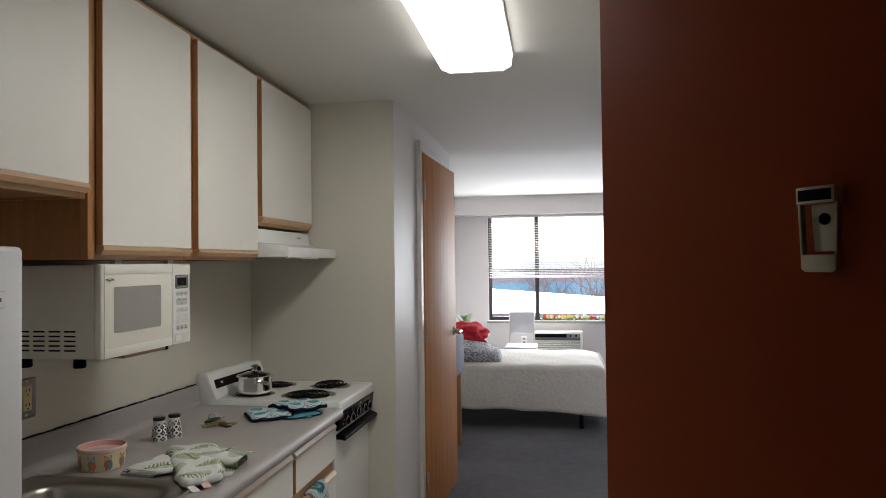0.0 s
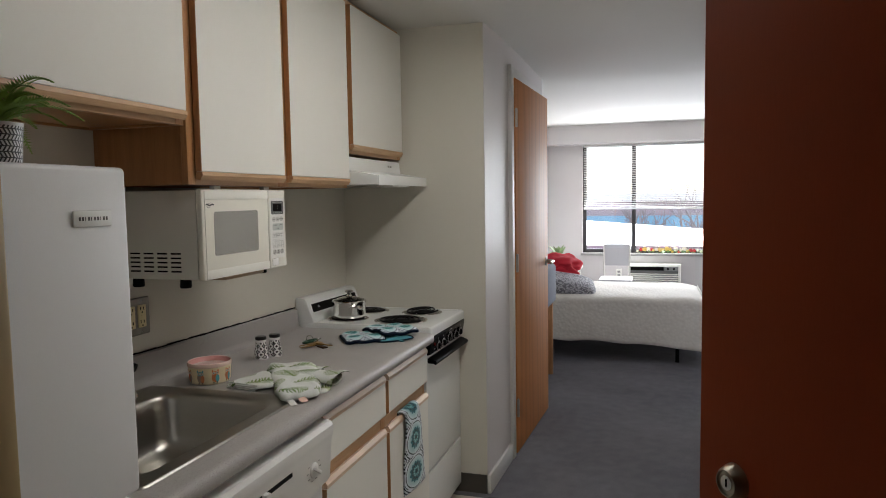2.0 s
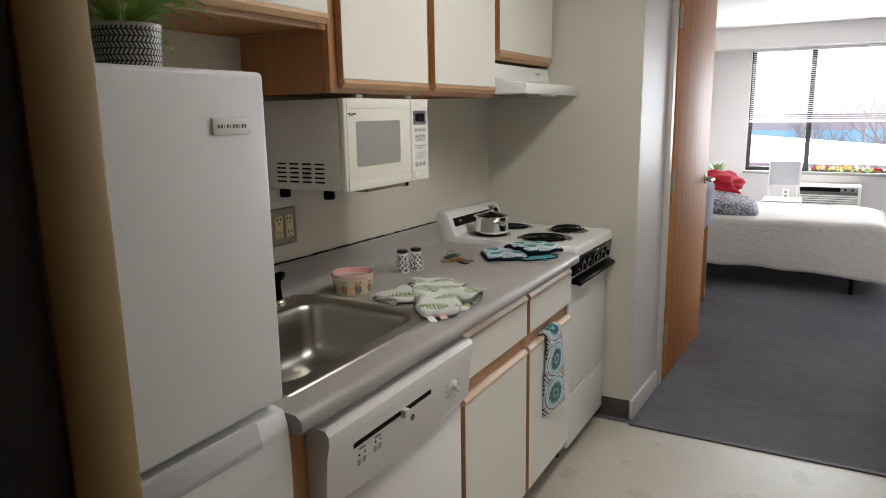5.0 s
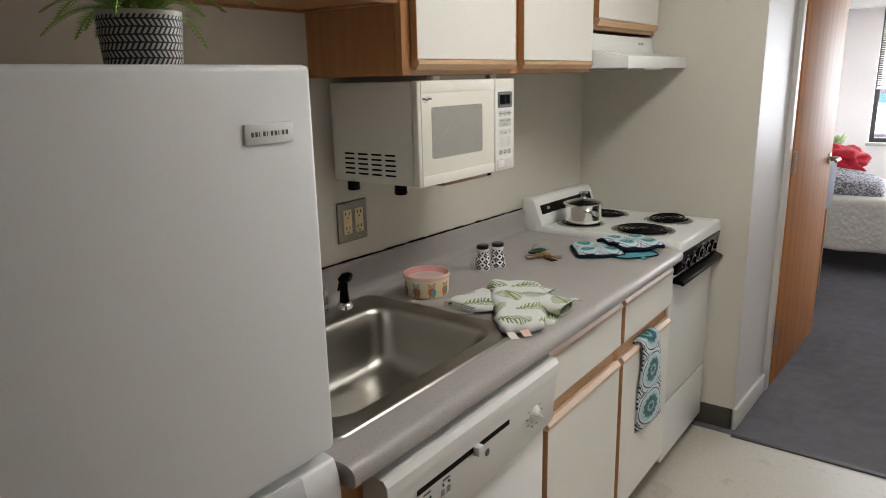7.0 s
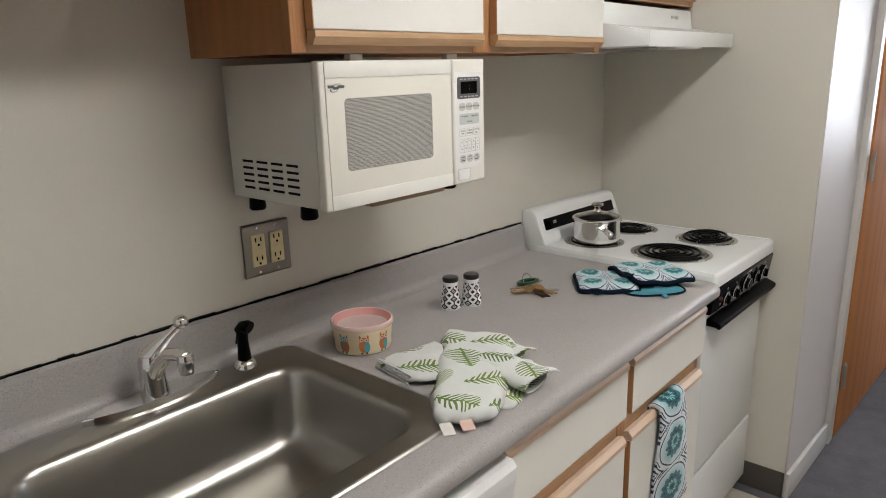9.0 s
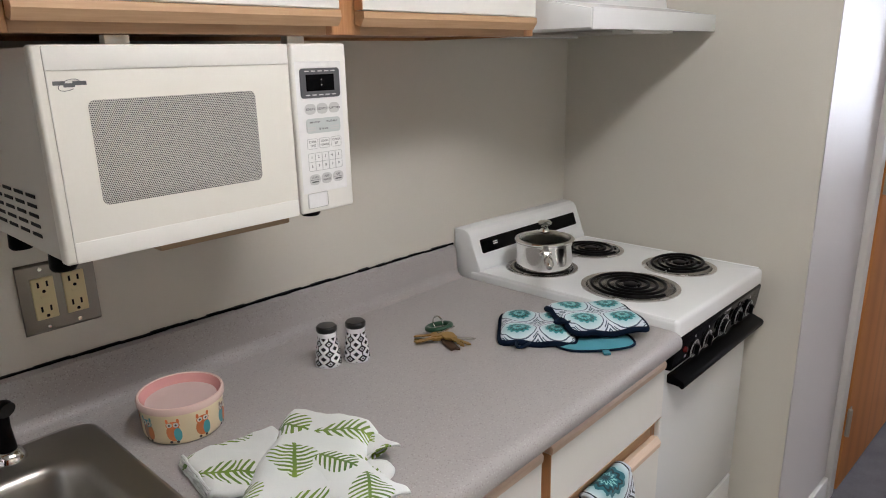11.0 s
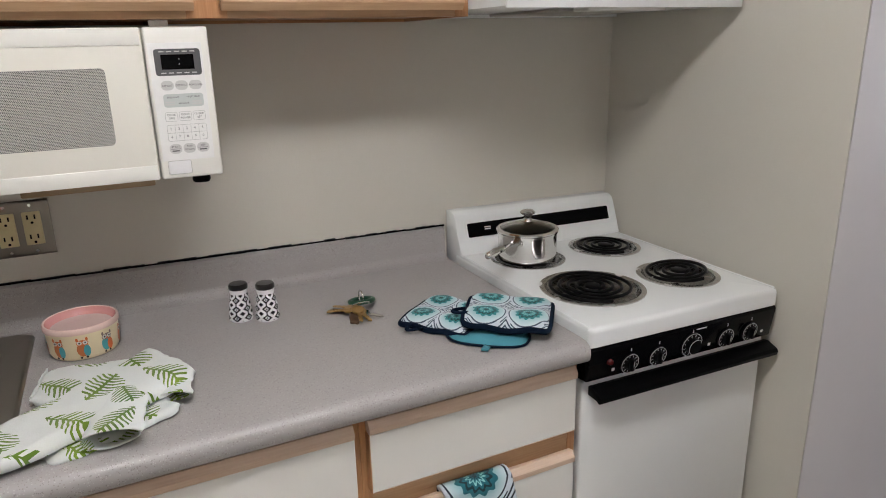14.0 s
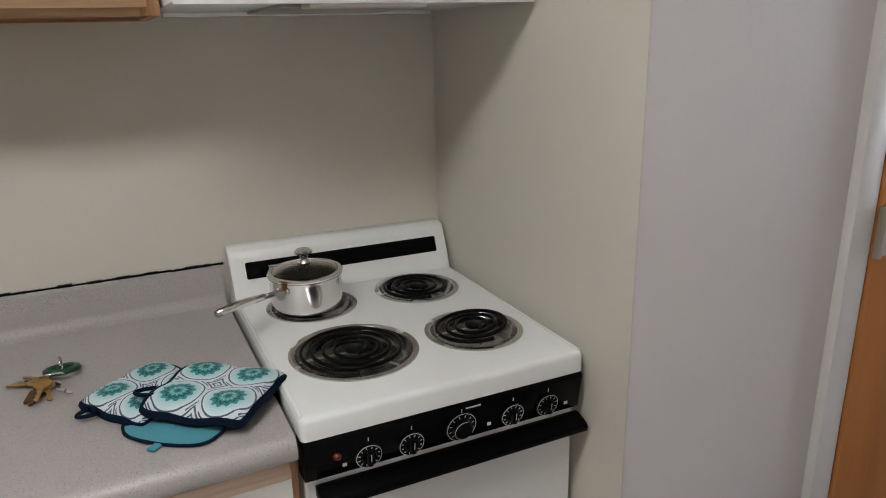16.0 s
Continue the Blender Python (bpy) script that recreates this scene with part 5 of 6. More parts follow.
def dish_towel():
    t = thing("dish_towel", "crumpled white cotton dish towel with green fern print", "towel", (0.45, -1.37, CTZ))
    nz = lambda x, y, s, k: noise.noise(Vector((x * s, y * s, k)))
    CELL = 0.088
    def ply(quad, heights, high, seed, crease, edge=0.016):
        """One folded thickness over four corners: rounded edges that roll down to the layer below, soft creases on top."""
        A, B, C, D = [Vector(q) for q in quad]
        lu, lv = (D - A).length, (B - A).length
        def f(u, v):
            p = A * (1 - u) * (1 - v) + D * u * (1 - v) + B * (1 - u) * v + C * u * v
            cn = (abs(2 * u - 1) * abs(2 * v - 1)) ** 5
            p = p.lerp((A + B + C + D) / 4, 0.11 * cn)
            h = heights[0] * (1 - u) * (1 - v) + heights[3] * u * (1 - v) + heights[1] * (1 - u) * v + heights[2] * u * v
            e = min(u * lu, (1 - u) * lu, v * lv, (1 - v) * lv)
            fall = max(0.0, 1 - e / edge) ** 2.2
            fold = math.sin((u * 1.7 + v * 0.6) * 6.0 + seed) * 0.35 + nz(u * 1.6, v * 1.6, 2.2, seed) + 0.45 * nz(u * 3, v * 4, 2.7, seed + 5)
            side = 0.007 * nz(v * 3, u * 3, 2.0, seed + 2)
            return Vector((p.x + side, p.y + 0.007 * nz(u * 4, v * 3, 2.0, seed + 9), CTZ + max(0.0015, h + crease * fold * (1 - fall) - high * fall)))
        return sheet(max(20, int(lu / 0.006)), max(20, int(lv / 0.006)), f, 0.0022, (lu / CELL, lv / CELL))
    part("under_fold", ply(((0.412, -1.466), (0.284, -1.446), (0.318, -1.305), (0.500, -1.330)), (0.021, 0.018, 0.022, 0.024), 0.012, 1.0, 0.0025), FERN, t, sharp=180)
    part("middle_fold", ply(((0.490, -1.480), (0.425, -1.300), (0.535, -1.238), (0.612, -1.420)), (0.010, 0.018, 0.013, 0.008), 0.008, 8.0, 0.004), FERN, t, sharp=180)
    part("top_fold", ply(((0.532, -1.560), (0.316, -1.272), (0.462, -1.200), (0.618, -1.480)), (0.024, 0.037, 0.036, 0.026), 0.016, 4.0, 0.0035), FERN, t, sharp=180)
    # open loops of cloth: one below the back corner, one at the front edge
    def roll_of(p0, run, side, wide, high, z, turns, seed):
        p0, run, side = Vector(p0), Vector(run), Vector(side).normalized()
        def f(u, v):
            a = 2 * math.pi * turns * v + 0.6
            r = 1.0 - 0.34 * v + 0.12 * nz(u * 2, v * 2, 3, seed)
            q = p0 + run * u + side * (r * wide * (0.85 + 0.15 * u) * math.cos(a)) + run.normalized() * (0.012 * math.cos(a * 0.5) * u)
            hh = high * (0.75 + 0.25 * u)
            return Vector((q.x, q.y, CTZ + max(0.0015, z + hh + r * hh * math.sin(a))))
        return sheet(28, 64, f, 0.0020, (run.length / CELL, 6.28 * wide * turns / CELL))
    part("rolled_end", roll_of((0.440, -1.318, 0), (0.165, -0.026, 0), (0.12, 0.99, 0), 0.050, 0.0215, 0.0, 1.02, 11), FERN, t, sharp=180)
    part("rolled_end", roll_of((0.400, -1.246, 0), (0.104, -0.006, 0), (0.25, 0.97, 0), 0.032, 0.0135, 0.002, 1.15, 15), FERN, t, sharp=180)
    # stacked hems seen along the lower fold
    for k in range(4):
        z = 0.003 + k * 0.005
        part("hem", tube([(0.292 + 0.002 * k + 0.105 * s + 0.003 * nz(s, k, 4, 3), -1.446 - 0.017 * s + 0.001 * k + 0.003 * nz(s, k, 6, 8), CTZ + z) for s in [i / 14 for i in range(15)]], 0.0021, 6), FERN_HEM, t, "folded hem")
    # labels showing at the mouth of the front fold
    tag = lambda u, v: Vector((0.548 + 0.020 * u + 0.012 * v, -1.551 - 0.010 * u + 0.016 * v, CTZ + 0.012 - 0.010 * u))
    part("care_label", sheet(2, 2, tag, 0.0006), mat("white_care_label", (0.75, 0.72, 0.68), 0.8), t, "small woven care label")
    tag2 = lambda u, v: Vector((0.570 + 0.016 * u + 0.012 * v, -1.527 - 0.008 * u + 0.018 * v, CTZ + 0.014 - 0.009 * u))
    part("care_label", sheet(2, 2, tag2, 0.0006), mat("pink_care_label", (0.72, 0.50, 0.42), 0.8), t, "small pinkish label")
    return t


FERN_HEM = mat("white_cotton_hem", (0.72, 0.75, 0.72), 0.9, var=0.2, grain=120)
dish_towel()


def medallion_cloth(name, cu, cv, ink, disc, flower):
    """Pale cotton with rows of round teal medallions, each in a thin dark ring."""
    m, nt, b = base(name)
    sep = nt.nodes.new("ShaderNodeSeparateXYZ")
    nt.links.new(nt.nodes.new("ShaderNodeTexCoord").outputs["UV"], sep.inputs[0])
    U, V = mth(nt, "MULTIPLY", sep.outputs[0], cu), mth(nt, "MULTIPLY", sep.outputs[1], cv)
    u, v = mth(nt, "SUBTRACT", mth(nt, "FRACT", U), 0.5), mth(nt, "SUBTRACT", mth(nt, "FRACT", V), 0.5)
    r = mth(nt, "SQRT", mth(nt, "ADD", mth(nt, "MULTIPLY", u, u), mth(nt, "MULTIPLY", v, v)))
    th = mth(nt, "ARCTAN2", v, u)
    pet = mth(nt, "MULTIPLY", mth(nt, "SINE", mth(nt, "MULTIPLY", th, 12.0)), 0.025)
    rr = mth(nt, "ADD", r, pet)
    tone = noise_tex(nt, 90, 3)
    c = mix(nt, tone, (0.50, 0.56, 0.64), (0.70, 0.76, 0.79))
    corner = mth(nt, "GREATER_THAN", r, 0.56)
    c = mix(nt, mth(nt, "MULTIPLY", corner, mth(nt, "GREATER_THAN", mth(nt, "SINE", mth(nt, "MULTIPLY", r, 90)), 0.2)), c, ink)
    c = mix(nt, mth(nt, "LESS_THAN", r, 0.44), c, mix(nt, mth(nt, "MULTIPLY_ADD", r, 3.6, -0.75), disc, (0.66, 0.74, 0.76)))
    ring = mth(nt, "LESS_THAN", mth(nt, "ABSOLUTE", mth(nt, "SUBTRACT", r, 0.455)), 0.014)
    c = mix(nt, ring, c, ink)
    dash = mth(nt, "MULTIPLY", mth(nt, "LESS_THAN", mth(nt, "ABSOLUTE", mth(nt, "SUBTRACT", r, 0.53)), 0.012), mth(nt, "GREATER_THAN", mth(nt, "SINE", mth(nt, "MULTIPLY", th, 8.0)), -0.1))
    c = mix(nt, dash, c, ink)
    teal = mix(nt, tone, flower, tuple(k * 2.4 for k in flower))
    c = mix(nt, mth(nt, "LESS_THAN", rr, 0.29), c, teal)
    c = mix(nt, mth(nt, "LESS_THAN", mth(nt, "ABSOLUTE", mth(nt, "SUBTRACT", rr, 0.20)), 0.022), c, tuple(k * 0.4 for k in flower))
    c = mix(nt, mth(nt, "LESS_THAN", mth(nt, "ABSOLUTE", mth(nt, "SUBTRACT", rr, 0.11)), 0.018), c, (0.25, 0.55, 0.55))
    c = mix(nt, mth(nt, "LESS_THAN", rr, 0.05), c, tuple(k * 0.4 for k in flower))
    nt.links.new(c, b.inputs["Base Color"])
    b.inputs["Roughness"].default_value = 0.92
    b.inputs["Sheen Weight"].default_value = 0.2
    bump(nt, b, noise_tex(nt, 300, 2), 0.4, 0.001)
    return m


MEDAL = medallion_cloth("teal_medallion_cotton", 2, 2, (0.07, 0.10, 0.14), (0.20, 0.50, 0.53), (0.012, 0.14, 0.15))
NAVY = mat("navy_bias_tape", (0.003, 0.009, 0.022), 0.85, var=0.2, grain=300)
NAVY.node_tree.nodes["Principled BSDF"].inputs["Specular IOR Level"].default_value = 0.1
TEAL = mat("plain_teal_cotton", (0.065, 0.26, 0.32), 0.9, var=0.1, grain=300, relief=0.5)


def pot_holder(label, c, rz, size, z0, lean, sag, seed, loop_at):
    t = thing("pot_holder", label, "pot holder", group="pot holders on the worktop", m=pose(c[0], c[1], z0, lean[0], lean[1], rz))
    def f(u, v):
        x, y = (u - 0.5) * size, (v - 0.5) * size
        e = min(u, 1 - u, v, 1 - v)
        cornr = (abs(u - 0.5) * 2) ** 6 * (abs(v - 0.5) * 2) ** 6
        x, y = x * (1 - 0.06 * cornr), y * (1 - 0.06 * cornr)
        z = 0.010 * min(1, e * 12) + 0.005 * noise.noise(Vector((u * 3, v * 3, seed))) - 0.0018 * (math.cos(math.pi * 4 * u) + math.cos(math.pi * 4 * v)) + sag * ((u - 0.5) ** 2 - (v - 0.5) ** 2)
        return Vector((x, y, z))
    part("quilted_pad", sheet(26, 26, f, 0.004), MEDAL, t, "quilted teal medallion cloth", 180)
    path = []
    for k in range(26):
        path.append(f(k / 26, 0))
    for k in range(26):
        path.append(f(1, k / 26))
    for k in range(26):
        path.append(f(1 - k / 26, 1))
    for k in range(26):
        path.append(f(0, 1 - k / 26))
    part("bias_edge", tube(path, 0.0064, 8, True), NAVY, t, "navy bias tape edge", 180)
    a = f(*loop_at)
    o = Vector((a.x, a.y, 0)).normalized()
    s = Vector((-o.y, o.x, 0))
    part("hanging_loop", tube([a + o * (0.030 * math.sin(q)) + s * (0.012 * math.cos(q)) + Vector((0, 0, 0.003)) for q in [math.pi * k / 10 for k in range(11)]], 0.0033, 7), NAVY, t, "navy hanging loop", 180)
    return t


def oven_mitt():
    t = thing("oven_mitt", "plain teal oven mitt lying under the pot holders", "oven mitt", m=pose(0.516, -0.690, CTZ + 0.001, 0, 0, 44))
    def rim(a):
        # rounded hand shape, slightly fuller towards the finger end
        c, s = math.cos(a), math.sin(a)
        return Vector((0.082 * math.copysign(abs(c) ** 0.75, c), 0.050 * math.copysign(abs(s) ** 0.85, s) * (1 + 0.10 * c) - 0.004 * math.cos(3 * a), 0))
    def f(u, v):
        p = rim(2 * math.pi * v) * (1 - u)
        puff = 0.008 * (1 - (1 - u) ** 4) * (1 + 0.25 * math.sin(p.x * 130) * math.cos(p.y * 110))
        return Vector((p.x, p.y, 0.002 + puff))
    part("palm", sheet(14, 44, f), TEAL, t, sharp=180)
    part("underside", prism([tuple(rim(2 * math.pi * k / 44))[:2] for k in range(44)], "z", 0.0, 0.002), TEAL, t)
    part("edge_piping", tube([rim(2 * math.pi * k / 44) + Vector((0, 0, 0.0028)) for k in range(44)], 0.0026, 6, True), NAVY, t, sharp=180)
    part("loop_tab", moved(bx(-0.007, 0.007, -0.018, 0.0, 0.0, 0.005, 0.002), Matrix.Translation((0.014, -0.049, 0))), TEAL, t, "small teal hanging loop")
    return t


oven_mitt()
pot_holder("square quilted pot holder with teal medallions and navy edge", (0.402, -0.716), 35.6, 0.152, CTZ + 0.009, (0, 0), 0.004, 2, (0.32, 0.0))
pot_holder("square quilted pot holder lying across another one", (0.480, -0.620), 53, 0.166, CTZ + 0.024, (-3, 3), 0.022, 7, (0.02, 0.25))


def hanging_towel():
    t = thing("hand_towel", "folded teal medallion towel hanging over a cabinet door", "towel", (0.62, -0.77, 0.65))
    m = medallion_cloth("teal_medallion_towel", 1, 3, (0.010, 0.022, 0.035), (0.15, 0.42, 0.46), (0.005, 0.075, 0.095))
    def f(u, v):
        # v: from behind the door, over its top edge, down the front
        y = -0.842 + (0.140 + 0.060 * max(0, v - 0.2)) * u + 0.004 * math.sin(v * 6)
        bow = 0.006 * math.sin(math.pi * u) + 0.022 * u * max(0, v - 0.2) + 0.006 * math.sin(u * 9 + 1) * max(0, 0.5 - v) + 0.004 * noise.noise(Vector((u * 4, v * 5, 3)))
        L = 0.40 * v
        if L < 0.05:
            x, z = 0.5845, 0.655 - (0.05 - L)
        elif L < 0.085:
            q = (L - 0.05) / 0.035
            x, z = 0.5845 + 0.035 * q, 0.655 + 0.006 * math.sin(math.pi * q)
        else:
            s = L - 0.085
            x, z = 0.6195 + 0.006 * min(1, s / 0.05) - 0.012 * max(0, s - 0.05) / 0.25, 0.655 - s
        return Vector((x + bow * (1 if L > 0.085 else 0.2), y, z))
    part("cloth", sheet(24, 60, f, 0.007), m, t, sharp=180)
    return t


hanging_towel()


def key_ring():
    c = Vector((0.272, -0.875, CTZ))
    t = thing("key_ring", "bunch of brass keys on a ring with a green coil", "keys", m=Matrix.Translation(c) @ Matrix.Scale(1.3, 4))
    brass = mat("worn_brass", (0.46, 0.29, 0.10), 0.35, 0.8, var=0.2, scale=30)
    brown = mat("brown_leather_fob", (0.07, 0.035, 0.016), 0.6, var=0.2)
    green = mat("dark_green_coil", (0.015, 0.07, 0.035), 0.4)
    part("wrist_coil", tube([(-0.020 + 0.019 * math.cos(a), 0.020 + 0.019 * math.sin(a), 0.010 + 0.004 * math.cos(a)) for a in [k * math.pi / 36 for k in range(72)]], 0.0042, 8, True), green, t, "dark green plastic coil", 180)
    part("split_ring", tube([(0.004 + 0.014 * math.cos(a), 0.010 + 0.014 * math.sin(a), 0.014 + 0.008 * math.cos(a)) for a in [k * math.pi / 14 for k in range(28)]], 0.0013, 6, True), CHROME, t, "steel split ring", 180)
    part("split_ring", tube([(-0.022 + 0.011 * math.cos(a), 0.020, 0.016 + 0.011 * math.sin(a)) for a in [k * math.pi / 14 for k in range(28)]], 0.0012, 6, True), CHROME, t, "steel split ring", 180)
    def key(ang, z, tilt, material):
        m = pose(0.008, 0.002, z, 0, tilt, ang)
        bow = [(0.011 + 0.011 * math.cos(a), 0.0105 * math.sin(a)) for a in [k * math.pi / 7 for k in range(14)]]
        bm = moved(prism(bow, "z", -0.001, 0.0012), m)
        blade = [(0.020, -0.0034), (0.020, 0.0030), (0.046, 0.0030), (0.049, 0.001), (0.047, -0.0012), (0.044, -0.0034), (0.041, -0.0014), (0.037, -0.0034), (0.033, -0.0016), (0.028, -0.0034)]
        part("key", join(bm, moved(prism(blade, "z", -0.0009, 0.0009), m)), material, t)
    key(-125, 0.006, 3, brass)
    key(-112, 0.010, 5, brass)
    key(-135, 0.003, 1, CHROME)
    key(-20, 0.006, 4, brown)
    key(8, 0.009, 6, brass)
    key(-145, 0.011, 7, brass)
    key(-10, 0.013, 8, brass)
    key(40, 0.004, 2, CHROME)
    part("fob", moved(bx(0, 0.026, -0.007, 0.007, 0, 0.005, 0.0015), pose(0.020, -0.008, 0.002, 0, 6, -15)), brown, t, "brown fob")
    return t


key_ring()


# ---- plant on the refrigerator ----
def chevron_pot():
    m, nt, b = base("black_and_white_chevron_ceramic")
    sep = nt.nodes.new("ShaderNodeSeparateXYZ")
    nt.links.new(nt.nodes.new("ShaderNodeTexCoord").outputs["Object"], sep.inputs[0])
    row = mth(nt, "DIVIDE", sep.outputs[2], 0.0092)
    rf = mth(nt, "FRACT", row)
    sgn = mth(nt, "MULTIPLY_ADD", mth(nt, "MODULO", mth(nt, "FLOOR", row), 2.0), 2.0, -1.0)
    ang = mth(nt, "MULTIPLY", mth(nt, "ARCTAN2", sep.outputs[1], sep.outputs[0]), 46 / (2 * math.pi))
    u = mth(nt, "FRACT", mth(nt, "ADD", mth(nt, "ADD", ang, 100.0), mth(nt, "MULTIPLY", mth(nt, "MULTIPLY", rf, sgn), 0.8)))
    dash = mth(nt, "MULTIPLY", mth(nt, "LESS_THAN", mth(nt, "ABSOLUTE", mth(nt, "SUBTRACT", u, 0.5)), 0.27), mth(nt, "LESS_THAN", mth(nt, "ABSOLUTE", mth(nt, "SUBTRACT", rf, 0.5)), 0.40))
    rim = mth(nt, "GREATER_THAN", sep.outputs[2], 0.0605)
    c = mix(nt, mth(nt, "MINIMUM", mth(nt, "ADD", dash, rim), 1.0), (0.03, 0.03, 0.032), (0.60, 0.60, 0.60))
    nt.links.new(c, b.inputs["Base Color"])
    b.inputs["Roughness"].default_value = 0.45
    bump(nt, b, dash, 0.6, 0.0015)
    return m


def fern_plant():
    c = Vector((0.536, -2.355, 1.4985))
    t = thing("potted_fern", "artificial green fern in a black and white chevron pot", "plant", m=Matrix.Translation(c) @ Matrix.Scale(0.92, 4))
    part("pot", lathe([(0.0, 0.0), (0.046, 0.0), (0.0475, 0.002), (0.0515, 0.062), (0.052, 0.066), (0.048, 0.066), (0.046, 0.056), (0.0, 0.056)], seg=56), chevron_pot(), t, "chevron-patterned pot")
    part("soil", lathe([(0.0465, 0.058), (0.03, 0.062), (0.0, 0.064)], seg=20, caps=False), RUBBER, t)
    g = random.Random(11)
    m, nt, b = base("fern_leaf")
    tone = noise_tex(nt, 25, 3)
    nt.links.new(mix(nt, tone, (0.10, 0.24, 0.02), (0.34, 0.50, 0.09)), b.inputs["Base Color"])
    b.inputs["Roughness"].default_value = 0.5
    for k in range(30):
        az = 2 * math.pi * k / 30 * 2.4 + g.uniform(-0.3, 0.3)
        L = g.uniform(0.10, 0.175)
        rise = g.uniform(0.50, 1.45)
        d = Vector((math.cos(az), math.sin(az), 0))
        s = Vector((-d.y, d.x, 0))
        pts = []
        n = 24
        for i in range(n + 1):
            q = i / n
            pts.append(d * (0.012 + L * q * math.cos(rise * 0.6)) + Vector((0, 0, 0.060 + L * (math.sin(rise) * q * 1.15 - 0.75 * q * q))))
        bm = tube(pts, 0.0011, 5)
        for i in range(2, n + 1):
            q = i / n
            w = 0.029 * (math.sin(math.pi * min(1, q * 0.85 + 0.15)) ** 0.7) * (1.05 - 0.45 * q)
            tdir = (pts[i] - pts[i - 1]).normalized()
            nrm = s.cross(tdir).normalized()
            for sd in (-1, 1):
                for off in (0.0,):
                    o = pts[i] - tdir * (L / n * off)
                    out = (s * sd * 0.86 + tdir * 0.62).normalized()
                    side = nrm.cross(out) * 0.0021
                    a_, b_, c_, d_ = o, o + out * w * 0.45 + side + nrm * 0.002, o + out * w - nrm * w * 0.12, o + out * w * 0.45 - side + nrm * 0.002
                    bm.faces.new([bm.verts.new(p) for p in (a_, b_, c_, d_)])
        ob = part("frond", bm, m, t, sharp=180)
    return t


fern_plant()


# ---- doors ----
def entry_door():
    hx, hy, fx, fy = 1.972, -2.805, 1.543, -2.17
    d = Vector((fx - hx, fy - hy, 0))
    W = d.length
    ang = math.degrees(math.atan2(d.y, d.x))
    t = thing("entrance_door", "open reddish-brown entrance door with knocker and lock", "door", m=pose(hx, hy, 0.008, 0, 0, ang))
    # own axes: x from hinge to free edge, y the outer face (towards the visitor)
    leaf = part("door_leaf", bx(0, W, -0.044, 0.0, 0, 2.045, 0.002), MAHOGANY, t, "reddish-brown stained slab")
    def face(x, z):
        return Matrix(((-1, 0, 0, x), (0, 0, 1, 0.0), (0, 1, 0, z), (0, 0, 0, 1)))
    for z, r in ((1.068, 0.0195), (0.965, 0.030)):
        cyl = part("lock_cylinder" if r < 0.03 else "knob", moved(lathe([(r + 0.004, 0.0), (r + 0.003, 0.004), (r, 0.012), (r * 0.86, 0.016), (r * 0.8, 0.016), (r * 0.76, 0.013), (r * 0.5, 0.0125), (0.0, 0.0125)] if r < 0.03 else [(0.032, 0), (0.03, 0.006), (0.013, 0.012), (0.012, 0.03), (0.024, 0.042), (0.0275, 0.055), (0.024, 0.066), (0.0, 0.070)], (0, 0, 0), 32), face(W - 0.070, z)), NICKEL, t, "satin nickel lock cylinder" if r < 0.03 else "satin nickel knob")
        if r < 0.03:
            part("key_plug", moved(lathe([(0.0095, 0.012), (0.0095, 0.0145), (0.0, 0.0145)], (0, 0, 0), 20), face(W - 0.070, z)), CHROME, cyl)
            part("keyhole", moved(bx(-0.0011, 0.0011, -0.005, 0.005, 0.0143, 0.015), face(W - 0.070, z)), BLACK, cyl)
    kx, kz = 0.424, 1.486
    f = face(kx, kz) @ Matrix.Scale(0.60, 4)
    bodyb = prism([(-0.026, 0.058), (0.026, 0.058), (0.020, -0.040), (-0.020, -0.040)], "z", 0.0, 0.005, 0.001)
    kn = part("door_knocker", moved(bodyb, f), NICKEL, t, "satin nickel knocker with viewer")
    part("viewer", moved(lathe([(0.0095, 0.004), (0.0095, 0.008), (0.006, 0.0095), (0.004, 0.008), (0, 0.0075)], (0, 0.012, 0), 20), f), BLACK, kn, "small door viewer")
    part("hinge_block", moved(bx(-0.034, 0.034, 0.036, 0.064, 0.001, 0.030, 0.003), f), NICKEL, kn)
    part("name_slot", moved(bx(-0.029, 0.029, 0.041, 0.059, 0.0298, 0.031, 0.0005), f), BLACK, kn, "blank dark slot")
    for s in (-1, 1):
        part("striker_arm", moved(prism([(s * 0.030, 0.050), (s * 0.035, 0.050), (s * 0.031, -0.062), (s * 0.027, -0.062)], "z", 0.012, 0.024, 0.001), f), NICKEL, kn)
    part("striker_foot", moved(prism([(-0.031, -0.045), (0.031, -0.045), (0.031, -0.068), (0.024, -0.073), (-0.024, -0.073), (-0.031, -0.068)], "z", 0.008, 0.025, 0.002), f), NICKEL, kn)
    for z in (0.25, 1.05, 1.85):
        part("hinge", lathe([(0.007, -0.05), (0.007, 0.05), (0, 0.05)], (-0.006, -0.046, z), 12), NICKEL, t)


entry_door()


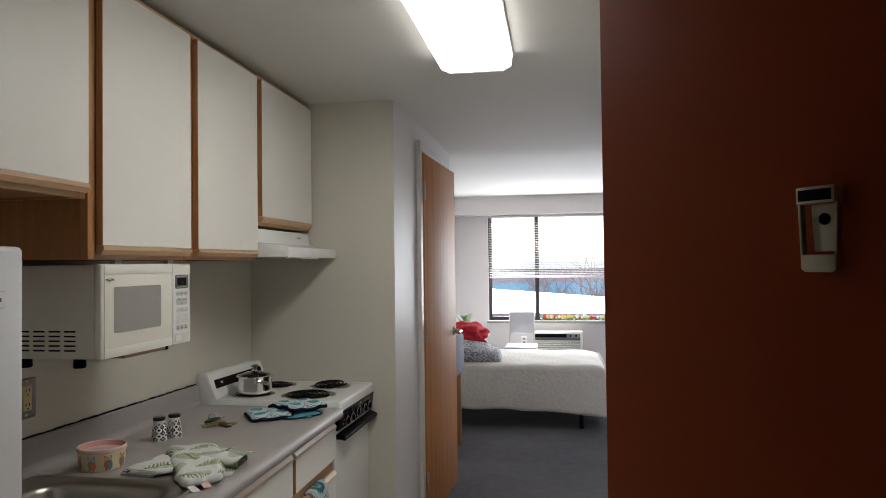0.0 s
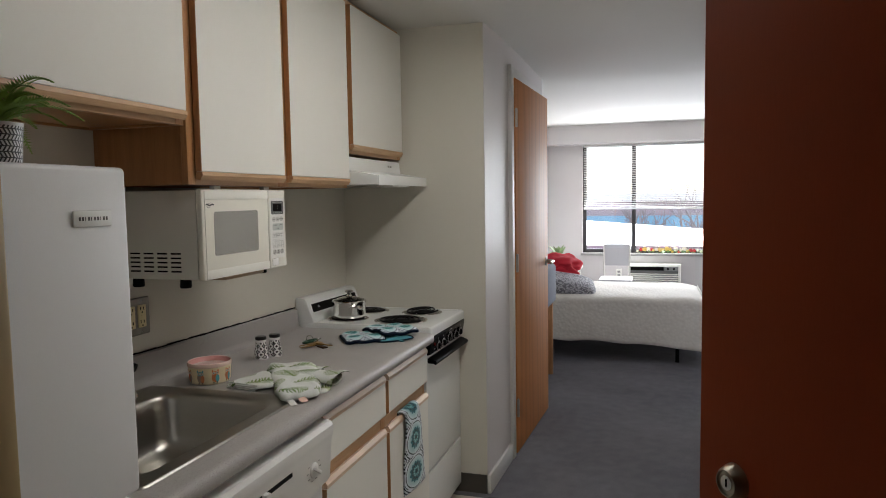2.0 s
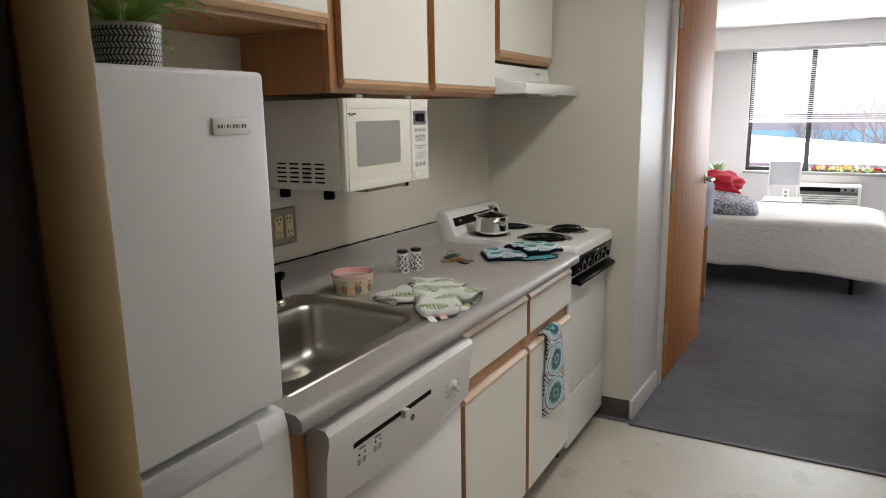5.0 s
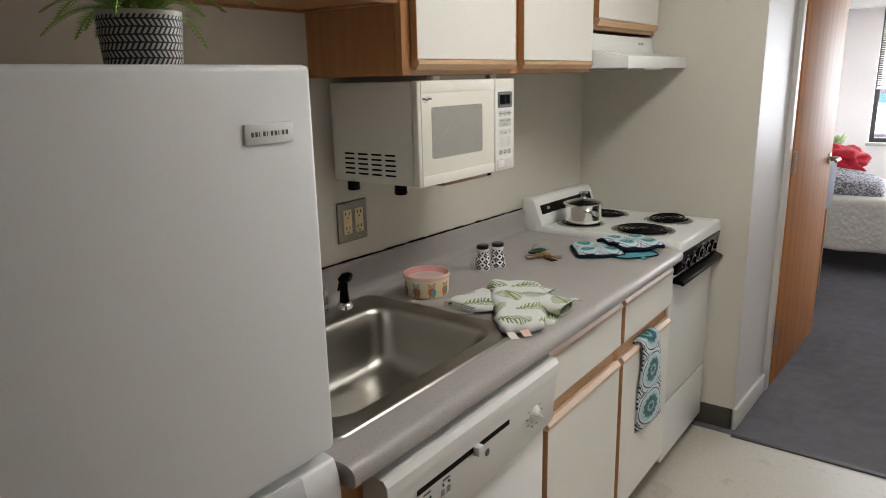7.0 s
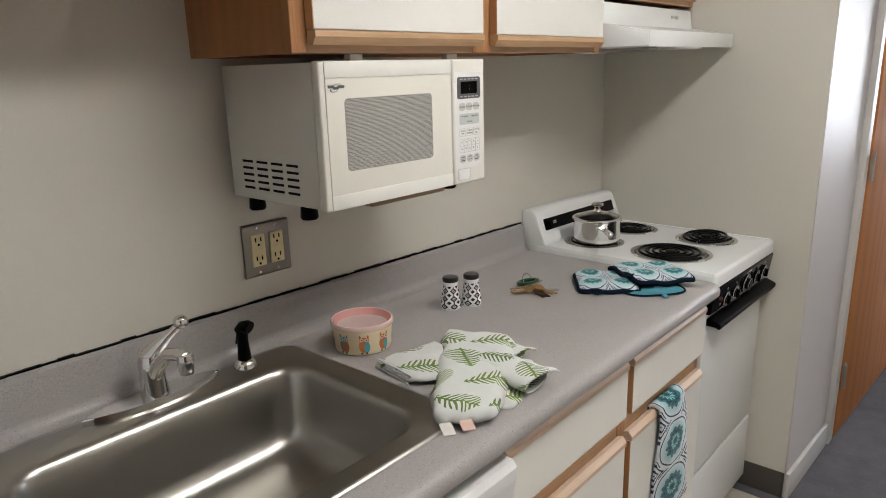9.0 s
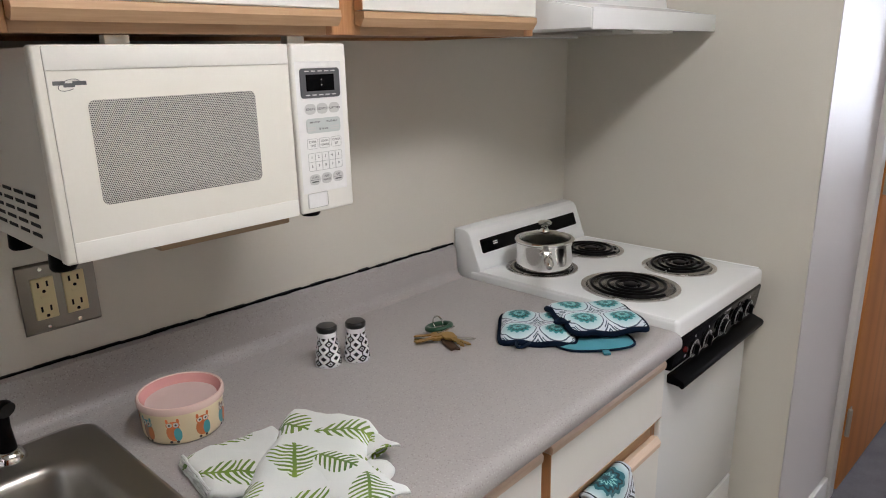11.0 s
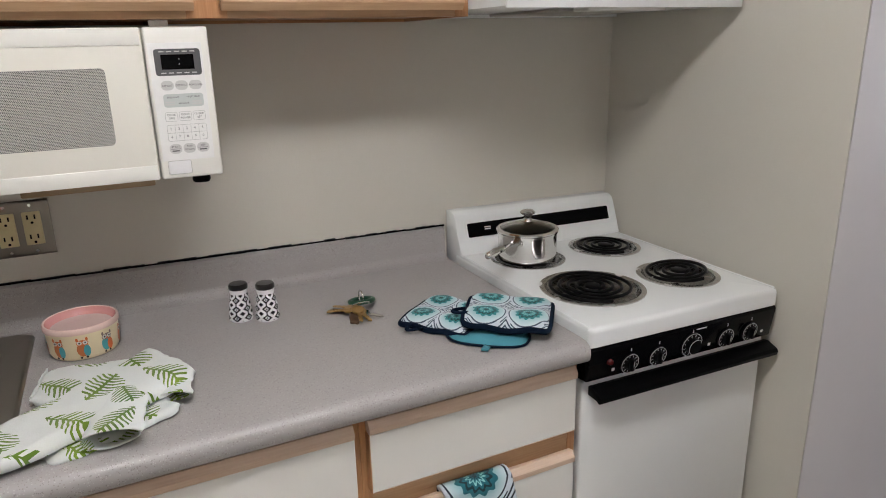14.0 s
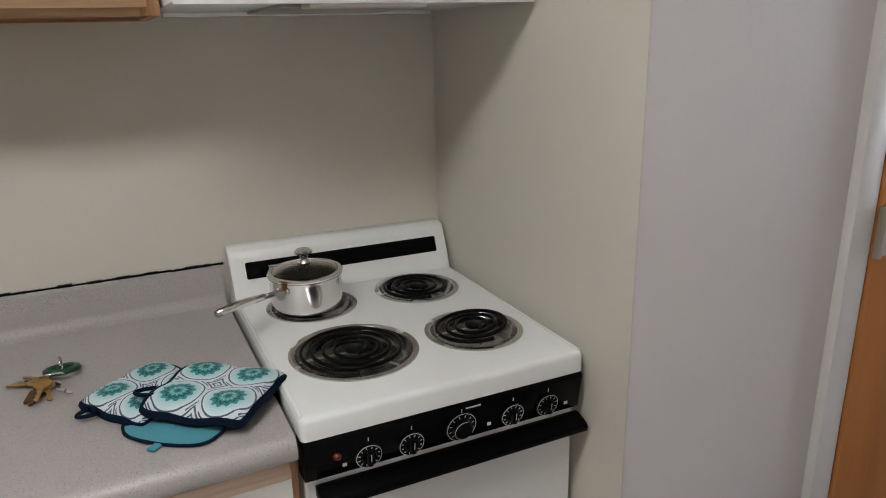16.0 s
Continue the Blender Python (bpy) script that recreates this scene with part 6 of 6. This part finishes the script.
def closet_door():
    hx, hy, fx, fy = 0.768, 0.530, 0.812, 1.400
    d = Vector((fx - hx, fy - hy, 0))
    W = d.length
    ang = math.degrees(math.atan2(d.y, d.x))
    t = thing("closet_door", "oak veneer door slightly ajar in the corridor wall", "door", m=pose(hx, hy, 0.0, 0, 0, ang))
    # own axes: x from hinge to free edge, -y the face towards the corridor
    part("door_leaf", bx(0.003, W, -0.002, 0.040, 0.012, 2.075, 0.0015), DOORWOOD, t, "oak veneer slab")
    for z in (0.268, 1.076, 1.862):
        h = part("hinge", lathe([(0.0075, -0.048), (0.0075, 0.048), (0.004, 0.052), (0, 0.052)], (-0.001, -0.008, z), 12), NICKEL, t, "satin nickel hinge")
        part("hinge_plate", bx(0.002, 0.030, -0.0045, -0.002, z - 0.048, z + 0.048), NICKEL, h)
    zc = 1.015
    rose = part("handle_rose", moved(lathe([(0.030, 0), (0.029, 0.006), (0.014, 0.010), (0.012, 0.045), (0, 0.045)], (0, 0, 0), 24), Matrix.Translation((W - 0.065, -0.002, zc)) @ Matrix.Rotation(radians(90), 4, "X")), NICKEL, t, "satin nickel rose")
    part("lever", tube([(W - 0.065, -0.040, zc), (W - 0.065, -0.052, zc), (W - 0.085, -0.056, zc + 0.001), (W - 0.165, -0.052, zc - 0.003)], 0.0085, 10), NICKEL, rose, "satin nickel lever")


closet_door()
cas = bx(0.743, 0.764, 0.465, 0.524, 0.0, 2.135, 0.002)
cas = bx(0.743, 0.764, 1.425, 1.475, 0.0, 2.135, 0.002, bm=cas)
cas = bx(0.743, 0.764, 0.524, 1.425, 2.085, 2.135, 0.002, bm=cas)
cas = bx(0.62, 0.743, 0.470, 0.524, 0.0, 2.12, bm=cas)
cas = bx(0.62, 0.743, 1.425, 1.470, 0.0, 2.12, bm=cas)
cas = bx(0.62, 0.743, 0.524, 1.425, 2.085, 2.12, bm=cas)
structure("door_frame_closet", cas, TRIM, "white painted steel closet door frame")

# ---- bedroom ----
def window():
    t = tagged(new("window_1"), "wide dark-framed sliding window", "", "", "structure")
    INV[t.name] = Matrix.Identity(4)
    y0, y1 = 5.79, 5.85
    for a, b in ((WX0, WX0 + 0.045), (1.226, 1.278), (2.70, WX1)):
        part("window_frame", bx(a, b, y0, y1, WZ0, WZ1, 0.003), BRONZE, t)
    for a, b in ((WZ0, WZ0 + 0.045), (WZ1 - 0.04, WZ1)):
        part("window_frame", bx(WX0 + 0.045, 2.70, y0 + 0.002, y1 - 0.002, a, b), BRONZE, t)
    for a, b in ((WX0 + 0.045, 1.226), (1.278, 2.70)):
        g = part("pane", bx(a, b, 5.815, 5.821, WZ0 + 0.045, WZ1 - 0.04), GLASS, t)
        g.visible_shadow = False
    part("window_sill", bx(WX0 - 0.02, WX1 + 0.02, 5.69, 5.79, WZ0 - 0.03, WZ0, 0.003), mat("grey_stone_sill", (0.30, 0.29, 0.28), 0.4), t)


window()


def blind(x0, x1):
    t = thing("venetian_blind", "white venetian blind half lowered over the window", "blind", ((x0 + x1) / 2, 5.73, 2.05))
    part("head_rail", bx(x0, x1, 5.715, 5.745, 2.045, 2.072, 0.002), BLIND, t)
    n = 34
    for k in range(n):
        z = 1.290 + k * (2.045 - 1.290) / n
        part("slat", moved(bx(x0 + 0.004, x1 - 0.004, -0.0125, 0.0125, -0.0006, 0.0006), Matrix.Translation((0, 5.73, z)) @ Matrix.Rotation(radians(-13), 4, "X")), BLIND, t)
    part("bottom_rail", bx(x0 + 0.003, x1 - 0.003, 5.718, 5.742, 1.262, 1.280, 0.003), BLIND, t)
    for x in [x0 + 0.12 + k * (x1 - x0 - 0.24) / 3 for k in range(4)]:
        part("cord", bx(x - 0.001, x + 0.001, 5.716, 5.718, 1.26, 2.04), BLIND, t)


blind(0.635, 2.70)


def air_conditioner():
    x0, x1, z0, z1 = 1.190, 1.812, 0.235, 0.585
    t = thing("air_conditioner", "white through-wall air conditioner under the window", "air conditioner", ((x0 + x1) / 2, 5.7, z0))
    part("casing", bx(x0, x1, 5.60, 5.749, z0, z1, 0.008), CREAM_WHITE, t)
    # flat plate on the casing; the shade behind the louvres is its dark colour
    part("recess", bx(x0 + 0.03, x1 - 0.03, 5.594, 5.600, z0 + 0.03, z1 - 0.03), mat("grille_shade_dark", (0.12, 0.12, 0.12), 0.6), t)
    for k in range(9):
        z = z0 + 0.035 + k * 0.024
        part("louvre", moved(bx(x0 + 0.03, x1 - 0.03, -0.003, 0.003, -0.009, 0.009), Matrix.Translation((0, 5.593, z)) @ Matrix.Rotation(radians(30), 4, "X")), CREAM_WHITE, t)
    part("outlet_slot", bx(x0 + 0.03, x1 - 0.20, 5.590, 5.594, z1 - 0.075, z1 - 0.03), BLACK, t)
    cp = part("control_panel", bx(x1 - 0.19, x1 - 0.03, 5.588, 5.594, z1 - 0.078, z1 - 0.028, 0.002), mat("grey_panel", (0.25, 0.25, 0.25), 0.5), t)
    for x in (x1 - 0.15, x1 - 0.08):
        part("knob", moved(lathe([(0.014, 0), (0.012, 0.012), (0, 0.012)], (0, 0, 0), 14), Matrix.Translation((x, 5.588, z1 - 0.053)) @ Matrix.Rotation(radians(90), 4, "X")), BLACK, cp)


air_conditioner()


def quilt_cloth():
    m, nt, b = base("white_quilted_bedspread")
    v = nt.nodes.new("ShaderNodeTexVoronoi")
    v.inputs["Scale"].default_value = 42
    v.feature = "SMOOTH_F1"
    nt.links.new(nt.nodes.new("ShaderNodeTexCoord").outputs["Object"], v.inputs["Vector"])
    tone = noise_tex(nt, 3, 3)
    c = mix(nt, tone, (0.66, 0.63, 0.58), (0.76, 0.73, 0.68))
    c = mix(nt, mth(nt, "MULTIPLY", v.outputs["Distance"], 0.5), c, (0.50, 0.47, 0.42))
    nt.links.new(c, b.inputs["Base Color"])
    b.inputs["Roughness"].default_value = 0.9
    bump(nt, b, v.outputs["Distance"], 0.5, 0.008)
    return m


def bed():
    t = thing("bed", "bed made up with a white quilted bedspread on a dark frame", "bed", (1.05, 3.45, 0))
    x0, x1, y0, y1, z = 0.20, 1.90, 2.90, 4.02, 0.565
    part("mattress", bx(x0 + 0.02, x1 - 0.03, y0 + 0.03, y1 - 0.03, 0.24, z - 0.012, 0.05, 3), mat("mattress_ticking", (0.6, 0.6, 0.58), 0.9), t)
    part("frame", bx(x0, x1 - 0.05, y0 + 0.05, y1 - 0.05, 0.175, 0.235, 0.004), RUBBER, t, "dark metal bed frame")
    for x in (x0 + 0.1, 1.69):
        for y in (y0 + 0.065, y1 - 0.07):
            part("leg", lathe([(0.02, 0), (0.02, 0.01), (0.017, 0.012), (0.017, 0.18), (0, 0.18)], (x, y, 0), 12), BLACK, t)
    part("caster_block", bx(1.72, 1.84, y0 + 0.10, y0 + 0.30, 0.13, 0.235, 0.02), BLACK, t)
    # bedspread: top and hanging sides in one sheet
    def f(u, v):
        # across: v from front hem, over the top, to the back hem
        L = 0.40 + (y1 - y0) + 0.40
        s = v * L
        r = 0.0
        U = x0 + (x1 - x0) * u
        wob = 0.012 * noise.noise(Vector((u * 9, v * 3, 1))) + 0.02 * max(0, u - 0.8)
        end = max(0.0, (u - 0.86) / 0.14)
        hang = 0.352 + 0.055 * u + 0.02 * noise.noise(Vector((u * 5, 0, 4)))
        top = z + 0.008 * noise.noise(Vector((u * 7, v * 7, 2))) - 0.03 * end ** 3
        if s < 0.40:
            q = 1 - s / 0.40
            return Vector((U + 0.10 * end * q, y0 - 0.012 - 0.05 * q * (0.4 + 0.6 * u) - wob * q, top - 0.02 * (1 - q) ** 4 * 0 - hang * q - 0.012 * (q > 0)))
        if s > L - 0.40:
            q = (s - L + 0.40) / 0.40
            return Vector((U, y1 + 0.012 + 0.05 * q + wob * q, top - 0.40 * q))
        e = min(s - 0.40, L - 0.40 - s)
        return Vector((U, y0 + (s - 0.40), top - 0.014 * math.exp(-e / 0.03)))
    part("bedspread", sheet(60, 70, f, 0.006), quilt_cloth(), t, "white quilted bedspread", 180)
    def g(u, v):
        q = v
        return Vector((x1 + 0.012 + 0.06 * q, y0 + (y1 - y0) * u, z - 0.03 - 0.38 * q + 0.01 * noise.noise(Vector((u * 6, v, 7)))))
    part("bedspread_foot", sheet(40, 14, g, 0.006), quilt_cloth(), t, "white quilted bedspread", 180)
    return t


bed()


def cushion(name, label, category, m, sx, sy, h, material, n=24):
    def f(s):
        def g(u, v):
            a, b = u * 2 - 1, v * 2 - 1
            k = max(0.0, (1 - a ** 4) * (1 - b ** 4)) ** 0.5
            pin = 1 - 0.07 * (a * a * b * b)
            return Vector((a * sx / 2 * pin, b * sy / 2 * pin, s * h / 2 * k + 0.008 * noise.noise(Vector((u * 4, v * 4, 3 + s))) * k))
        return g
    bm = join(sheet(n, n, f(1)), sheet(n, n, f(-1)))
    bmesh.ops.remove_doubles(bm, verts=bm.verts, dist=0.0004)
    t = thing(name, label, category, m=m)
    part("cover", bm, material, t, sharp=180)
    return t


def grey_print():
    m, nt, b = base("grey_patterned_cotton")
    n1 = noise_tex(nt, 17, 2)
    f = mth(nt, "GREATER_THAN", mth(nt, "FRACT", mth(nt, "MULTIPLY", n1, 7.0)), 0.5)
    nt.links.new(mix(nt, f, (0.16, 0.16, 0.18), (0.48, 0.48, 0.51)), b.inputs["Base Color"])
    b.inputs["Roughness"].default_value = 0.9
    return m


cushion("pillow", "grey patterned pillow on the bed", "pillow", pose(0.70, 3.20, 0.63, 8, 10, 8), 0.58, 0.46, 0.17, grey_print())
RED = mat("red_plush", (0.50, 0.012, 0.03), 0.9, var=0.3, scale=8, grain=200, relief=0.6)


def plush(u0, label):
    t = thing("red_blanket", label, "blanket", (0.72, 3.45, 0.70))
    def f(u, v):
        a, b = u * 2 * math.pi, v * math.pi
        r = 1 + 0.16 * noise.noise(Vector((2.2 * math.cos(a) * math.sin(b), 2.2 * math.sin(a) * math.sin(b), 2.2 * math.cos(b)))) + 0.10 * noise.noise(Vector((6 * math.cos(a) * math.sin(b), 6 * math.sin(a) * math.sin(b), 6 * math.cos(b))))
        return Vector((0.60 + 0.22 * r * math.cos(a) * math.sin(b), 3.52 + 0.24 * r * math.sin(a) * math.sin(b), 0.77 + 0.115 * r * math.cos(b)))
    part("folded_body", sheet(48, 28, f), RED, t, sharp=180)
    def g(u, v):
        return Vector((0.54 + 0.26 * u + 0.03 * math.sin(v * 5), 3.36 - 0.12 * v, 0.84 - 0.16 * v * v - 0.12 * u * u + 0.02 * noise.noise(Vector((u * 5, v * 5, 1)))))
    part("draped_flap", sheet(20, 20, g, 0.02), RED, t, sharp=180)
    return t


plush(0, "bundled red plush blanket on the pillow")


def desk_chair(label, m, pad, frame_mat):
    t = thing("chair", label, "chair", m=m)
    # own axes: back rest at -y
    for x in (-0.15, 0.15):
        part("back_post", tube([(x, -0.20, 0.0), (x, -0.20, 0.42), (x, -0.225, 0.83)], 0.011, 8), frame_mat, t)
        part("leg", tube([(x, 0.18, 0.0), (x, 0.17, 0.42)], 0.011, 8), frame_mat, t)
    part("seat", bx(-0.19, 0.19, -0.20, 0.20, 0.41, 0.455, 0.015, 3), pad, t)
    part("backrest", bx(-0.155, 0.155, -0.245, -0.215, 0.58, 0.845, 0.013, 3), pad, t)
    return t


GREYPAD = mat("light_grey_upholstery", (0.46, 0.46, 0.48), 0.85, var=0.08, grain=300, relief=0.4)
desk_chair("light grey upholstered chair standing by the window", pose(1.065, 5.20, 0.002, 0, 0, 180), GREYPAD, mat("pale_metal", (0.6, 0.58, 0.55), 0.4, 0.6))


def armchair():
    t = thing("lounge_chair", "grey-blue upholstered chair with oak frame near the bed", "chair", m=pose(0.425, 2.12, 0.002))
    pad = mat("grey_blue_upholstery", (0.22, 0.23, 0.27), 0.9, var=0.08, grain=300, relief=0.4)
    for y in (-0.2, 0.2):
        part("leg", bx(0.255, 0.292, y - 0.018, y + 0.018, 0.0, 0.60, 0.004), OAKV, t)
        part("leg", bx(-0.25, -0.213, y - 0.018, y + 0.018, 0.0, 0.44, 0.004), OAKV, t)
    part("seat", bx(-0.25, 0.25, -0.18, 0.18, 0.40, 0.48, 0.02, 3), pad, t)
    part("backrest", bx(0.245, 0.315, -0.24, 0.24, 0.59, 0.90, 0.03, 4), pad, t)


armchair()


def plug_outlet():
    t = thing("wall_outlet", "small white outlet under the bedroom window", "outlet", (1.075, 5.749, 0.40))
    part("cover_plate", bx(1.04, 1.11, 5.743, 5.7495, 0.39, 0.505, 0.002), CREAM_WHITE, t)
    for z in (0.415, 0.46):
        part("receptacle", bx(1.058, 1.092, 5.740, 5.744, z, z + 0.026, 0.002), mat("grey_socket", (0.3, 0.3, 0.3), 0.5), t)


plug_outlet()


def side_table():
    t = thing("bedside_table", "small white bedside table with a plant", "table", (0.42, 4.7, 0))
    part("tabletop", bx(0.17, 0.70, 4.42, 4.98, 0.60, 0.63, 0.004), LAMINATE, t)
    for x in (0.20, 0.66):
        for y in (4.46, 4.94):
            part("leg", bx(x - 0.015, x + 0.015, y - 0.015, y + 0.015, 0, 0.6), LAMINATE, t)


side_table()


def leafy(t, c, n, L, w, material, g, name="leaf"):
    for k in range(n):
        az, el = g.uniform(0, 6.28), g.uniform(0.2, 1.4)
        d = Vector((math.cos(az) * math.cos(el), math.sin(az) * math.cos(el), math.sin(el)))
        s = Vector((-math.sin(az), math.cos(az), 0))
        l = L * g.uniform(0.6, 1.1)
        bm = bmesh.new()
        prof = [(0, 0.1), (0.3, 0.9), (0.55, 1.0), (0.8, 0.6), (1.0, 0.05)]
        a = [bm.verts.new(Vector(c) + d * l * q + s * w * e - Vector((0, 0, 0.3 * l * q * q))) for q, e in prof]
        b = [bm.verts.new(Vector(c) + d * l * q - s * w * e - Vector((0, 0, 0.3 * l * q * q))) for q, e in prof]
        for i in range(4):
            bm.faces.new((a[i], a[i + 1], b[i + 1], b[i]))
        part(name, bm, material, t, sharp=180)


def pale_plant():
    t = thing("potted_plant", "variegated pale green houseplant in a white pot", "plant", (0.45, 4.68, 0.63))
    part("pot", lathe([(0.0, 0.0), (0.055, 0.0), (0.07, 0.11), (0.065, 0.11), (0.0, 0.10)], (0.45, 4.68, 0.63), 20), CREAM_WHITE, t)
    leafy(t, (0.45, 4.68, 0.74), 24, 0.22, 0.025, mat("pale_leaf", (0.30, 0.40, 0.20), 0.6, var=0.4, scale=20), random.Random(3))


pale_plant()


def flower_garland():
    t = thing("flower_garland", "garland of red and yellow artificial flowers along the windowsill", "flowers", (1.95, 5.73, WZ0))
    g = random.Random(8)
    red = mat("red_petal", (0.55, 0.02, 0.03), 0.7, var=0.2)
    yel = mat("yellow_petal", (0.70, 0.50, 0.14), 0.7, var=0.2)
    wht = mat("cream_petal", (0.75, 0.70, 0.60), 0.7, var=0.1)
    grn = mat("garland_leaf", (0.09, 0.20, 0.05), 0.6, var=0.3)
    x = 1.30
    while x < 2.68:
        r = g.choice((0.020, 0.026, 0.034))
        c = Vector((x, 5.735 + g.uniform(-0.015, 0.015), WZ0 + r + g.uniform(0.0, 0.03)))
        bm = bmesh.new()
        for k in range(7):
            a = k * 2 * math.pi / 7 + g.random()
            d = Vector((math.cos(a), -0.5, math.sin(a))).normalized()
            s = Vector((-math.sin(a), 0, math.cos(a)))
            bm.faces.new([bm.verts.new(c + p) for p in (Vector((0, 0, 0)), d * r * 0.6 + s * r * 0.45, d * r, d * r * 0.6 - s * r * 0.45)])
        bmesh.ops.create_icosphere(bm, subdivisions=1, radius=r * 0.35, matrix=Matrix.Translation(c - Vector((0, r * 0.3, 0))))
        part("flower", bm, g.choice((red, red, yel, wht, yel)), t)
        leafy(t, (x + 0.01, 5.735, WZ0 + 0.01), 3, 0.06, 0.012, grn, g)
        x += g.uniform(0.022, 0.045)


flower_garland()

# ---- outdoors ----
structure("ground", bx(-60, 60, 5.9, 90, -5.2, -5.0), mat("pale_winter_ground", (0.55, 0.53, 0.50), 0.9, var=0.2, scale=0.3, grain=4), "pale winter ground outside")


def far_building():
    t = thing("far_building", "low building with teal and mauve bands across the street", "building", (3, 27, -5))
    part("wall", bx(-22, 26, 25, 33, -5.0, 1.2), mat("pale_cladding", (0.27, 0.23, 0.26), 0.7, var=0.1, scale=0.4, grain=3), t, "pale wall")
    part("band", bx(-14, 22, 24.87, 25.0, -0.75, 0.08), mat("mauve_cladding", (0.24, 0.17, 0.21), 0.7, var=0.1, scale=0.4, grain=3), t, "mauve band")
    part("band", bx(-14, 22, 24.85, 25.0, 0.08, 0.62), mat("teal_cladding", (0.15, 0.30, 0.42), 0.6, var=0.1, scale=0.4, grain=3), t, "teal band")
    part("roof", bx(-22.3, 26.3, 24.7, 33.3, 1.2, 1.5), mat("pale_roof", (0.6, 0.6, 0.62), 0.7), t)
    for k in range(12):
        x = -13 + k * 3
        w = part("window", bx(x, x + 1.6, 24.9, 25.01, -4.0, -2.2), mat("window_dark", (0.12, 0.14, 0.18), 0.2), t)


far_building()


def bare_tree(x, y, h, seed):
    t = thing("bare_tree", "leafless winter tree with grey branches outside the window", "tree", (x, y, -5.0), "bare trees outside")
    g = random.Random(seed)
    bark = mat("grey_bark", (0.20, 0.17, 0.17), 0.9, var=0.2, scale=4)
    trunk_top = Vector((x, y, -5 + h * 0.45))
    part("trunk", tube([(x, y, -5.0), (x + 0.05, y, -5 + h * 0.25), trunk_top], 0.14, 9, radii=[0.2, 0.16, 0.11]), bark, t)
    crown = bmesh.new()
    def grow(p, d, l, r, depth):
        nonlocal crown
        q = p + d * l * 0.5 + Vector((g.uniform(-0.1, 0.1), g.uniform(-0.1, 0.1), 0.05)) * l
        e = p + d * l
        crown = join(crown, tube([p, q, e], r, 5, radii=[r, r * 0.85, r * 0.6]))
        if depth:
            for _ in range(3):
                nd_ = (d + Vector((g.uniform(-0.75, 0.75), g.uniform(-0.75, 0.75), g.uniform(-0.1, 0.6)))).normalized()
                grow(e - d * l * g.uniform(0, 0.3), nd_, l * g.uniform(0.6, 0.8), r * 0.58, depth - 1)
    for k in range(4):
        a = k * 1.6 + g.random()
        grow(trunk_top, Vector((math.cos(a) * 0.6, math.sin(a) * 0.6, 0.8)).normalized(), h * 0.2, 0.075, 3)
    part("crown", crown, bark, t, "bare branches")


bare_tree(2.1, 15.0, 6.9, 1)
bare_tree(3.9, 16.5, 7.4, 4)
bare_tree(0.3, 19.0, 7.2, 6)
